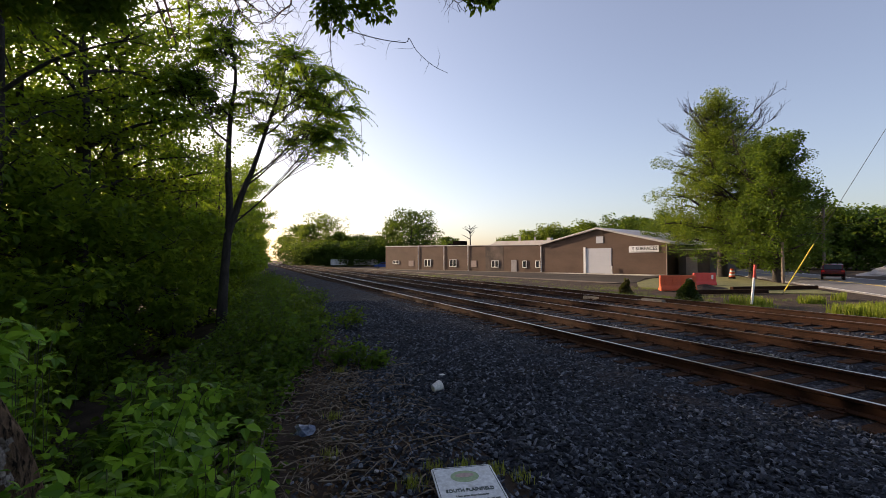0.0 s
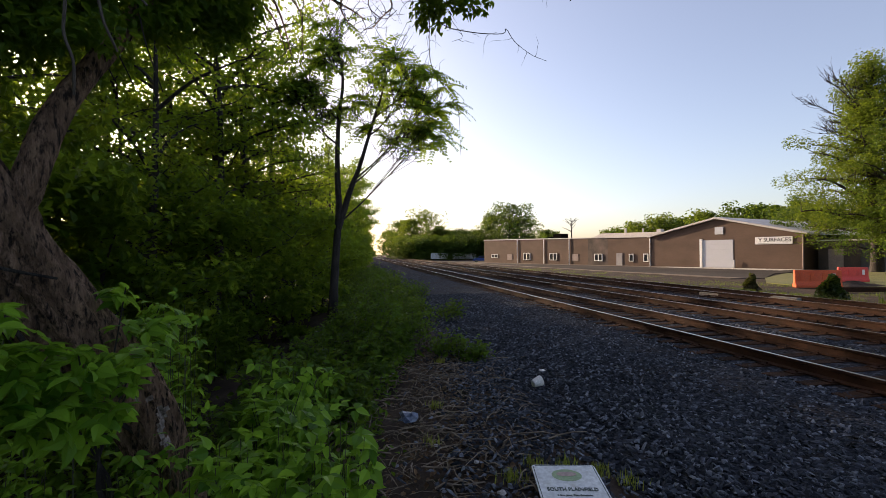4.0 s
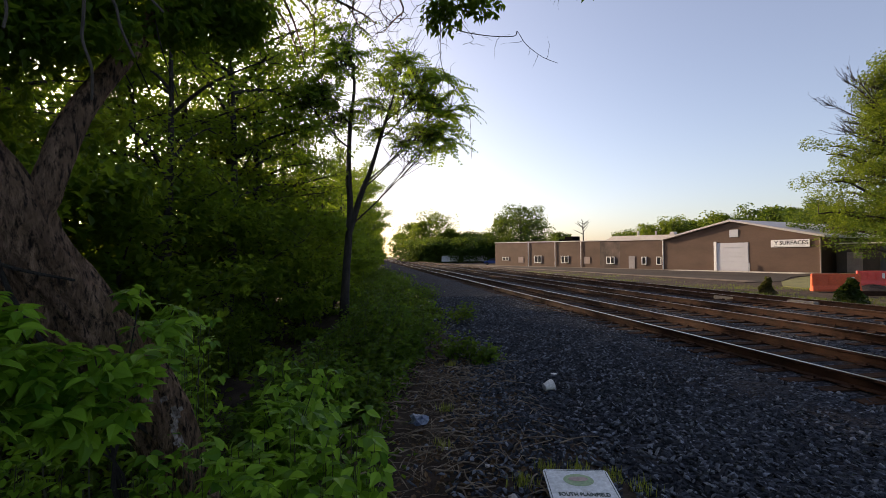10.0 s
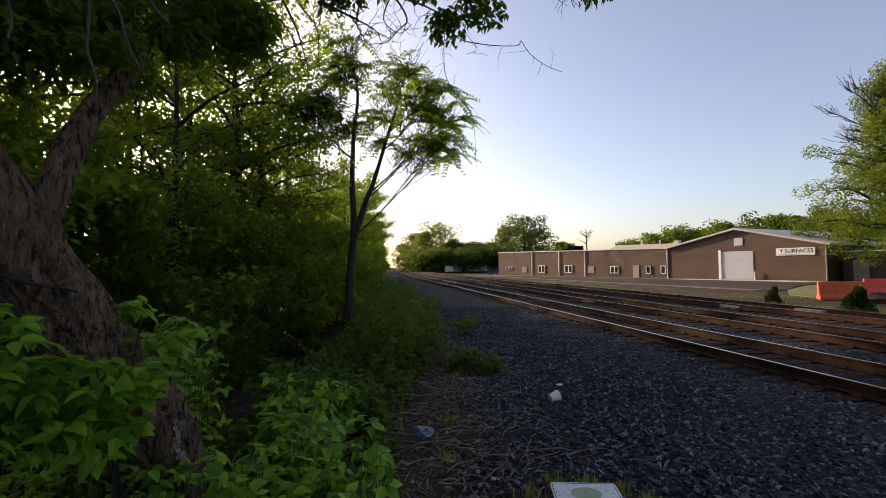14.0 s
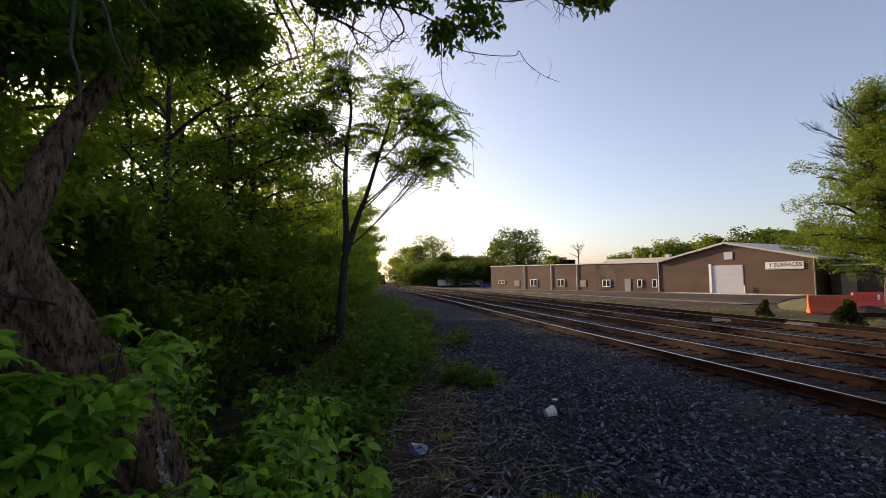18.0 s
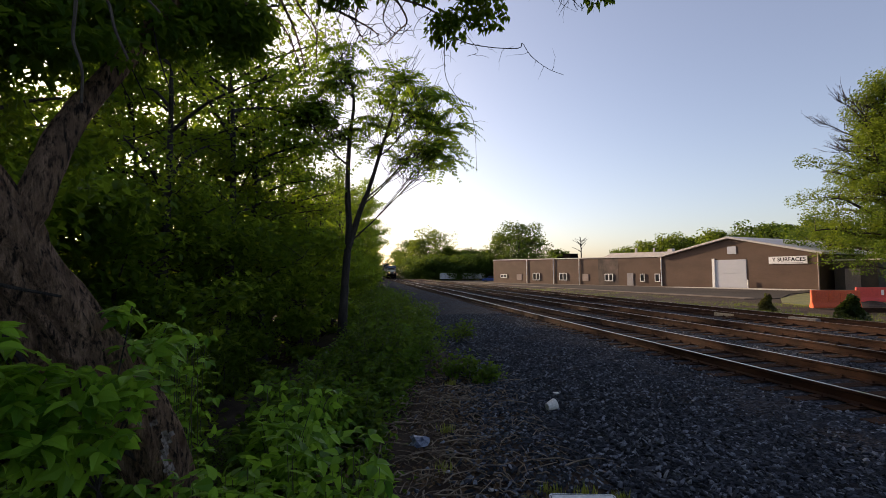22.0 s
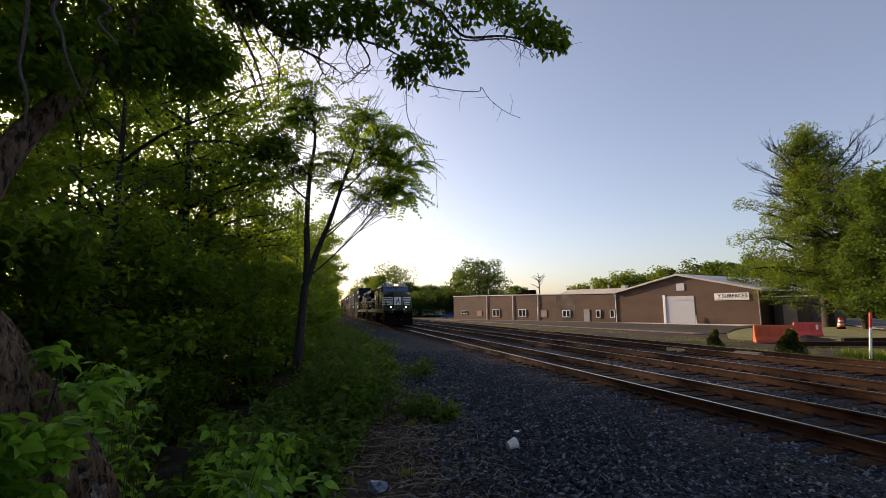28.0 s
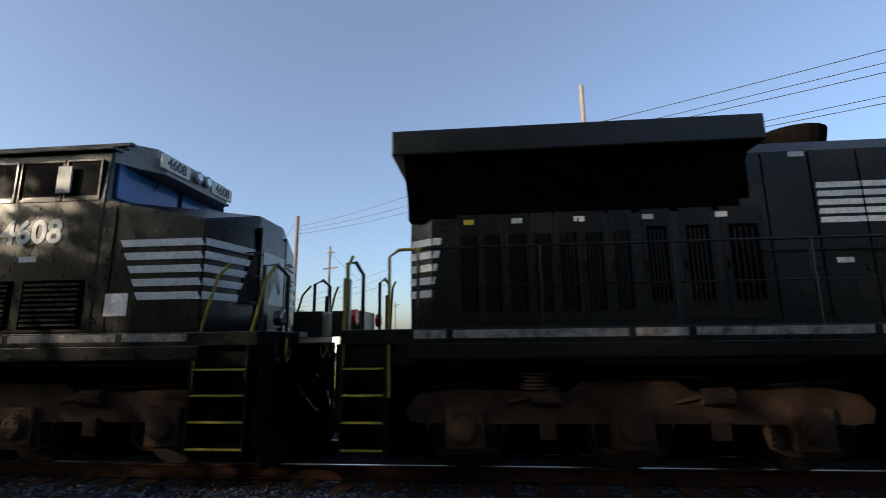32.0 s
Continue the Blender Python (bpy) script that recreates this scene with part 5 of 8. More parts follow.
# ---- slender twin-stemmed tree with feathery leaves ----
def build_twin_tree():
    rr = random.Random(21)
    rng = np.random.default_rng(21)
    base = Vector((-0.89, 15.47, -0.6))
    th = empty("slender_tree", Matrix.Translation(base), label="slender two-stemmed tree with feathery tufts of leaves", category="tree")

    def rel(lists):
        vs, fs = merge(lists)
        return [v - base for v in vs], fs

    one = [(-0.89, 15.47, -0.8), (-0.85, 15.47, 0.4), (-0.78, 15.48, 1.6), (-0.66, 15.49, 3.23), (-0.7, 15.48, 4.6), (-0.64, 15.49, 6.2), (-0.5, 15.5, 7.6), (-0.75, 15.5, 8.9)]
    two = [(-0.68, 15.49, 2.7), (-0.3, 15.45, 3.9), (-0.02, 15.4, 4.6), (0.32, 15.39, 5.7), (0.7, 15.3, 6.9), (1.0, 15.24, 8.1)]
    mesh_ob("trunk", *rel([limb(one, 0.17, 0.025, 9, rng=rr)]), M_BARK, th, smooth=True)
    mesh_ob("stem", *rel([limb(two, 0.11, 0.015, 8, rng=rr)]), M_BARK, th, smooth=True)
    tufts = []
    groups = (((-0.75, 15.4, 8.75), (0.5, 0.6, 0.35), 6), ((-0.55, 15.45, 7.95), (0.75, 0.7, 0.45), 7), ((-1.55, 15.5, 7.4), (0.35, 0.5, 0.4), 5), ((0.1, 15.5, 7.3), (0.5, 0.6, 0.5), 4), ((1.15, 15.3, 8.2), (0.45, 0.6, 0.3), 6), ((1.9, 15.2, 7.75), (0.5, 0.6, 0.4), 8), ((2.3, 15.2, 6.8), (0.4, 0.7, 0.55), 10), ((1.4, 15.3, 6.9), (0.6, 0.6, 0.4), 7), ((2.1, 15.3, 5.75), (0.45, 0.7, 0.3), 9), ((1.3, 15.4, 5.75), (0.4, 0.6, 0.35), 5), ((-1.4, 15.5, 6.3), (0.55, 0.6, 0.5), 7), ((0.15, 15.6, 6.2), (0.45, 0.5, 0.4), 4), ((-2.0, 15.5, 6.9), (0.4, 0.5, 0.4), 5))
    starts = smooth_path(one, 4)[11:] + smooth_path(two, 4)[2:]
    mains = []
    for c, sz, m in groups:
        # a curved main branch reaches each leafy part, and the tufts spring from its outer half
        c = Vector(c)
        foot = min(starts, key=lambda p: abs(c.z - p.z - 0.3 - 0.9 * (p - c).to_2d().length) + 0.4 * (p - c).to_2d().length)
        out = c - foot
        path = smooth_path([foot, foot + out * 0.3 + Vector((0, 0, -0.1)), foot + out * 0.65 + Vector((rr.uniform(-0.1, 0.1), rr.uniform(-0.2, 0.2), -0.12)), c], 5)
        mains.append(tube(path, [0.03 - 0.022 * k / len(path) for k in range(len(path))], 6))
        for _ in range(m):
            tufts.append((path[rr.randrange(5, len(path))], tuple(c[k] + sz[k] * 1.2 * rr.uniform(-1, 1) for k in range(3))))
    br, leaf_v, leaf_f = list(mains), [], []
    for s, q in tufts:
        q = Vector(q)
        mid = s.lerp(q, 0.55) + Vector((rr.uniform(-0.1, 0.1), rr.uniform(-0.15, 0.15), rr.uniform(-0.15, 0.05)))
        br.append(limb([s, mid, q], 0.014, 0.005, 5))
        for k in range(5):
            e = mid + Vector((rr.uniform(-0.8, 0.8), rr.uniform(-0.8, 0.8), rr.uniform(0.1, 1.2)))
            br.append(limb([mid, mid.lerp(e, 0.5) + Vector((0, 0, -0.08)), e], 0.01, 0.004, 4))
        # fine bare shoots between the leafy ends
        for k in range(3):
            p = s.lerp(q, rr.uniform(0.2, 0.7))
            e = p + Vector((rr.uniform(-0.5, 0.5), rr.uniform(-0.5, 0.5), rr.uniform(0.4, 1.1)))
            br.append(limb([p, p.lerp(e, 0.5) + Vector((rr.uniform(-0.06, 0.06), 0, 0.05)), e], 0.007, 0.003, 4))
        # each tuft: fronds that arch outwards, with rows of paired leaflets
        for k in range(6):
            a = rr.uniform(0, 2 * math.pi)
            ln = rr.uniform(0.5, 1.05)
            rise = rr.uniform(-0.25, 0.7)
            out, across = Vector((math.cos(a), math.sin(a), 0)), Vector((-math.sin(a), math.cos(a), 0))
            row = [q + out * ln * t + Vector((0, 0, rise * ln * t - 0.55 * ln * t * t)) for t in [j / 10 for j in range(11)]]
            br.append(tube(row[::2], [0.005, 0.005, 0.004, 0.004, 0.003, 0.002], 3))
            for j in range(1, 11):
                fwd = (row[j] - row[j - 1]).normalized()
                w = 0.17 * (1.1 - 0.55 * abs(j / 10 - 0.4)) * rr.uniform(0.85, 1.15)
                for sd in (-1, 1):
                    tip = (across * sd + fwd * 0.45 + Vector((0, 0, rr.uniform(-0.55, 0.0)))).normalized()
                    wide = tip.cross(across.cross(fwd)).normalized() * w * 0.27
                    o = len(leaf_v)
                    leaf_v += [row[j], row[j] + tip * w * 0.4 + wide, row[j] + tip * w, row[j] + tip * w * 0.4 - wide]
                    leaf_f.append((o, o + 1, o + 2, o + 3))
    mesh_ob("branch", *rel(br), M_BARK, th)["kind"] = "stuff"
    mesh_ob("crown", [p - base for p in leaf_v], leaf_f, M_LEAF_TWIN, th)
    return th


build_twin_tree()


# ---- woods on the ditch side ----
def build_wood_tree(height, spread, n, lsize, crown_from, seed, limbs=13):
    """A woodland tree in its own space, later copied to its places."""
    rng = np.random.default_rng(seed)
    rr = random.Random(seed)
    th = empty("woodland_tree", label="dense leafy green tree in the wood beside the tracks", category="tree", group="woodland trees")
    r = 0.012 * height
    bend = rr.uniform(-0.6, 0.6), rr.uniform(-0.6, 0.6)
    path = [(bend[0] * math.sin(t * 2.6), bend[1] * math.sin(t * 2.1), -0.5 + t * height) for t in [k / 9 for k in range(10)]]
    vs, fs = tube(smooth_path(path, 2), [r * (1.25 - 1.15 * k / 18) for k in range(19)], 8, 0.06, rr)
    mesh_ob("trunk", vs, fs, M_BARK, th, smooth=True)
    lists, spots = [], []
    for i in range(limbs):
        t = crown_from + (0.97 - crown_from) * (i + rr.random()) / limbs
        k = min(8, int(t * 9))
        p0 = Vector(path[k]).lerp(Vector(path[k + 1]), t * 9 - k)
        a = i * 2.4 + rr.uniform(-0.6, 0.6)
        ln = spread * (0.5 + 0.5 * math.sin(math.pi * (0.12 + 0.8 * (t - crown_from) / (1 - crown_from)))) * rr.uniform(0.75, 1.15)
        d = Vector((math.cos(a), math.sin(a), rr.uniform(0.15, 0.75)))
        pts = smooth_path([p0, p0 + d * ln * 0.35 + Vector((0, 0, 0.05 * ln)), p0 + d * ln * 0.7, p0 + d * ln + Vector((0, 0, -0.08 * ln))], 3)
        lists.append(tube(pts, [r * 0.4 * (1 - j / (len(pts) + 1)) for j in range(len(pts))], 5))
        for j in range(11):
            q = pts[2 + rr.randrange(len(pts) - 2)]
            e = q + Vector((rr.uniform(-1, 1), rr.uniform(-1, 1), rr.uniform(-0.35, 0.6))).normalized() * ln * rr.uniform(0.15, 0.42)
            lists.append(tube([q, q.lerp(e, 0.5) + Vector((0, 0, 0.04)), e], [r * 0.1, r * 0.06, r * 0.02], 4))
            spots.append((q, e))
    mesh_ob("bough", *merge(lists), M_BARK, th)["kind"] = "stuff"
    # leaves sit in flat sprays round the twig ends
    pos = []
    per = max(4, n // len(spots))
    for q, e in spots:
        m = int(per * rr.uniform(0.5, 1.5))
        t = rng.uniform(0.25, 1.15, m)[:, None]
        base = np.array(q) * (1 - t) + np.array(e) * t
        pos.append(base + rng.normal(size=(m, 3)) * np.array([0.26, 0.26, 0.14]) * spread / 3)
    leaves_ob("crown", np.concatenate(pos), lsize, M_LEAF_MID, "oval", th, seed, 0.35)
    return th


wood_rng = random.Random(11)
kinds = [build_wood_tree(11, 3.0, 6200, 0.145, 0.16, 31), build_wood_tree(9, 2.7, 6200, 0.14, 0.1, 32), build_wood_tree(12.5, 3.3, 6400, 0.15, 0.22, 33, 15), build_wood_tree(5.0, 2.2, 7200, 0.15, 0.08, 34)]
spots = [(0, -4.4, 10.4), (2, -6.0, 9.4), (0, -3.9, 13.0), (0, -5.6, 13.4), (3, -4.3, 12.0), (2, -4.7, 16.2), (2, -4.4, 20.0), (3, -3.3, 14.8), (0, -6.9, 11.8), (2, -7.9, 8.2), (1, -8.4, 12.5), (0, -10.5, 8.9), (3, -5.4, 7.0), (3, -7.4, 5.8), (1, -6.8, 15.6), (3, -2.5, 18.0), (3, -9.5, 6.5), (3, -11, 9), (3, -8.8, 10.5), (3, -6.2, 8.6), (3, -4.6, 9.4), (3, -10.5, 13), (3, -13, 8)]
for i in range(36):
    y = 21.5 + i * 3.5 + i * i * 0.1
    # the edge of the wood keeps clear of the line along the tracks
    spots.append((wood_rng.choice((0, 1, 2)), min(-3.3 + 0.066 * (y - 20), 0.031 * y - (3.0 if y < 42 else 3.5)) + wood_rng.uniform(-0.9, 0.0), y))
    spots.append((3, min(-1.8 + 0.062 * (y - 20), 0.031 * y - 2.75) + wood_rng.uniform(-0.5, 0.0), y + 1.2))
    if i < 14:
        spots.append((wood_rng.choice((0, 1, 2)), -9.6 + 0.031 * y + wood_rng.uniform(-1.5, 0.3), y + 2))
    if i > 1:
        spots.append((wood_rng.choice((0, 1, 2)), -6.6 + 0.031 * y + wood_rng.uniform(-1.5, 0.3), y + 1))
for i in range(14):
    spots.append((wood_rng.choice((1, 3)), -12 - 1.3 * i + wood_rng.uniform(-1, 1), 12 + 3 * (i % 5) + wood_rng.uniform(-2, 2)))
    spots.append((3, -9 - 1.6 * i + wood_rng.uniform(-1, 1), 15 + 2.5 * (i % 6) + wood_rng.uniform(-2, 2)))
for i in range(26):
    spots.append((3, -5 - 10 * wood_rng.random(), 15 + 20 * wood_rng.random()))
spots += [(2, -10.6, 11.6), (0, -12.6, 15.0), (2, -5.0, 21.6), (0, -4.0, 24.0), (2, -2.9, 19.4), (1, -6.9, 18.2), (2, -8.2, 21.5), (1, -10.2, 19.0), (2, -3.2, 15.6), (0, -4.9, 17.9)]
for i in range(30):
    spots.append((3, -14 - 26 * wood_rng.random(), 16 + 44 * wood_rng.random()))
for i in range(13):
    # unseen trees behind the standpoint, added to cut skylight on train and ballast
    spots.append((wood_rng.choice((0, 1, 2)), -5.5 - 4.5 * wood_rng.random(), 1 - 2.8 * i))
    spots.append((wood_rng.choice((1, 3)), -4.2 - 1.5 * wood_rng.random(), -0.5 - 2.8 * i))
tall = build_wood_tree(13.5, 3.3, 8600, 0.17, 0.1, 38, 17)
tall.matrix_world = Matrix.Translation((-6.3, 16.8, ground_z(-6.3, 16.8)))
# the unseen ones are added to darken what the locomotive side reflects
for x, y, a in ((-8.2, 4.2, 1.4), (-7.2, 1.2, 0.2), (-10.4, 6.0, 2.7), (-9.0, -1.8, 3.9), (-12.2, 3.0, 5.0), (-15.5, 6.5, 2.4), (-2.0, 49.0, 3.1), (-1.7, 54.0, 4.4), (-1.4, 61.0, 0.1), (-1.3, 69.0, 2.6), (-1.2, 78.0, 3.7), (-6.0, 60.0, 2.9)):
    # tall close-leaved trees, unseen behind the standpoint and seen far along the line
    copy_thing(tall, Matrix.Translation((x, y, ground_z(x, y))) @ Matrix.Rotation(a, 4, "Z"))
thin = [build_wood_tree(9.5, 2.4, 4600, 0.105, 0.2, 35), build_wood_tree(8.0, 2.2, 4400, 0.105, 0.15, 36), build_wood_tree(10.5, 2.6, 4800, 0.11, 0.2, 37)]
for th, (x, y, a) in zip(thin, ((-7.0, 9.4, 0.3), (-10.2, 13.2, 1.1), (-9.4, 18.6, 2.0))):
    th.matrix_world = Matrix.Translation((x, y, ground_z(x, y))) @ Matrix.Rotation(a, 4, "Z")
for k, x, y, a in ((1, -8.6, 12.2, 0.7), (0, -7.4, 14.6, 1.9), (2, -12.4, 19.0, 3.1), (1, -6.1, 12.4, 4.0)):
    copy_thing(thin[k], Matrix.Translation((x, y, ground_z(x, y))) @ Matrix.Rotation(a, 4, "Z"))
M_SHINGLE = mat("grey roof shingles", (0.2, 0.21, 0.23), (0.3, 0.31, 0.33), 0.8, 14, 0.8, bump=0.3)


def build_house():
    th = empty("house", pose(-20.5, 40, -1.15, 0, 0, 28), label="low pale house with a grey roof behind the wood", category="house")
    part("wall", boxes((-5.5, 5.5, -3, 3, 0, 3.0)), M_BOARD, th)
    bm = bmesh.new()
    prism(bm, [(-3.6, 2.9), (3.6, 2.9), (0, 4.7)], -6.0, 6.0, axis="x")
    part("roof", bm, M_SHINGLE, th, "grey shingle roof")
    for u in (-3.6, 0.4, 3.4):
        w = part("window", boxes((u - 0.5, u + 0.5, -3.03, -2.98, 1.1, 2.2)), M_GLASS, th)
        part("window_frame", boxes((u - 0.58, u - 0.5, -3.06, -2.98, 1.02, 2.28), (u + 0.5, u + 0.58, -3.06, -2.98, 1.02, 2.28), (u - 0.5, u + 0.5, -3.06, -2.98, 2.2, 2.28), (u - 0.5, u + 0.5, -3.06, -2.98, 1.02, 1.1)), M_WHITE, w)


build_house()
placed = set()
for k, x, y in spots:
    if y > 16 and x < -8.5 and -0.64 < x / y < -0.4:
        continue  # the wood is shallow here, before the house
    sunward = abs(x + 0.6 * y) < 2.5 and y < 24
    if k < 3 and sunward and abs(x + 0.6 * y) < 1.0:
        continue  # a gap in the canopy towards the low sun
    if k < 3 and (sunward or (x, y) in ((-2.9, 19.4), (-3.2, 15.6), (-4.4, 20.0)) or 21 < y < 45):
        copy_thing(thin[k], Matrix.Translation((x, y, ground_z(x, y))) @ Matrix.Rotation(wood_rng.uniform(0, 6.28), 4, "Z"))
        continue  # open, light-crowned trees, thinned so that low sun gets through the wood
    m = Matrix.Translation((x, y, ground_z(x, y))) @ Matrix.Rotation(wood_rng.uniform(0, 6.28), 4, "Z")
    if k not in placed:
        placed.add(k)
        kinds[k].matrix_world = m
    else:
        copy_thing(kinds[k], m)


# ---- shrubs and weeds along the edge of the ballast ----
def plants(name, spots, height, leaf_size, per, shape, material, label, category, seed, spread=0.12, droop=0.3, stem_r=0.006):
    """Upright weeds: a bent stem each, with leaves up its length."""
    rng = np.random.default_rng(seed)
    rr = random.Random(seed)
    stems, pos = [], []
    for x, y, z, s in spots:
        h = height * s * rr.uniform(0.7, 1.2)
        lx, ly = rr.uniform(-0.25, 0.25) * h, rr.uniform(-0.25, 0.25) * h
        stems.append(tube([(x, y, z - 0.05), (x + lx * 0.3, y + ly * 0.3, z + h * 0.5), (x + lx, y + ly, z + h)], [stem_r, stem_r * 0.8, stem_r * 0.4], 3))
        t = rng.uniform(0.15, 1.05, per)[:, None]
        pos.append(np.array([x, y, z]) + np.hstack([lx * t * t, ly * t * t, h * t]) + rng.normal(size=(per, 3)) * np.array([spread, spread, spread * 0.4]) * (1.15 - 0.6 * t))
    ob = leaves_ob(name, np.concatenate(pos), leaf_size, material, shape, None, seed, droop)
    tagged(ob, label, category, kind="stuff")
    st = mesh_ob(name.replace("_leaves", "") + "_stems", *merge(stems), M_STEM, ob)
    st["kind"] = "stuff"
    return ob


def edge_x(y):
    """Right edge of the weeds beside the ballast."""
    return 0.1 + 0.19 * min(max(y - 5.5, 0), 9) + 0.012 * max(0, y - 14.5)


weed_rng = random.Random(8)
weeds = []
while len(weeds) < 1350:
    y = 5.2 + 40 * weed_rng.random() ** 2.0
    e = edge_x(y) + 0.25 * math.sin(y * 1.7)
    x = e - (1.0 + 0.1 * min(y, 20)) * weed_rng.random() ** 1.2
    c = noise.noise((x * 1.1, y * 0.7, 3)) + 0.5 * noise.noise((x * 2.6, y * 1.9, 8))
    if c > -0.08:
        weeds.append((x, y, ground_z(x, y), 0.45 + 0.45 * min(1, e - x) + 1.1 * max(0, c)))
plants("weeds_leaves", weeds, 0.78, 0.1, 26, "oval", M_WEED := leaf_mat("weed leaf", (0.01, 0.038, 0.005), (0.066, 0.15, 0.016), amount=0.42), "rank green weeds along the ballast edge", "weeds", 41, 0.1, 0.1)
low = []
while len(low) < 900:
    y = 2.2 + 6 * weed_rng.random()
    e = edge_x(y) + 0.1 - 0.12 * max(0, 5 - y)
    x = e - 4.2 * weed_rng.random()
    low.append((x, y, ground_z(x, y), weed_rng.uniform(0.5, 1.1)))
plants("undergrowth_leaves", low, 0.42, 0.075, 13, "oval", M_WEED, "low tangled green undergrowth by the ditch", "undergrowth", 42, 0.11, 0.2)


thick = []
while len(thick) < 620:
    y = 5.5 + 12 * weed_rng.random()
    x = -2.0 - 0.1 * y + 1.2 * math.sin(y) * 0.3 - 12 * weed_rng.random() ** 1.3
    if y < 10.5 and x > -5.2 and weed_rng.random() < 0.45:
        continue  # a more open, dark hollow under the boughs
    thick.append((x, y, ground_z(x, y), weed_rng.uniform(0.6, 1.3)))
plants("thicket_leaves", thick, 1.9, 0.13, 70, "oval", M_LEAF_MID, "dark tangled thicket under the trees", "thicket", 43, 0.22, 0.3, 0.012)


def build_shrub(name, spots, label, seed, leaf_size=0.13, per=26, group="", shape="tri", material=None, close=False):
    """A bushy sapling of arching shoots with broad leaves."""
    rng = np.random.default_rng(seed)
    rr = random.Random(seed)
    c = np.mean(np.array(spots), axis=0)
    floor_z = close_ground if close else ground_z
    base = Vector((c[0], c[1], floor_z(c[0], c[1])))
    th = empty(name, (CLOSE if close else Matrix()) @ Matrix.Translation(base), label=label, category="shrub", group=group)
    stems, pos = [], []
    for x, y, z in spots:
        g = Vector((x * 0.6 + c[0] * 0.4, y * 0.6 + c[1] * 0.4, floor_z(x, y) - 0.05))
        tip = Vector((x, y, z))
        mid = g.lerp(tip, 0.5) + Vector((rr.uniform(-0.08, 0.08), rr.uniform(-0.08, 0.08), 0.08))
        stems.append(limb([g - base, mid - base, tip - base], 0.006, 0.003, 4, 3))
        for t in np.linspace(0.55 if close else 0.35, 1.02, per):
            p = g.lerp(mid, t * 2) if t < 0.5 else mid.lerp(tip, t * 2 - 1)
            pos.append(np.array(p - base) + rng.normal(size=3) * np.array([0.09, 0.09, 0.045]))
    mesh_ob("shoot", *merge(stems), M_STEM, th)["kind"] = "stuff"
    leaves_ob("foliage", np.array(pos), leaf_size, material or M_LEAF_NEAR, shape, th, seed, 0.3)
    return th


sr = random.Random(77)
for j, (x0, y0, rx, ry, z0, n) in enumerate(((-0.35, 3.75, 0.38, 0.4, 0.42, 24), (-0.9, 3.85, 0.3, 0.35, 0.36, 20), (-0.75, 3.2, 0.4, 0.3, 0.22, 18), (-0.8, 4.75, 0.35, 0.4, 0.45, 16), (-0.75, 5.5, 0.4, 0.5, 0.5, 18), (-2.9, 3.4, 0.5, 0.4, 0.75, 22), (-2.2, 5.6, 0.38, 0.3, 1.2, 18), (-2.75, 3.9, 0.4, 0.4, 0.3, 26), (-1.75, 4.3, 0.3, 0.3, 0.1, 16))):
    build_shrub("broadleaf_shrub", [(x0 + sr.uniform(-rx, rx), y0 + sr.uniform(-ry, ry), z0 + sr.uniform(-0.25, 0.12)) for _ in range(n)], "bright green shrub with broad soft leaves", 60 + j, 0.175 if j < 4 else 0.15, 14 if j != 3 and j != 4 else 9, "broadleaf shrubs", close=j < 3 or j > 4)
for j, (x0, y0, r, z0) in enumerate(((2.5, 12.9, 0.32, 0.5), (2.1, 17.6, 0.42, 0.8), (1.85, 14.2, 0.3, 0.35), (1.6, 8.6, 0.3, 0.35), (1.2, 9.6, 0.4, 0.6), (1.95, 8.2, 0.2, 0.22), (2.3, 21, 0.4, 0.6), (0.5, 11.5, 0.5, 0.7), (0.9, 15.5, 0.5, 0.9), (0.2, 8.8, 0.45, 0.6), (0.6, 19.5, 0.6, 1.0))):
    build_shrub("edge_bush", [(x0 + sr.uniform(-r, r), y0 + sr.uniform(-r, r), z0 + sr.uniform(-0.3, 0.1)) for _ in range(16)], "small dark green bush on the ballast", 90 + j, 0.085, 22, "edge bushes", "oval", M_WEED)


# ---- litter of stalks, tufts and stones by the path ----
M_TUFT = leaf_mat("yellowish grass blade", (0.14, 0.16, 0.03), (0.3, 0.28, 0.07), amount=0.4)


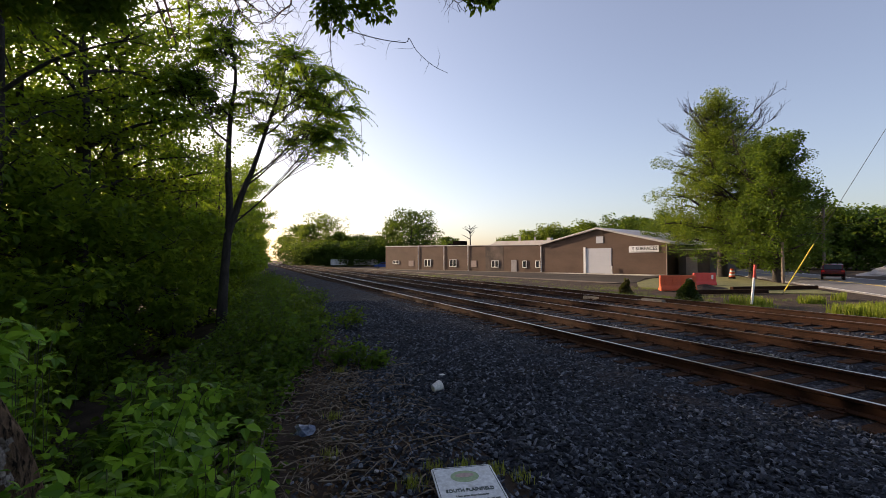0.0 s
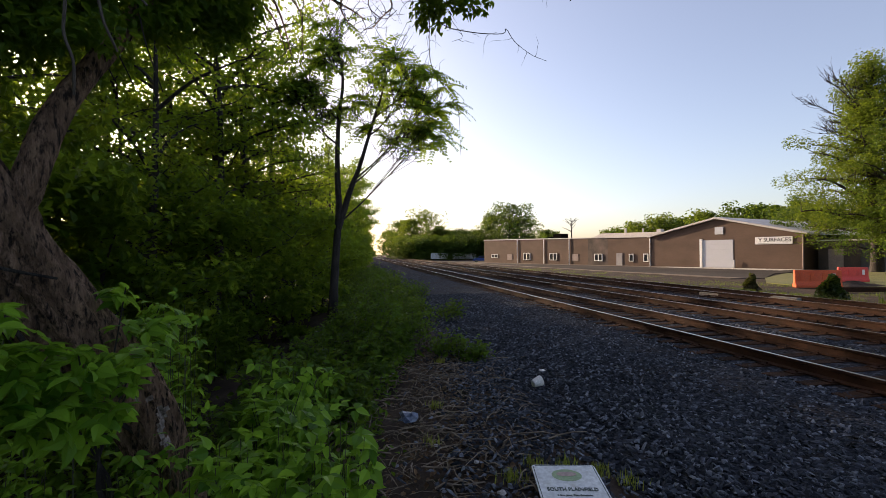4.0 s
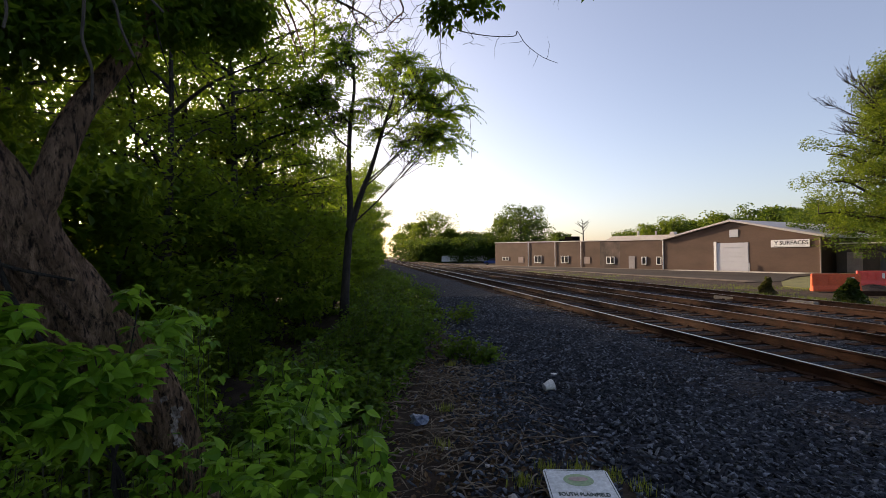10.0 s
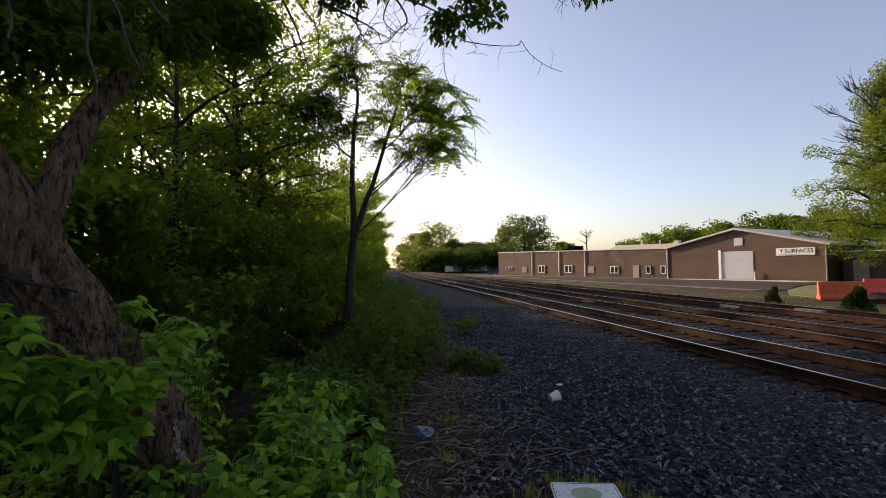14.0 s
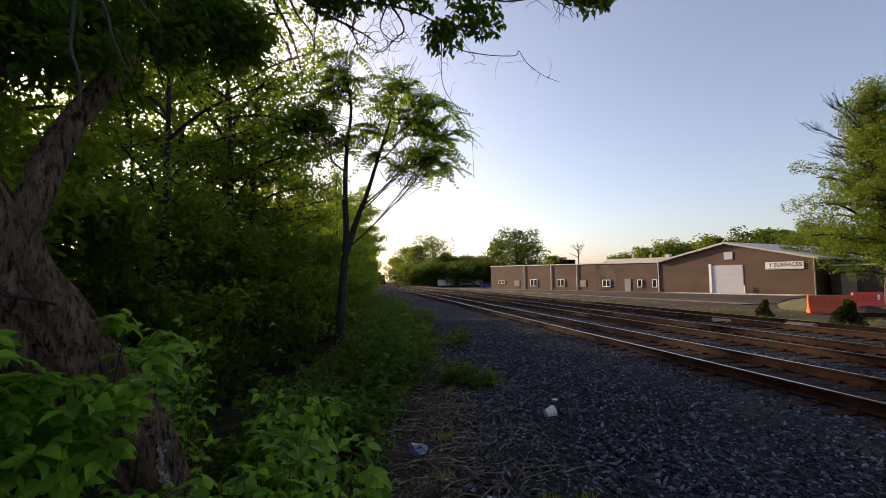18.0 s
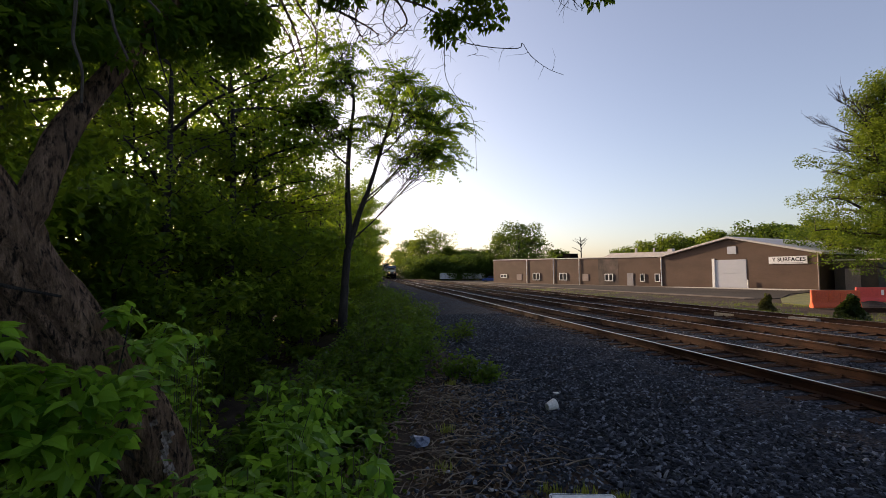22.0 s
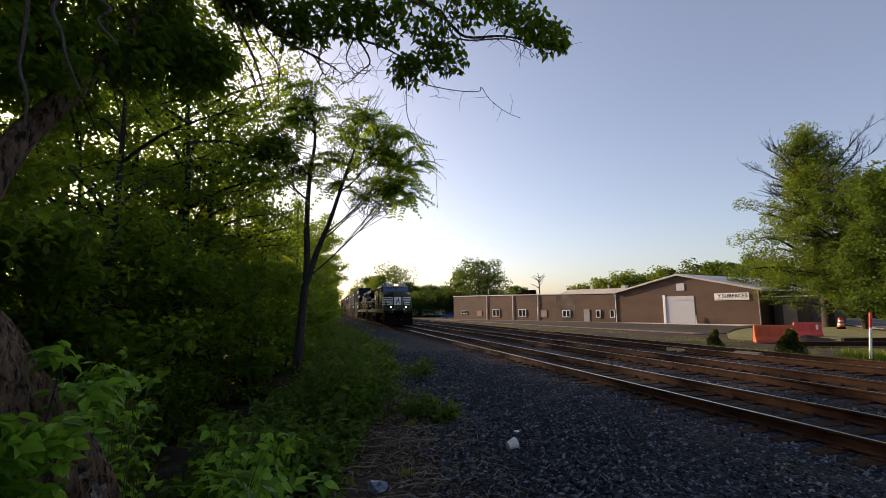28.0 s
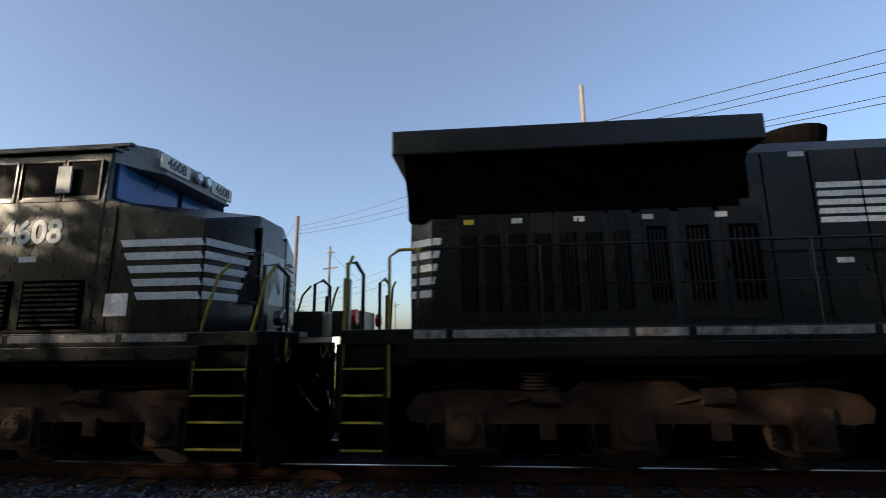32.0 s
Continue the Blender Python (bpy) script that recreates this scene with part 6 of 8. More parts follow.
def build_stalks():
    rr = random.Random(15)
    lists = []
    for i in range(760):
        y = 2.2 + 6.5 * rr.random()
        x = 0.2 + 0.16 * (y - 3) + rr.gauss(0.4, 0.55)
        z = max(ground_z(x, y), -0.08) + 0.012 + 0.03 * rr.random()
        a, ln, w = rr.uniform(0, 6.28), rr.uniform(0.08, 0.5), rr.choice((0.003, 0.004, 0.006, 0.009))
        pts = [(x, y, z)]
        for k in range(3):
            a += rr.uniform(-0.22, 0.22)
            pts.append((pts[-1][0] + math.cos(a) * ln / 3, pts[-1][1] + math.sin(a) * ln / 3, z + rr.uniform(-0.005, 0.05)))
        lists.append(tube(pts, [w, w * 0.9, w * 0.7, w * 0.4], 4))
    tagged(mesh_ob("dry_stalks", *merge(lists), M_DRY), "dry brown stalks strewn on bare earth", "dry stalks", kind="stuff")
    tuft = []
    for x0, y0, n, h in ((1.24, 3.74, 110, 0.13), (1.5, 3.98, 60, 0.11), (1.78, 3.9, 50, 0.1), (2.0, 3.72, 80, 0.1), (1.35, 8.0, 60, 0.2), (1.9, 8.3, 70, 0.18), (0.9, 5.7, 60, 0.16), (0.7, 4.6, 40, 0.12), (2.15, 3.5, 40, 0.1)):
        for _ in range(n):
            tuft.append((x0 + rr.gauss(0, 0.05), y0 + rr.gauss(0, 0.05), -0.04))
    tagged(leaves_ob("grass_tufts", np.array(tuft), 0.085, M_TUFT, "blade", None, 5, upright=True), "small tufts of yellowish grass", "grass", kind="stuff")


build_stalks()


def build_litter():
    """Dead brown leaves and scraps on the bare earth."""
    rng = np.random.default_rng(23)
    n = 2600
    y = 2.2 + 8 * rng.random(n)
    x = 0.25 + 0.17 * (y - 3) + rng.normal(0.3, 0.5, n)
    pos = np.stack([x, y, np.array([max(ground_z(a, b), -0.09) for a, b in zip(x, y)]) + 0.015 + 0.02 * rng.random(n)], 1)
    tagged(leaves_ob("leaf_litter", pos, 0.05, M_LITTER, "oval", None, 24, 0.0), "dead brown leaves on bare earth", "leaf litter", kind="stuff")


M_LITTER = leaf_mat("dead leaf", (0.05, 0.03, 0.018), (0.16, 0.1, 0.06), trans=(0.3, 0.18, 0.08), amount=0.15)
build_litter()


def build_stones():
    """Loose crushed stones on the near ballast."""
    rng = np.random.default_rng(12)
    n = 46000
    y = 1.2 + 20 * rng.random(n) ** 1.7
    x = 1.5 + 4.6 * rng.random(n) + 0.02 * y
    far = rng.random(n) < 0.16
    x[far] = rng.choice([8.95, 12.9], far.sum()) + rng.normal(0, 0.28, far.sum())
    keep = (x > 1.35 + 0.1 * np.sin(y * 2) + np.where(y < 5, 0.55 - 0.1 * y, 0.0)) & ((x > 2.1) | (rng.random(n) < 0.6))
    x, y = x[keep], y[keep]
    y = np.concatenate([y, 2.2 + 7 * rng.random(2600)])
    x = np.concatenate([x, 0.75 + 0.16 * (y[-2600:] - 3) + rng.normal(0.35, 0.35, 2600)])
    n = len(x)
    shape = np.array([(1, 0, -0.1), (0.2, 0.9, 0), (-0.9, 0.3, -0.1), (-0.3, -0.9, 0.05), (0.6, 0.5, 0.6), (-0.5, 0.3, 0.65), (0.1, -0.6, 0.6)])
    tris = [(0, 4, 6), (0, 1, 4), (1, 5, 4), (1, 2, 5), (2, 3, 6), (2, 6, 5), (3, 0, 6), (4, 5, 6)]
    s = rng.uniform(0.014, 0.042, n)
    a = rng.uniform(0, 6.28, n)
    v = shape[None] * (s[:, None, None] * rng.uniform(0.55, 1.35, (n, 7, 3))) * rng.choice([[1.5, 0.62, 0.7], [1.25, 0.8, 0.5], [1.0, 0.75, 0.9]], n)[:, None, :]
    c, d = np.cos(a)[:, None], np.sin(a)[:, None]
    vx, vy = v[:, :, 0] * c - v[:, :, 1] * d, v[:, :, 0] * d + v[:, :, 1] * c
    z = np.where(x > 2.6, -0.03, -0.05)
    tilt = rng.normal(0, 0.5, (n, 1))
    out = np.stack([vx + x[:, None], vy + y[:, None], v[:, :, 2] * 1.1 + vx * tilt + z[:, None] + 0.008], 2).reshape(-1, 3)
    faces = [[t[0] + 7 * i, t[1] + 7 * i, t[2] + 7 * i] for i in range(n) for t in tris]
    tagged(mesh_ob("ballast_stones", out, faces, M_STONE), "loose dark grey crushed stones", "stones", kind="stuff")


build_stones()


# ---- train ----
M_REFLECT = mat("dirty reflective strip", (0.15, 0.145, 0.14), (0.3, 0.29, 0.28), 3, 25, 0.6, bump=0.08, stain=(0.05, 0.042, 0.036), stain_at=(0.45, 0.65))
M_DOORBLK = mat("dusty black door paint", (0.006, 0.0055, 0.005), (0.011, 0.0095, 0.0085), 1.5, 25, 0.35, bump=0.06, dist=0.004, spec=0.3)
M_RAILYEL = mat("faded yellow rail paint", (0.24, 0.2, 0.02), (0.34, 0.29, 0.03), 3, 25, 0.6, bump=0.1, stain=(0.08, 0.07, 0.03), stain_at=(0.55, 0.7))
M_STRIPE = mat("dusty white stripe paint", (0.62, 0.62, 0.61), (0.78, 0.78, 0.77), 2, 25, 0.5, bump=0.08, stain=(0.36, 0.34, 0.32), stain_at=(0.6, 0.85))
M_HEADER = mat("grey-white cab header paint", (0.18, 0.18, 0.18), (0.27, 0.27, 0.265), 2, 25, 0.5, bump=0.08)
M_TRUCK = mat("dusty brown truck casting", (0.027, 0.017, 0.012), (0.085, 0.051, 0.035), 1.6, 30, 0.85, 0.0, 0.5, 0.01, stain=(0.022, 0.016, 0.012), spec=0.08)
M_TANK = mat("dusty dark tank", (0.018, 0.014, 0.011), (0.042, 0.031, 0.023), 1.6, 30, 0.6, bump=0.1, spec=0.25)
M_WHEEL = mat("worn wheel steel", (0.015, 0.012, 0.01), (0.035, 0.028, 0.023), 4, 40, 0.6, 0.3, 0.2, spec=0.2)
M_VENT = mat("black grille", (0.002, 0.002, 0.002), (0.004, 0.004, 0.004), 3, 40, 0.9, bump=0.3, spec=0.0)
M_BLUEGLASS = mat("blue-tinted cab glass", (0.03, 0.09, 0.25), (0.04, 0.12, 0.32), 1, 3, 0.06, bump=0.0, spec=0.3)
M_CABGLASS = mat("dark cab side glass", (0.006, 0.006, 0.007), (0.012, 0.012, 0.013), 1, 3, 0.15, bump=0.0, spec=0.06)
M_NUMBOARD = mat("cream number board", (0.62, 0.6, 0.5), (0.7, 0.68, 0.58), 3, 30, 0.5, bump=0.05)
M_LAMP_ON = glow_mat("lit headlight", (1.0, 0.5, 0.12), 16.0)
M_DITCH_ON = glow_mat("lit ditch light", (1.0, 0.6, 0.22), 4.0)
M_LENS = mat("clear lamp lens", (0.5, 0.5, 0.5), (0.6, 0.6, 0.6), 3, 30, 0.15, 0.6, 0.0)


def side_pose(x, s, z, side):
    """Lettering on the side of a vehicle; side -1 faces -x."""
    return pose(x, s, z, 90, 0, -90 if side < 0 else 90)


def slant_bar(bm, x, s0, s1, z0, z1, lean, t=0.006):
    """A thin painted bar on a side wall whose ends lean."""
    d = lean * (z1 - z0)
    q = [(s0, z0), (s1, z0), (s1 + d, z1), (s0 + d, z1)]
    prism(bm, q, x - t, x + t, axis="x")


def wheelset(parent, s):
    """An axle with two flanged wheels; it rolls about its own x axis."""
    bm = bmesh.new()
    for side in (-1, 1):
        for x0, x1, r in ((0.68, 0.7, 0.56), (0.7, 0.82, 0.53)):
            rod(bm, (side * x0, 0, 0), (side * x1, 0, 0), r, seg=28)
        for x0, x1, r in ((0.815, 0.835, 0.42), (0.82, 0.86, 0.16)):
            rod(bm, (side * x0, 0, 0), (side * x1, 0, 0), r, seg=20)
        for k in range(6):
            a = k * math.pi / 3
            rod(bm, (side * 0.83, 0.3 * math.cos(a), 0.3 * math.sin(a)), (side * 0.845, 0.3 * math.cos(a), 0.3 * math.sin(a)), 0.045, seg=8)
    rod(bm, (-0.8, 0, 0), (0.8, 0, 0), 0.09, seg=12)
    ob = part("wheelset", bm, M_WHEEL, parent, "steel wheels worn bright on the rim")
    ob.matrix_basis = pose(0, s, 0.53)
    return ob


def truck(parent, sc, axles, wheels):
    """Three-axle locomotive truck: cast side frames, journal boxes, springs, brake gear."""
    lo, hi = min(axles), max(axles)
    for side in (-1, 1):
        bm = bmesh.new()
        out = [(lo - 0.75, 0.78), (lo - 0.6, 0.95), (lo - 0.2, 1.02), (sc - 0.75, 0.98), (sc - 0.55, 1.12), (sc + 0.55, 1.12), (sc + 0.75, 0.98), (hi + 0.2, 1.02), (hi + 0.6, 0.95), (hi + 0.75, 0.78), (hi + 0.7, 0.62)]
        low = []
        for a in sorted(axles, reverse=True):
            low += [(a + 0.5, 0.6), (a + 0.42, 0.3), (a + 0.3, 0.24), (a - 0.3, 0.24), (a - 0.42, 0.3), (a - 0.5, 0.6)]
        low += [(lo - 0.7, 0.62)]
        prism(bm, out + low, side * 0.98, side * 1.14, axis="x")
        fr = part("side_frame", bm, M_TRUCK, parent, "dusty cast steel truck side frame")
        for a in axles:
            b2 = bmesh.new()
            box(b2, side * 1.12, side * 1.22, a - 0.24, a + 0.24, 0.3, 0.8, 0.03)
            rod(b2, (side * 1.2, a, 0.55), (side * 1.29, a, 0.55), 0.17, 0.15, 18)
            rod(b2, (side * 1.28, a, 0.55), (side * 1.31, a, 0.55), 0.13, 0.13, 18)
            for k in range(4):
                t = math.pi / 4 + k * math.pi / 2
                rod(b2, (side * 1.3, a + 0.09 * math.cos(t), 0.55 + 0.09 * math.sin(t)), (side * 1.325, a + 0.09 * math.cos(t), 0.55 + 0.09 * math.sin(t)), 0.02, seg=6)
            part("journal_box", b2, M_TRUCK, fr)
            for sg in (-1, 1):
                b3 = bmesh.new()
                for k in range(4):
                    z = 0.34 + 0.07 * k
                    rod(b3, (side * 1.14, a + sg * 0.37, z), (side * 1.14, a + sg * 0.37, z + 0.045), 0.09, seg=10)
                rod(b3, (side * 1.14, a + sg * 0.37, 0.34), (side * 1.14, a + sg * 0.37, 0.6), 0.06, seg=8)
                part("spring", b3, M_DARK, fr)
        for a in ((axles[0] + axles[1]) / 2, (axles[1] + axles[2]) / 2):
            b4 = bmesh.new()
            rod(b4, (side * 1.16, a - 0.16, 0.92), (side * 1.16, a + 0.2, 0.92), 0.12, 0.1, 12)
            rod(b4, (side * 1.16, a + 0.2, 0.92), (side * 1.16, a + 0.5, 0.86), 0.03, seg=6)
            part("brake_cylinder", b4, M_TRUCK, fr)
            part("brake_shoe", boxes((side * 1.15 - 0.05, side * 1.15 + 0.05, a - 0.1, a + 0.1, 0.42, 0.66), bevel=0.02), M_TRUCK, fr)
        b5 = bmesh.new()
        pipe(b5, [(side * 1.2, lo - 0.5, 1.1), (side * 1.2, lo + 0.5, 1.06), (side * 1.2, sc - 0.7, 1.16), (side * 1.2, sc + 0.9, 1.16), (side * 1.2, hi + 0.5, 1.05)], 0.018)
        part("air_pipe", b5, M_DARK, fr)
        b6 = bmesh.new()
        for k in range(5):
            rod(b6, (side * 1.08, sc + 1.15, 1.02 + 0.045 * k), (side * 1.08, sc + 1.15, 1.05 + 0.045 * k), 0.2, seg=14)
        part("rubber_spring", b6, M_TRUCK, fr)
    part("bolster", boxes((-0.95, 0.95, sc - 1.4, sc + 1.4, 0.75, 1.05), bevel=0.04), M_DARK, parent)
    for a in axles:
        wheels.append(wheelset(parent, a))


def build_loco(number, lit, wheels):
    th = empty("locomotive", label="black six-axle diesel locomotive with dusty white stripes, on the near track", category="locomotive", group="locomotives")
    P = lambda name, bm, m, par=None, label="", smooth=False: part(name, bm, m, par or th, label, smooth)
    # frame and walkway
    fr = P("frame", boxes((-1.35, 1.35, 0.45, 21.75, 1.32, 1.6), (-1.5, 1.5, 1.25, 20.85, 1.42, 1.6), bevel=0.01), M_BLACK)
    P("walkway", boxes((-1.5, 1.5, 0.47, 21.73, 1.6, 1.78), bevel=0.012), M_BLACK)
    for side in (-1, 1):
        s = 1.42
        for ln in (0.9, 1.55, 0.45, 2.3, 1.7, 2.2, 1.05, 2.35, 0.75, 1.95, 0.6, 2.1, 0.4):
            if s + ln > 20.85:
                break
            P("reflector_strip", boxes((side * 1.5 - 0.006, side * 1.5 + 0.006, s, s + ln, 1.66, 1.76)), M_REFLECT, None, "white reflective strip on the walkway edge")
            s += ln + 0.09
    # nose
    bm = bmesh.new()
    plan = [(1.5, 2.8), (1.5, 1.27), (0.42, 1.03), (-0.42, 1.03), (-1.5, 1.27), (-1.5, 2.8)]
    topz = [3.62, 3.3, 3.6, 3.6, 3.3, 3.62]
    lo = [bm.verts.new((x, y, 1.78)) for x, y in plan]
    hi = [bm.verts.new((x * 0.99, y + 0.03, z)) for (x, y), z in zip(plan, topz)]
    rid = [bm.verts.new((0.3, 2.8, 3.78)), bm.verts.new((-0.3, 2.8, 3.78))]
    for i in range(6):
        j = (i + 1) % 6
        bm.faces.new((lo[i], hi[i], hi[j], lo[j]) if i != 5 else (lo[5], hi[5], rid[1], rid[0], hi[0], lo[0]))
    bm.faces.new((hi[0], rid[0], hi[2]))
    bm.faces.new((hi[0], hi[2], hi[1]))
    bm.faces.new((rid[0], rid[1], hi[3], hi[2]))
    bm.faces.new((rid[1], hi[5], hi[3]))
    bm.faces.new((hi[5], hi[4], hi[3]))
    bm.faces.new(lo[::-1])
    bmesh.ops.recalc_face_normals(bm, faces=bm.faces)
    bmesh.ops.bevel(bm, geom=[e for e in bm.edges if len(e.link_faces) == 2], offset=0.02, segments=2, affect="EDGES")
    nose = P("nose", bm, M_BLACK)
    zs = [(2.93, 3.03), (2.75, 2.85), (2.57, 2.67), (2.39, 2.49), (2.21, 2.31)]
    for side in (-1, 1):
        # the front slopes back a little from the door to the corner of the nose
        corner, inner = Vector((side * 1.49, 1.268, 0)), Vector((side * 0.48, 1.043, 0))
        nrm = Vector((side * 0.217, -0.976, 0)) * 0.012
        for i, (z0, z1) in enumerate(zs):
            bm = bmesh.new()
            slant_bar(bm, side * 1.503, 1.28, 2.44 - 0.07 * i, z0, z1, 0.55)
            part("stripe", bm, M_STRIPE, nose)
            bm = bmesh.new()
            b = corner.lerp(inner, 0.93 - 0.07 * i)
            q = [corner + nrm, b + nrm, b + nrm * -0.5, corner + nrm * -0.5]
            lv = [bm.verts.new((p.x, p.y, z0)) for p in q]
            hv = [bm.verts.new((p.x, p.y, z1)) for p in q]
            bm.faces.new(lv[::-1]), bm.faces.new(hv)
            for k in range(4):
                bm.faces.new((lv[k], lv[(k + 1) % 4], hv[(k + 1) % 4], hv[k]))
            bmesh.ops.recalc_face_normals(bm, faces=bm.faces)
            part("stripe", bm, M_STRIPE, nose)
        bm = bmesh.new()
        lv = [bm.verts.new((*p.to_2d(), z)) for p, z in ((corner.lerp(inner, 0.6) + nrm * 1.4, 2.21), (inner + nrm * 1.4, 2.21), (inner + nrm * 1.4, 3.03), (corner.lerp(inner, 0.91) + nrm * 1.4, 3.03))]
        bm.faces.new(lv)
        bmesh.ops.solidify(bm, geom=bm.faces[:], thickness=0.012)
        part("white_panel", bm, M_STRIPE, nose)
        part("door_post", boxes((side * 0.44 - 0.035, side * 0.44 + 0.035, 0.995, 1.05, 1.8, 3.4), bevel=0.01), M_BLACK, nose)
        part("nose_seam", boxes((side * 1.503 - 0.006, side * 1.503 + 0.006, 2.6, 2.63, 1.8, 3.5)), M_BLACK, nose)
    part("nose_door", boxes((-0.4, 0.4, 1.005, 1.035, 1.85, 3.35), bevel=0.01), M_BLACK, nose)
    part("white_panel", boxes((-0.38, 0.38, 0.996, 1.01, 2.21, 3.03), bevel=0.004), M_STRIPE, nose, "white panel on the nose door")
    bm = bmesh.new()
    prism(bm, [(-0.2, 2.3), (-0.12, 2.34), (-0.02, 2.58), (0.1, 2.56), (0.2, 2.4), (0.24, 2.44), (0.17, 2.64), (0.12, 2.78), (0.16, 2.94), (0.06, 2.9), (-0.02, 2.74), (-0.2, 2.6), (-0.14, 2.5)], 0.984, 0.998)
    part("emblem", bm, M_BLACK, nose, "plain black emblem shape")
    for z in (2.2, 2.6, 2.95):
        for q in (-1, 1):
            bm = bmesh.new()
            pipe(bm, [(q * 0.52, 1.05, z), (q * 0.52, 0.94, z), (q * 0.74, 0.99, z), (q * 0.74, 1.1, z)], 0.012)
            part("grab_iron", bm, M_BLACK, nose)
    # cab
    bm = bmesh.new()
    sec = [(-1.5, 1.78), (-1.5, 3.62), (-1.45, 4.36), (-1.14, 4.55), (1.14, 4.55), (1.45, 4.36), (1.5, 3.62), (1.5, 1.78)]
    prism(bm, sec, 2.8, 5.0)
    bmesh.ops.bevel(bm, geom=list(bm.edges), offset=0.02, segments=1, affect="EDGES")
    cab = P("cab", bm, M_BLACK)
    part("cab_roof", boxes((-1.2, 1.2, 2.75, 5.02, 4.54, 4.6), (-1.52, -1.12, 2.75, 5.0, 4.36, 4.41), (1.12, 1.52, 2.75, 5.0, 4.36, 4.41), bevel=0.015), M_BLACK, cab)
    bm = bmesh.new()
    prism(bm, [(-1.42, 2.8), (-1.1, 2.62), (-0.85, 2.42), (0.85, 2.42), (1.1, 2.62), (1.42, 2.8)], 4.2, 4.42, axis="z")
    prism(bm, [(-1.2, 2.82), (-0.95, 2.52), (0.95, 2.52), (1.2, 2.82)], 4.42, 4.58, axis="z")
    part("cab_header", bm, M_HEADER, cab, "grey-white header above the windshield")
    for side in (-1, 1):
        part("windshield_pane", boxes((min(side * 0.06, side * 1.36), max(side * 0.06, side * 1.42), 2.755, 2.81, 3.68, 4.19), bevel=0.015), M_BLUEGLASS, cab, "blue-tinted windshield pane")
        for a, b in ((2.92, 3.42), (3.5, 4.12), (4.22, 4.78)):
            wi = bmesh.new()
            x0 = side * 1.475
            box(wi, x0 - 0.02, x0 + 0.02, a, b, 3.66, 4.2, 0.01)
            w = part("side_window", wi, M_CABGLASS, cab)
            wf = boxes((x0 - 0.04, x0 + 0.04, a - 0.03, a, 3.62, 4.22), (x0 - 0.04, x0 + 0.04, b, b + 0.03, 3.62, 4.22), (x0 - 0.04, x0 + 0.04, a, b, 4.2, 4.23), (x0 - 0.04, x0 + 0.04, a, b, 3.62, 3.66))
            part("window_frame", wf, M_CHROME if a > 4 else M_BLACK, w)
        bm = bmesh.new()
        box(bm, side * 1.55 - 0.015, side * 1.55 + 0.015, 3.3, 3.52, 3.72, 4.12, 0.01)
        rod(bm, (side * 1.48, 3.42, 3.9), (side * 1.56, 3.42, 3.9), 0.015)
        part("mirror", bm, M_HEADER, cab)
        text_part("road_number", number, 0.47, side_pose(side * 1.506, 3.85, 3.17, side), M_STRIPE, cab, "white road number on the cab side", bold=0.012)
        part("lettering_bar", boxes((side * 1.503 - 0.005, side * 1.503 + 0.005, 3.72, 3.98, 2.76, 2.84)), M_STRIPE, cab)
        for a in (3.0, 4.06):
            lv = part("louver_panel", boxes((side * 1.505 - 0.01, side * 1.505 + 0.01, a - 0.05, a + 0.85, 1.84, 2.5), bevel=0.005), M_VENT, cab, "louvred vent panel")
            for k in range(9):
                part("louver", boxes((side * 1.52 - 0.02, side * 1.52 + 0.02, a, a + 0.8, 1.88 + 0.068 * k, 1.91 + 0.068 * k)), M_BLACK, lv)
        part("notice_plate", boxes((side * 1.505 - 0.005, side * 1.505 + 0.005, 2.3, 2.62, 2.0, 2.3)), M_STRIPE, cab)
        part("number_board", boxes((min(side * 0.32, side * 0.98), max(side * 0.32, side * 0.98), 2.39, 2.44, 4.27, 4.5), bevel=0.01), M_NUMBOARD, cab, "lit number board")
        text_part("board_number", number, 0.23, pose(side * 0.65, 2.386, 4.385, 90, 0, 0), M_BLACK, cab, bold=0.006)
        bm = bmesh.new()
        rod(bm, (side * 0.13, 2.45, 4.4), (side * 0.13, 2.34, 4.4), 0.1, 0.1, 16)
        hl = part("headlight", bm, M_HEADER, cab)
        bm = bmesh.new()
        rod(bm, (side * 0.13, 2.34, 4.4), (side * 0.13, 2.325, 4.4), 0.075, 0.065, 16)
        part("lens", bm, M_LAMP_ON if lit else M_LENS, hl)
        bm = bmesh.new()
        pipe(bm, [(side * 0.5, 2.75, 4.2), (side * 0.7, 2.7, 3.98)], 0.012)
        part("wiper", bm, M_BLACK, cab)
    # equipment room behind the cab
    bm = bmesh.new()
    prism(bm, [(-1.22, 1.78), (-1.22, 4.4), (-1.05, 4.57), (1.05, 4.57), (1.22, 4.4), (1.22, 1.78)], 5.0, 10.82)
    eq = P("equipment_room", bm, M_BLACK)
    for side in (-1, 1):
        x = side * 1.225
        for a, b, z0, z1 in ((5.45, 6.25, 3.76, 4.36), (6.5, 7.05, 4.1, 4.34), (7.25, 7.8, 3.76, 4.34), (7.92, 8.5, 3.76, 4.34), (9.2, 10.2, 3.94, 4.34)):
            g = part("intake_grille", boxes((x - 0.012, x + 0.012, a, b, z0, z1)), M_VENT, eq, "black air intake grille")
            part("grille_rib", boxes(*[(x - 0.022, x + 0.022, a + (b - a) * k / 6, a + (b - a) * k / 6 + 0.02, z0, z1) for k in range(1, 6)]), M_BLACK, g)
        for s in (6.4, 7.15, 8.7, 9.0, 10.4):
            part("panel_seam", boxes((x - 0.008, x + 0.008, s, s + 0.018, 1.85, 4.26)), M_VENT, eq)
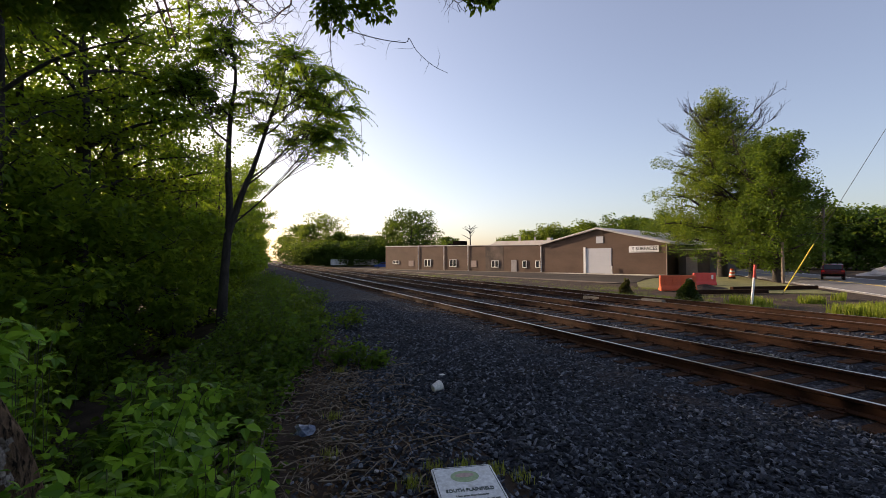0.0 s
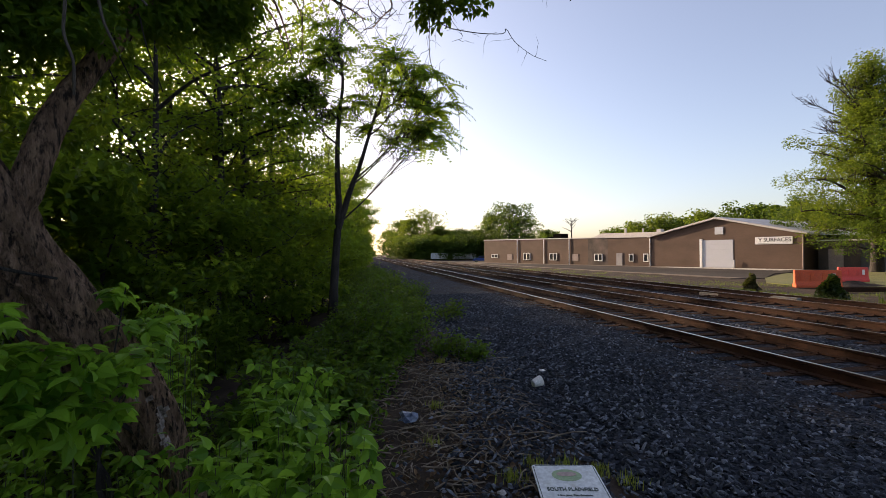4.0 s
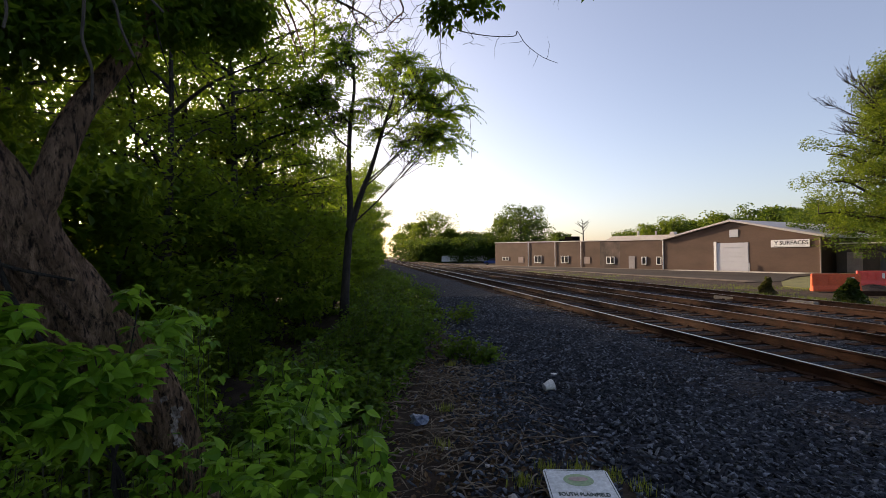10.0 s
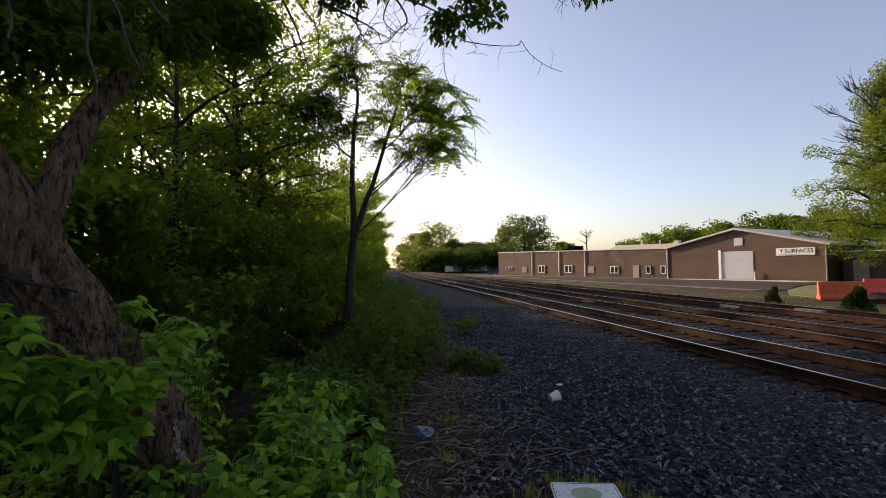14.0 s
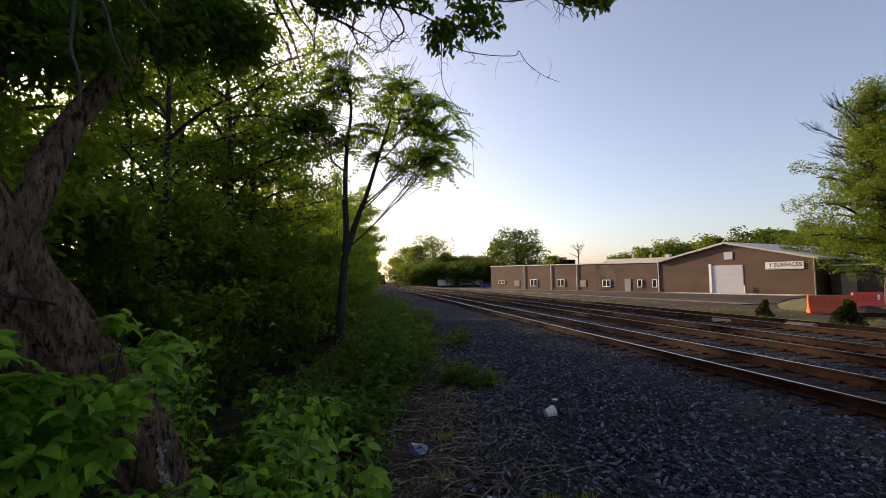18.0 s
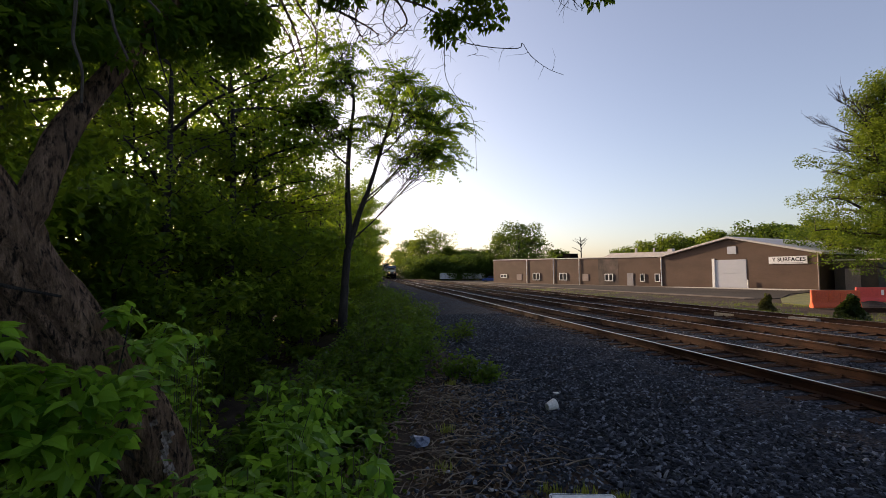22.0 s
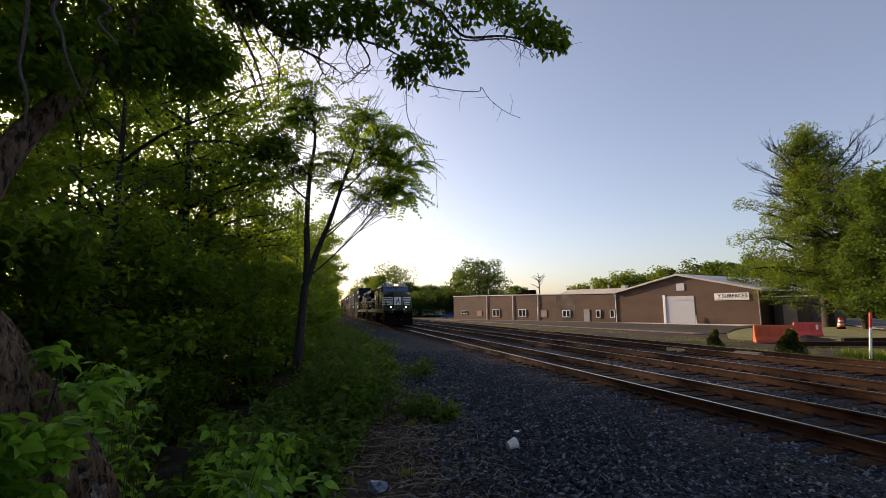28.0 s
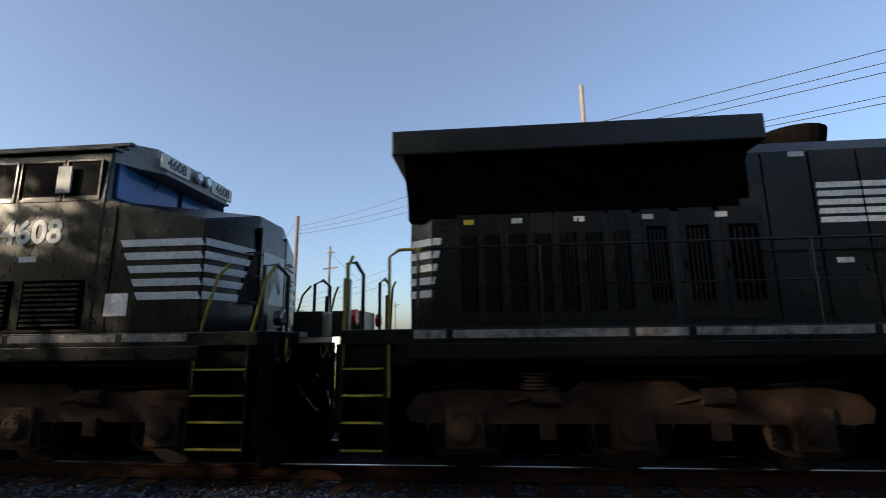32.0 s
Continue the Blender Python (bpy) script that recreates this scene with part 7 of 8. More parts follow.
        for s in (5.6, 7.4):
            lv = part("louver_panel", boxes((x - 0.012, x + 0.012, s, s + 0.6, 2.0, 2.3)), M_VENT, eq)
            for k in range(5):
                part("louver", boxes((x - 0.03, x + 0.03, s, s + 0.6, 2.02 + 0.055 * k, 2.045 + 0.055 * k)), M_BLACK, lv)
        for s, z in ((6.0, 3.6), (7.5, 3.6), (8.2, 3.6), (6.7, 3.86), (9.8, 3.4)):
            part("notice_plate", boxes((x - 0.006, x + 0.006, s, s + 0.18, z, z + 0.05)), M_STRIPE, eq)
    # engine hood
    bm = bmesh.new()
    prism(bm, [(-1.0, 1.78), (-1.0, 4.08), (-0.82, 4.27), (0.82, 4.27), (1.0, 4.08), (1.0, 1.78)], 10.82, 16.35)
    hood = P("engine_hood", bm, M_BLACK)
    for side in (-1, 1):
        x = side * 1.0
        for k in range(9):
            s = 11.35 + 0.6 * k
            part("door_seam", boxes((x - 0.01, x + 0.01, s, s + 0.015, 1.85, 4.05)), M_VENT, hood)
            part("latch", boxes((x - 0.03, x + 0.03, s + 0.05, s + 0.11, 2.45, 2.52)), M_BLACK, hood)
        for i in range(5):
            bm = bmesh.new()
            slant_bar(bm, x, 14.05 + 0.14 * i - 0.32, 15.52, 3.08 + 0.118 * i, 3.155 + 0.118 * i, -0.18)
            part("stripe", bm, M_STRIPE, hood)
        for s0, s1, z0, z1 in ((13.0, 13.45, 3.08, 3.2), (12.72, 12.98, 3.08, 3.7), (12.38, 12.7, 3.08, 3.7), (11.62, 12.3, 3.08, 3.22), (11.62, 11.9, 3.22, 3.4), (11.62, 12.3, 3.34, 3.46), (12.05, 12.3, 3.46, 3.6), (11.6, 12.3, 3.56, 3.7)):
            bm = bmesh.new()
            slant_bar(bm, x, s0, s1, z0, z1, -0.2, 0.007)
            part("emblem_block", bm, M_STRIPE, hood, "plain white emblem block")
        for z0, n in ((2.68, 7), (2.38, 8)):
            for k in range(n):
                bm = bmesh.new()
                slant_bar(bm, x, 13.45 - 0.215 * k - 0.17, 13.45 - 0.215 * k, z0, z0 + 0.21, -0.2)
                part("lettering_bar", bm, M_STRIPE, hood, "plain white lettering bar")
        for s, z in ((15.2, 2.55), (14.6, 2.55), (13.9, 2.45), (15.6, 4.0), (11.2, 3.6)):
            part("notice_plate", boxes((x - 0.008, x + 0.008, s, s + 0.2, z, z + 0.07)), M_STRIPE, hood)
    bm = bmesh.new()
    rod(bm, (0, 15.1, 4.24), (0, 15.1, 4.7), 0.4, 0.48, 20)
    part("exhaust_funnel", bm, M_DARK, hood)
    for k in range(3):
        bm = bmesh.new()
        rod(bm, (-0.3 + 0.2 * k, 13.1 + 0.16 * k, 4.25), (-0.3 + 0.2 * k, 13.1 + 0.16 * k, 4.47), 0.05, 0.1, 10)
        part("horn", bm, M_DARK, hood)
    for side in (-1, 1):
        P("blower_duct", boxes((side * 1.0 - 0.2, side * 1.0 + 0.2, 10.62, 11.08, 1.78, 4.5), bevel=0.015), M_BLACK, None, "upright blower duct behind the equipment room")
        for s in (5.35, 6.32, 7.12, 8.62, 9.05, 10.5):
            part("stiffener", boxes((side * 1.235 - 0.012, side * 1.235 + 0.012, s, s + 0.035, 2.45, 4.3)), M_BLACK, eq)
        part("panel_ledge", boxes((side * 1.24 - 0.02, side * 1.24 + 0.02, 5.05, 10.6, 3.58, 3.61)), M_BLACK, eq)
        part("grab_rail", boxes((side * 1.02 - 0.012, side * 1.02 + 0.012, 11.1, 16.3, 2.72, 2.74)), M_BLACK, hood)
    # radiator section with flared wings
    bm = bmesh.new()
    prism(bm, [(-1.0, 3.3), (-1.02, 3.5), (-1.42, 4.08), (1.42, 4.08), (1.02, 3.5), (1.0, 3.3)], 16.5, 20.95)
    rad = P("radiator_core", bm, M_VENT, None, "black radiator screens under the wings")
    bm = bmesh.new()
    box(bm, -1.5, 1.5, 16.33, 21.1, 4.07, 4.42, 0.025)
    P("radiator_wing", bm, M_BLACK, None, "flared radiator roof wing")
    bm = bmesh.new()
    prism(bm, [(-1.0, 16.35), (-1.0, 20.62), (-0.75, 20.95), (0.75, 20.95), (1.0, 20.62), (1.0, 16.35)], 1.78, 3.45, axis="z")
    rh = P("rear_hood", bm, M_BLACK)
    for side in (-1, 1):
        x = side * 1.0
        for s, w in ((20.1, 0.26), (19.78, 0.24), (19.44, 0.26), (19.1, 0.24), (18.76, 0.26), (18.42, 0.26), (18.06, 0.24), (17.6, 0.3), (17.08, 0.34), (16.5, 0.44)):
            d = part("hood_door", boxes((x - 0.018, x + 0.018, s - w * 0.62, s + w * 0.62, 1.86, 3.34), bevel=0.006), M_DOORBLK, rh)
            for z in (2.0, 3.2):
                part("hinge", boxes((x - 0.03, x + 0.03, s - w * 0.6, s - w * 0.6 + 0.03, z - 0.05, z + 0.05)), M_BLACK, d)
            part("door_handle", boxes((x - 0.04, x + 0.04, s + w * 0.5, s + w * 0.5 + 0.025, 2.5, 2.62)), M_DARK, d)
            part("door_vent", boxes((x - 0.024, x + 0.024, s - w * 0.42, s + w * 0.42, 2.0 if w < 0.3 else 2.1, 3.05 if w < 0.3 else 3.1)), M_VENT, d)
            part("vent_rib", boxes(*[(x - 0.034, x + 0.034, s + w * 0.42 * q, s + w * 0.42 * q + 0.014, 2.0, 3.05) for q in (-0.6, -0.2, 0.2, 0.6)]), M_BLACK, d)
        for s, m in ((20.1, M_YELLOW), (19.44, M_STRIPE), (18.6, M_STRIPE), (17.7, M_STRIPE), (16.75, M_STRIPE)):
            part("notice_plate", boxes((x - 0.026, x + 0.026, s - 0.07, s + 0.07, 3.2, 3.27)), m, rh)
        for i, (z0, z1) in enumerate(zs):
            bm = bmesh.new()
            slant_bar(bm, x * 1.004, 20.5 + 0.035 * (4 - i) * 0 + 0.03 * i, 20.62, z0, z1, -0.2)
            part("stripe", bm, M_STRIPE, rh)
            bm = bmesh.new()
            v = [bm.verts.new(p) for p in ((side * 1.005, 20.63, z0), (side * 0.755, 20.96, z0), (side * 0.755, 20.96, z1), (side * 1.005, 20.63, z1))]
            bm.faces.new(v)
            bmesh.ops.solidify(bm, geom=bm.faces[:], thickness=0.01)
            part("stripe", bm, M_STRIPE, rh)
    text_part("road_number", number, 0.3, pose(0, 20.962, 3.25, 90, 0, 180), M_STRIPE, rh)
    P("drop_step", boxes((-0.45, 0.45, 21.76, 22.2, 1.7, 2.08), bevel=0.01), M_BLACK, None, "folded steel drop step at the end platform")
    P("drop_step", boxes((-0.45, 0.45, 0.0, 0.44, 1.7, 2.08), bevel=0.01), M_BLACK, None, "folded steel drop step at the end platform")
    # under the frame
    P("fuel_tank", boxes((-1.0, 1.0, 7.2, 14.0, 0.16, 1.34), bevel=0.08), M_DARK, None, "grimy fuel tank")
    for side in (-1, 1):
        for a, b in ((9.5, 11.2), (11.75, 13.65)):
            bm = bmesh.new()
            rod(bm, (side * 1.25, a + 0.1, 1.1), (side * 1.25, b - 0.1, 1.1), 0.24, seg=20)
            rod(bm, (side * 1.25, a, 1.1), (side * 1.25, a + 0.1, 1.1), 0.13, 0.24, 20)
            rod(bm, (side * 1.25, b - 0.1, 1.1), (side * 1.25, b, 1.1), 0.24, 0.13, 20)
            P("air_tank", bm, M_TANK, None, "dusty cylindrical air tank", True)
        P("battery_box", boxes((side * 1.3 - 0.15, side * 1.3 + 0.15, 7.45, 9.2, 0.68, 1.3), bevel=0.02), M_DARK)
        P("valve_box", boxes((side * 1.32 - 0.12, side * 1.32 + 0.12, 14.15, 14.75, 0.75, 1.32), bevel=0.02), M_DARK)
        bm = bmesh.new()
        pipe(bm, [(side * 1.35, 7.0, 0.7), (side * 1.35, 9.3, 0.66), (side * 1.35, 14.2, 0.7)], 0.025)
        pipe(bm, [(side * 1.42, 1.3, 1.36), (side * 1.42, 20.8, 1.36)], 0.03)
        P("brake_pipe", bm, M_DARK)
    for a, b in ((0.4, 7.2), (14.0, 21.3)):
        P("underframe", boxes((-0.62, 0.62, a, b, 0.26, 1.34)), M_DARK, None, "dark traction motors and underframe")
    truck(th, 3.95, (1.85, 3.95, 6.05), wheels)
    truck(th, 18.15, (16.1, 18.15, 20.2), wheels)
    # steps and rails
    for side in (-1, 1):
        for s0, s1 in ((0.6, 1.33), (21.18, 21.7)):
            st = P("step_well", boxes((side * 0.98 - 0.02, side * 0.98 + 0.02, s0, s1, 0.3, 1.7), (min(side * 0.98, side * 1.5), max(side * 0.98, side * 1.5), s0 - 0.03, s0, 0.28, 1.7), (min(side * 0.98, side * 1.5), max(side * 0.98, side * 1.5), s1, s1 + 0.03, 0.28, 1.7)), M_BLACK)
            for z in (0.32, 0.64, 0.96, 1.28):
                tr = part("tread", boxes((min(side * 1.0, side * 1.48), max(side * 1.0, side * 1.48), s0, s1, z, z + 0.03)), M_DARK, st)
                part("tread_edge", boxes((side * 1.485 - 0.008, side * 1.485 + 0.008, s0, s1, z + 0.008, z + 0.034)), M_RAILYEL, tr, "yellow step edge")
        x = side * 1.46
        for pts in ([(x, 1.36, 0.85), (x, 1.32, 1.6), (x, 1.08, 2.5), (x, 0.92, 2.68)], [(x * 0.985, 0.62, 1.2), (x * 0.985, 0.6, 1.7), (x * 0.97, 0.42, 2.5), (x * 0.93, 0.34, 2.64)], [(x, 21.12, 0.95), (x, 21.12, 2.7), (x, 21.0, 2.79), (x, 20.7, 2.8)], [(x, 21.72, 1.2), (x, 21.7, 1.8), (x, 21.66, 2.6), (x, 21.6, 2.73)]):
            bm = bmesh.new()
            pipe(bm, pts, 0.022, 8)
            P("yellow_handrail", bm, M_RAILYEL, None, "yellow step handrail")
        bm = bmesh.new()
        pipe(bm, [(x, 20.7, 2.8), (x, 9.2, 2.8), (x, 8.8, 3.3), (x, 5.1, 3.36)], 0.018, 8)
        P("handrail", bm, M_BLACK)
        for s in (20.75, 19.2, 17.6, 16.0, 14.4, 12.8, 11.2, 9.6, 8.5, 7.3, 6.1, 5.3):
            bm = bmesh.new()
            rod(bm, (x, s, 1.7), (x, s, 2.8 if s > 9 else 3.33), 0.022, seg=8)
            P("rail_post", bm, M_BLACK)
        bm = bmesh.new()
        pipe(bm, [(x, 20.7, 2.3), (x, 9.2, 2.3)], 0.01, 6)
        P("mid_rail", bm, M_BLACK)
        for s in (0.5, 21.7):
            bm = bmesh.new()
            pipe(bm, [(side * 1.35, s, 1.78), (side * 1.35, s, 2.65), (side * 0.95, s, 2.72), (side * 0.55, s, 2.6), (side * 0.55, s, 1.78)], 0.028, 8)
            P("end_rail", bm, M_BLACK)
            P("end_post", boxes((side * 1.3 - 0.07, side * 1.3 + 0.07, s - 0.02, s + 0.05, 1.78, 2.45)), M_BLACK)
        bm = bmesh.new()
        rod(bm, (side * 0.8, 0.55, 1.97), (side * 0.8, 0.45, 1.97), 0.11, 0.11, 16)
        dl = P("ditch_light", bm, M_BLACK)
        bm = bmesh.new()
        rod(bm, (side * 0.8, 0.45, 1.97), (side * 0.8, 0.435, 1.97), 0.085, 0.075, 16)
        part("lens", bm, M_DITCH_ON if lit else M_LENS, dl)
        bm = bmesh.new()
        rod(bm, (side * 0.75, 21.72, 1.97), (side * 0.75, 21.8, 1.97), 0.11, 0.11, 14)
        P("marker_lamp", bm, M_REDLENS)
        for s in (0.4, 21.8):
            for dx in (0.75, 1.1):
                bm = bmesh.new()
                pipe(bm, smooth_path([(side * dx, s, 1.68), (side * (dx + 0.08), s - 0.03, 1.5), (side * dx, s, 1.36), (side * (dx - 0.12), s, 1.46), (side * (dx - 0.1), s, 1.66)], 3), 0.022, 6)
                P("jumper_cable", bm, M_RAILYEL if dx < 1 else M_BLACK)
    for s, d in ((0.45, -1), (21.75, 1)):
        P("pilot_plate", boxes((-1.45, 1.45, min(s, s + 0.05 * d), max(s, s + 0.05 * d), 0.55, 1.6)), M_DARK)
        P("anticlimber", boxes((-0.75, 0.75, min(s, s + 0.22 * d), max(s, s + 0.22 * d), 1.6, 1.78), bevel=0.02), M_BLACK)
        if d < 0:
            P("white_edge", boxes((-0.7, 0.7, s - 0.235, s - 0.22, 1.7, 1.77)), M_STRIPE)
        bm = bmesh.new()
        box(bm, -0.16, 0.16, min(s, s + 0.3 * d), max(s, s + 0.3 * d), 0.78, 1.02, 0.03)
        box(bm, -0.1, 0.22, min(s + 0.2 * d, s + 0.34 * d), max(s + 0.2 * d, s + 0.34 * d), 0.72, 1.08, 0.03)
        P("coupler", bm, M_DARK)
        for sx in (-0.45, 0.45):
            bm = bmesh.new()
            pipe(bm, smooth_path([(sx, s + 0.05 * d, 1.1), (sx, s + 0.25 * d, 0.8), (sx * 0.6, s + 0.35 * d, 0.62), (sx * 0.3, s + 0.3 * d, 0.85)], 3), 0.03, 6)
            P("air_hose", bm, M_BLACK)
    bm = bmesh.new()
    v0 = [(-1.5, 0.45), (0.0, 0.11), (1.5, 0.45)]
    f = []
    for (xa, ya), (xb, yb) in zip(v0, v0[1:]):
        q = [bm.verts.new(p) for p in ((xa, ya - 0.14, 0.1), (xb, yb - 0.14, 0.1), (xb, yb, 0.55), (xb, yb - 0.02, 0.86), (xa, ya - 0.02, 0.86), (xa, ya, 0.55))]
        bm.faces.new((q[0], q[1], q[2], q[5]))
        bm.faces.new((q[5], q[2], q[3], q[4]))
    bmesh.ops.remove_doubles(bm, verts=bm.verts, dist=0.001)
    bmesh.ops.solidify(bm, geom=bm.faces[:], thickness=0.03)
    P("plow", bm, M_DARK, None, "dark snow plow blade")
    return th


WHEELS = []
loco = build_loco("4139", True, WHEELS)
loco_two = build_loco("4608", False, WHEELS)


# ---- container wagons ----
def build_container(col, col2, length, label):
    m = mat("container paint", col, col2, 0.8, 25, 0.75, bump=0.1, spec=0.15, stain=(0.12, 0.08, 0.06), stain_at=(0.62, 0.8))
    th = empty("container", label=label, category="container", group="containers")
    n = int(length / 0.28)
    for side in (-1, 1):
        vs, fs = [], []
        for k in range(n * 4 + 1):
            s = 0.12 + (length - 0.24) * k / (n * 4)
            x = side * (1.2 - (0.035 if k % 4 in (1, 2) else 0))
            vs += [(x, s, 0.16), (x, s, 2.74)]
        for k in range(n * 4):
            fs.append((2 * k, 2 * k + 2, 2 * k + 3, 2 * k + 1))
        mesh_ob("side_panel", vs, fs, m, th)
        part("lettering_bar", boxes((side * 1.2 - 0.006, side * 1.2 + 0.006, 1.0, 3.4, 1.9, 2.3)), M_STRIPE, th)
    part("roof", boxes((-1.19, 1.19, 0.05, length - 0.05, 2.8, 2.84)), m, th)
    part("container_floor", boxes((-1.19, 1.19, 0.05, length - 0.05, 0.02, 0.14)), m, th)
    for s in (0.0, length - 0.14):
        part("end_frame", boxes((-1.22, -1.08, s, s + 0.14, 0, 2.9), (1.08, 1.22, s, s + 0.14, 0, 2.9), (-1.08, 1.08, s, s + 0.14, 2.76, 2.9), (-1.08, 1.08, s, s + 0.14, 0, 0.14), (-1.08, 1.08, s + 0.05, s + 0.09, 0.14, 2.76)), m, th)
    for side in (-1, 1):
        part("side_rail", boxes((side * 1.2 - 0.02, side * 1.2 + 0.02, 0.14, length - 0.14, 0, 0.16), (side * 1.2 - 0.02, side * 1.2 + 0.02, 0.14, length - 0.14, 2.74, 2.9)), m, th)
    return th


def build_well_car(length):
    th = empty("well_wagon", label="rusty container well wagon", category="wagon", group="wagons")
    for side in (-1, 1):
        bm = bmesh.new()
        prism(bm, [(0.6, 1.0), (2.2, 1.0), (2.6, 0.3), (length - 2.6, 0.3), (length - 2.2, 1.0), (length - 0.6, 1.0), (length - 0.6, 1.15), (0.6, 1.15)], side * 1.3, side * 1.42, axis="x")
        part("side_sill", bm, M_TRUCK, th)
        part("top_chord", boxes((side * 1.36 - 0.08, side * 1.36 + 0.08, 2.2, length - 2.2, 1.15, 1.3)), M_TRUCK, th)
    part("well_floor", boxes((-1.3, 1.3, 2.5, length - 2.5, 0.25, 0.34)), M_TRUCK, th)
    for s in (0.0, length - 2.3):
        part("end_deck", boxes((-1.3, 1.3, s, s + 2.3, 0.95, 1.12)), M_TRUCK, th)
    for sc in (1.15, length - 1.15):
        part("side_frame", boxes((-1.12, -0.98, sc - 1.15, sc + 1.15, 0.35, 0.62), (0.98, 1.12, sc - 1.15, sc + 1.15, 0.35, 0.62), (-0.9, 0.9, sc - 0.2, sc + 0.2, 0.5, 0.9), bevel=0.03), M_TRUCK, th)
        for a in (sc - 0.88, sc + 0.88):
            bm = bmesh.new()
            for side in (-1, 1):
                rod(bm, (side * 0.7, a, 0.45), (side * 0.83, a, 0.45), 0.45, seg=20)
            rod(bm, (-0.8, a, 0.45), (0.8, a, 0.45), 0.08, seg=8)
            part("wheel", bm, M_WHEEL, th)
    return th


CAR = 16.6
car0 = build_well_car(CAR)
CARGO = []
low_kinds = [build_container((0.008, 0.07, 0.07), (0.012, 0.09, 0.09), 12.2, "teal steel shipping container on a wagon"), build_container((0.07, 0.07, 0.078), (0.1, 0.1, 0.108), 12.2, "light grey shipping container on a wagon"), build_container((0.008, 0.012, 0.032), (0.012, 0.017, 0.045), 12.2, "dark blue shipping container on a wagon"), build_container((0.09, 0.035, 0.02), (0.13, 0.05, 0.03), 12.2, "rust-brown shipping container on a wagon")]
used = set()
for i in range(8):
    off = 44.6 + i * CAR
    car = car0 if i == 0 else copy_thing(car0, Matrix())
    CARGO.append((car, off, 0.0))
    for k, z in (((0, 1, 1, 3, 2, 1, 3, 2)[i], 0.35), ((2, 1, 1, 2, 3, 1, 2, 3)[i], 3.27)):
        c = low_kinds[k] if k not in used else copy_thing(low_kinds[k], Matrix())
        used.add(k)
        CARGO.append((c, off + (CAR - 12.2) / 2, z))


def build_insect():
    """A small dark bee: body and two blurred wings; its head points along +x."""
    th = empty("flying_insect", Matrix.Translation((0.6, -1.2, ground_z(0.6, -1.2) + 0.06)), label="small dark bee in flight", category="insect")
    bm = bmesh.new()
    bmesh.ops.create_uvsphere(bm, u_segments=12, v_segments=8, radius=1, matrix=Matrix.Translation((-0.003, 0, 0)) @ Matrix.Diagonal((0.0055, 0.0032, 0.003, 1)))
    bmesh.ops.create_uvsphere(bm, u_segments=12, v_segments=8, radius=1, matrix=Matrix.Translation((0.0035, 0, 0.0004)) @ Matrix.Diagonal((0.0034, 0.003, 0.0028, 1)))
    bmesh.ops.create_uvsphere(bm, u_segments=10, v_segments=6, radius=0.0018, matrix=Matrix.Translation((0.0075, 0, 0)))
    part("body", bm, M_DARK, th, smooth=True)
    for side in (-1, 1):
        bm = bmesh.new()
        v = [bm.verts.new(q) for q in ((0.004, 0, 0.002), (0.006, side * 0.006, 0.005), (0.002, side * 0.011, 0.008), (-0.003, side * 0.009, 0.006), (0.001, side * 0.002, 0.002))]
        bm.faces.new(v)
        part("wing", bm, M_GLASS, th, "thin dark wing")
    return th


insect = build_insect()


def motions():
    # the bee rises, crosses before the lens twice and settles again
    rest, last = (0.6, -1.2, ground_z(0.6, -1.2) + 0.06), (3.0, -1.5, 0.02)
    way = ((0, rest, 90), (12.0, rest, 90), (12.3, (0.35, 0.0, 2.4), 70), (12.6, (0.328, 0.495, 2.23), 60), (12.7, (0.373, 0.516, 2.151), 0), (12.8, (0.377, 0.466, 2.221), -60), (13.1, (0.5, -0.3, 2.3), -90), (13.6, rest, -90), (24.4, rest, -90), (24.8, (-0.9, 0.4, 1.95), 0), (25.0, (-0.673, 0.941, 2.055), 30), (25.1, (-0.505, 1.036, 2.099), 20), (25.4, (0.403, 1.044, 2.168), -20), (25.5, (0.663, 0.89, 2.144), -35), (25.6, (0.83, 0.73, 2.107), -50), (25.7, (0.935, 0.58, 2.068), -60), (26.5, last, -60), (32, last, -60))
    walk(insect, [(t, pose(*q, 0, 0, turn)) for t, q, turn in way])
    times = (0, 8, 16, 22, 26, 28, 30, 31, 32)
    front = lambda t: -19.9 + 17.3 * (32 - t)
    for thing, off, up in [(loco, 0.0, 0.0), (loco_two, 22.35, 0.0)] + CARGO:
        walk(thing, [(t, pose(7.35, front(t) + off, 0.18 + up)) for t in times])
    # wheels roll while the train is in view
    steps = [0] + [27.5 + k / 30 for k in range(136)]
    for w in WHEELS:
        s = w.location.y
        walk(w, [(t, pose(0, s, 0.53, (math.degrees(17.3 / 0.53) / 30 * k) % 360, 0, 0)) for k, t in enumerate(steps)])
    walk(red_car, [(t, Matrix.Translation((53.8 + 3.4 * t, 28.8 + 3.66 * t, -0.42)) @ Matrix.Rotation(radians(-61), 4, "Z")) for t in (0, 8, 16, 24, 32)])


# ---- fallen notice signs and litter near the path ----
M_SIGN = mat("dirty white sign sheet", (0.55, 0.58, 0.58), (0.66, 0.68, 0.67), 3, 25, 0.45, bump=0.05, stain=(0.42, 0.42, 0.38))
M_SIGNGREEN = mat("dark green print", (0.03, 0.06, 0.05), (0.05, 0.08, 0.06), 3, 25, 0.5)
M_EMBLEM = mat("faded green print", (0.2, 0.33, 0.16), (0.3, 0.4, 0.2), 12, 40, 0.5)
M_EMBLEM2 = mat("faded brown print", (0.35, 0.22, 0.2), (0.42, 0.3, 0.25), 12, 40, 0.5)


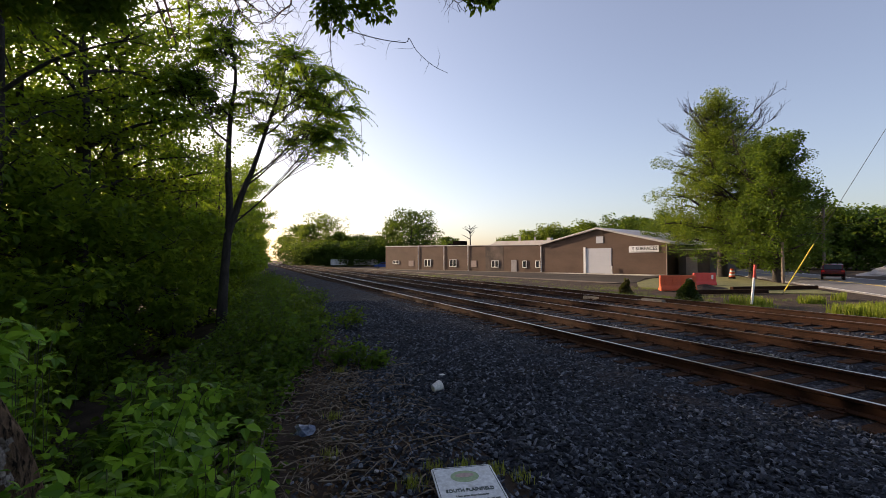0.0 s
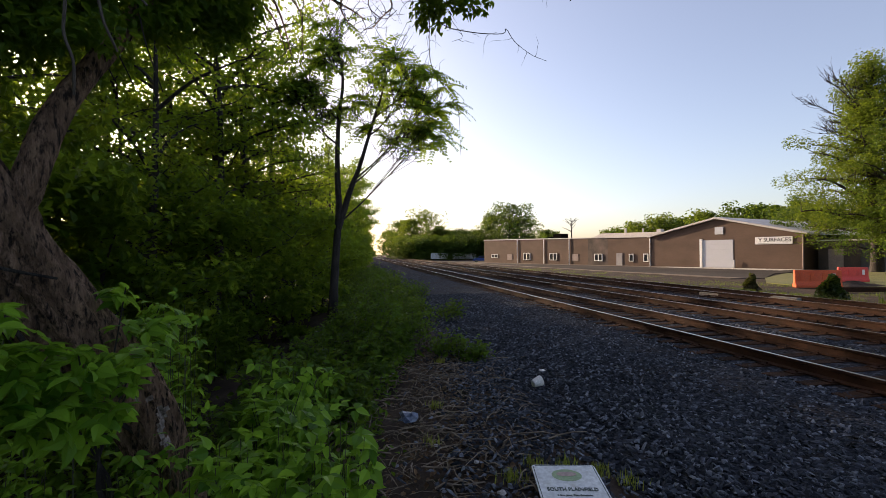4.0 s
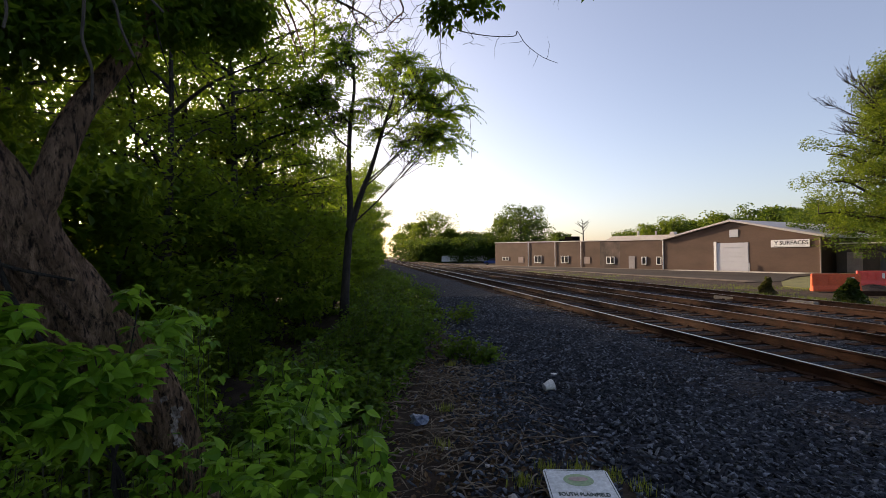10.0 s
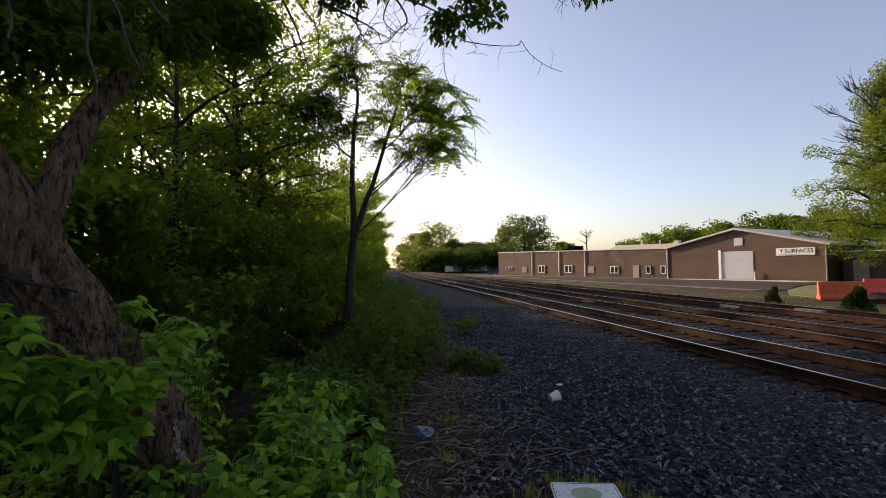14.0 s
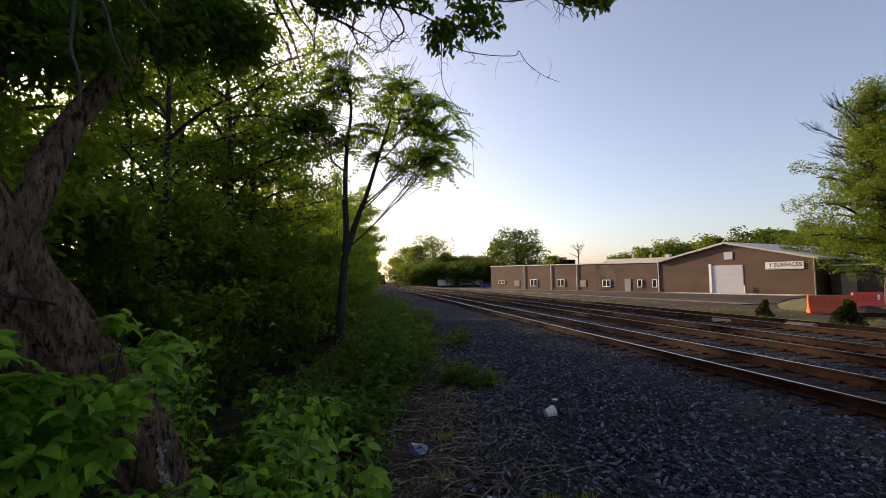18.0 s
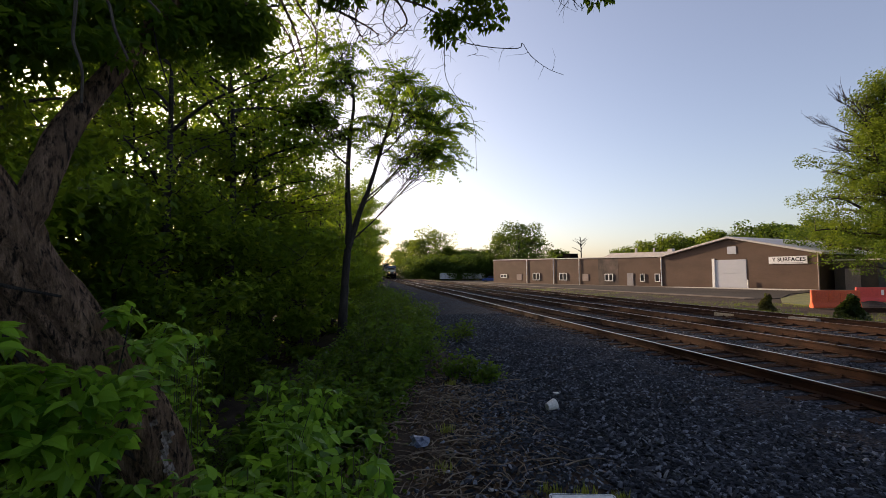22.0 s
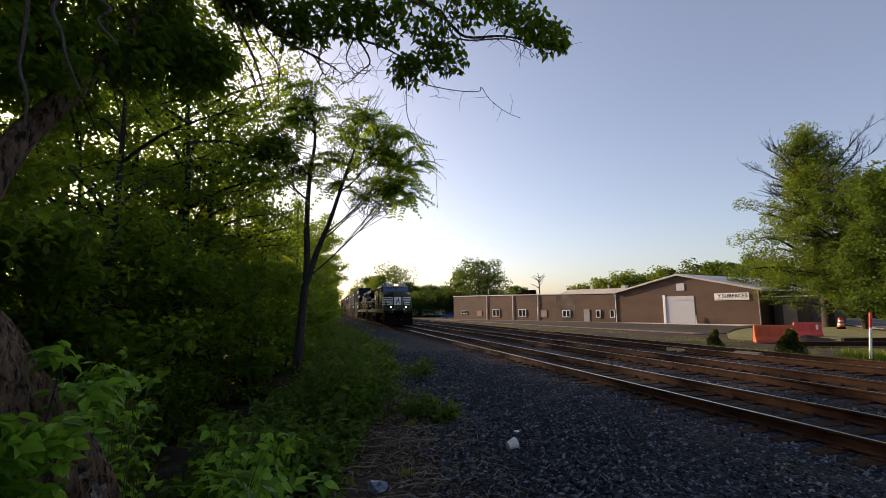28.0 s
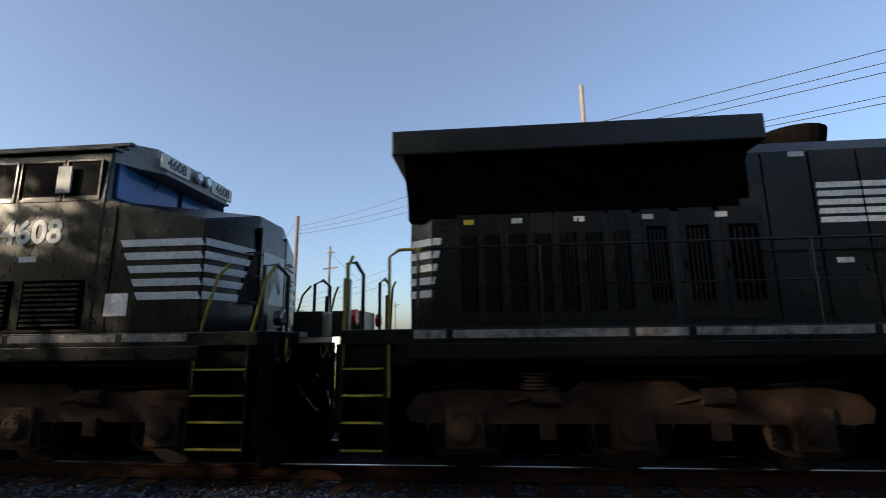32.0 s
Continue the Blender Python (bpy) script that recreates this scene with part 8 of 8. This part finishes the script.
def sign_plate(m, w, h, label, rows, emblem):
    """A flat sheet sign with rounded corners and a thin border; local x to its right, y up its face."""
    th = empty("fallen_sign", m, label=label, category="sign", group="fallen signs")
    bm = bmesh.new()
    r = 0.035
    out = []
    for cx, cy, a0 in ((w / 2 - r, h / 2 - r, 0), (-w / 2 + r, h / 2 - r, 90), (-w / 2 + r, -h / 2 + r, 180), (w / 2 - r, -h / 2 + r, 270)):
        for k in range(5):
            a = radians(a0 + 22.5 * k)
            out.append((cx + r * math.cos(a), cy + r * math.sin(a)))
    prism(bm, out, -0.003, 0.003, axis="z")
    sheet = part("sheet", bm, M_SIGN, th)
    b = 0.012
    part("border", boxes((-w / 2 + 0.03, w / 2 - 0.03, h / 2 - b - 0.006, h / 2 - b, 0.003, 0.005), (-w / 2 + 0.03, w / 2 - 0.03, -h / 2 + b, -h / 2 + b + 0.006, 0.003, 0.005), (-w / 2 + b, -w / 2 + b + 0.006, -h / 2 + 0.03, h / 2 - 0.03, 0.003, 0.005), (w / 2 - b - 0.006, w / 2 - b, -h / 2 + 0.03, h / 2 - 0.03, 0.003, 0.005)), M_SIGNGREEN, th)
    for body, size, y, bold in rows:
        text_part("sign_text", body, size, pose(0, y, 0.0045) @ Matrix.Diagonal((0.78, 1.08, 1, 1)), M_SIGNGREEN, th, bold=bold)
    if emblem:
        bm = bmesh.new()
        bmesh.ops.create_circle(bm, cap_ends=True, segments=28, radius=0.11, matrix=Matrix.Translation((0, emblem, 0.0045)) @ Matrix.Diagonal((1.1, 0.85, 1, 1)))
        part("emblem", bm, M_EMBLEM, th, "faded round green emblem")
        bm = bmesh.new()
        bmesh.ops.create_circle(bm, cap_ends=True, segments=20, radius=0.07, matrix=Matrix.Translation((0, emblem + 0.015, 0.0065)) @ Matrix.Diagonal((1.15, 0.5, 1, 1)))
        part("emblem_band", bm, M_EMBLEM2, th)
    return th


SIGN_POSE = pose(1.62, 3.46, 0.02, 3, 0, -12.2)
sign_plate(SIGN_POSE, 0.53, 0.66, "white metal clean-up sign lying on the ballast", [("SOUTH PLAINFIELD", 0.058, -0.05, 0.0008), ("A New Jersey Clean Community", 0.026, -0.13, 0.0), ("ADOPT-A-SPOT", 0.075, -0.22, 0.001)], 0.16)
sign_plate(SIGN_POSE @ pose(0.012, -0.52, -0.002, 2, 0, -1.5), 0.53, 0.34, "smaller white sign lying below it", [("THIS SPOT ADOPTED BY", 0.04, 0.09, 0.0006)], 0)


def crumpled(name, x, y, r, material, label, category, seed, flat=0.45, z=-0.03):
    rr = random.Random(seed)
    bm = bmesh.new()
    bmesh.ops.create_icosphere(bm, subdivisions=2, radius=r)
    for v in bm.verts:
        v.co = v.co * rr.uniform(0.55, 1.25)
        v.co.z *= flat
    bm.transform(Matrix.Translation((x, y, z + r * flat * 0.6)))
    return tagged(part(name, bm, material), label, category)


M_CUP = mat("dirty white plastic", (0.6, 0.59, 0.56), (0.7, 0.69, 0.66), 8, 40, 0.5)
M_SCRAP = mat("soiled paper", (0.2, 0.19, 0.18), (0.42, 0.4, 0.38), 14, 40, 0.7)
M_BAGBLUE = mat("pale blue film", (0.03, 0.05, 0.1), (0.16, 0.2, 0.27), 14, 40, 0.3)
bm = bmesh.new()
rod(bm, (0, 0, 0), (0.13, 0.03, 0.03), 0.05, 0.075, 12)
bm.transform(Matrix.Translation((2.36, 6.22, 0.03)))
tagged(part("paper_cup", bm, M_CUP), "crushed white paper cup on the ballast", "cup")
crumpled("paper_scrap", 2.83, 7.05, 0.05, M_CUP, "small white paper scrap on the ballast", "litter", 4)
crumpled("plastic_bag", 0.52, 5.3, 0.11, M_BAGBLUE, "crumpled pale blue plastic bag in dry stalks", "litter", 5, 0.6)
for i, (x, y, r) in enumerate(((1.02, 4.12, 0.04), (0.78, 3.35, 0.06), (0.62, 3.5, 0.05), (1.08, 3.55, 0.05), (0.72, 4.55, 0.035), (0.35, 7.2, 0.04), (0.5, 7.4, 0.03), (4.6, 6.3, 0.03), (3.2, 4.3, 0.025))):
    crumpled("litter_scrap", x, y, r * 0.7, M_SCRAP, "small pale scrap of litter on the ground", "litter", 10 + i)["group"] = "litter scraps"


def build_ties():
    """Cross ties of the three tracks, one object each near the camera, the rest joined."""
    rr = random.Random(44)
    bm = bmesh.new()
    box(bm, -1.3, 1.3, -0.115, 0.115, -0.18, 0.0, 0.012)
    me = bpy.data.meshes.new("tie")
    bm.to_mesh(me)
    bm.free()
    me.materials.append(M_TIE)
    bm = bmesh.new()
    for side in (-1, 1):
        box(bm, side * 0.7535 - 0.17, side * 0.7535 + 0.17, -0.09, 0.09, 0.0, 0.016)
        for dx in (-0.085, 0.085):
            rod(bm, (side * 0.7535 + dx, 0.05 * (1 if dx > 0 else -1), 0), (side * 0.7535 + dx, 0.05 * (1 if dx > 0 else -1), 0.05), 0.016, seg=6)
    pl = bpy.data.meshes.new("tie_plate")
    bm.to_mesh(pl)
    bm.free()
    pl.materials.append(M_RAIL_SIDE)
    for th, lo, hi in zip(track_things, (-4, -2, 2), (36, 40, 44)):
        rest_v, rest_f = [], []
        y = -40.0
        while y < 150:
            dy, rot = y + rr.uniform(-0.05, 0.05), rr.uniform(-0.025, 0.025)
            dz = rr.uniform(-0.006, 0.002)
            if lo < y < hi:
                o = new("tie", me)
                o.parent = th
                o.matrix_basis = Matrix.Translation((rr.uniform(-0.06, 0.06), dy, dz)) @ Matrix.Rotation(rot, 4, "Z")
                q = new("tie_plate", pl)
                q.parent = o
            else:
                i = len(rest_v)
                c, s = math.cos(rot), math.sin(rot)
                for z in (-0.18, 0.0):
                    for u, w in ((-1.3, -0.115), (1.3, -0.115), (1.3, 0.115), (-1.3, 0.115)):
                        rest_v.append((u * c - w * s, dy + u * s + w * c, z + dz))
                rest_f += [(i + 4, i + 5, i + 6, i + 7), (i, i + 1, i + 5, i + 4), (i + 1, i + 2, i + 6, i + 5), (i + 2, i + 3, i + 7, i + 6), (i + 3, i, i + 4, i + 7)]
            y += 0.53
        mesh_ob("far_ties", rest_v, rest_f, M_TIE, th, "far ties of the track")["kind"] = "stuff"


build_ties()


motions()
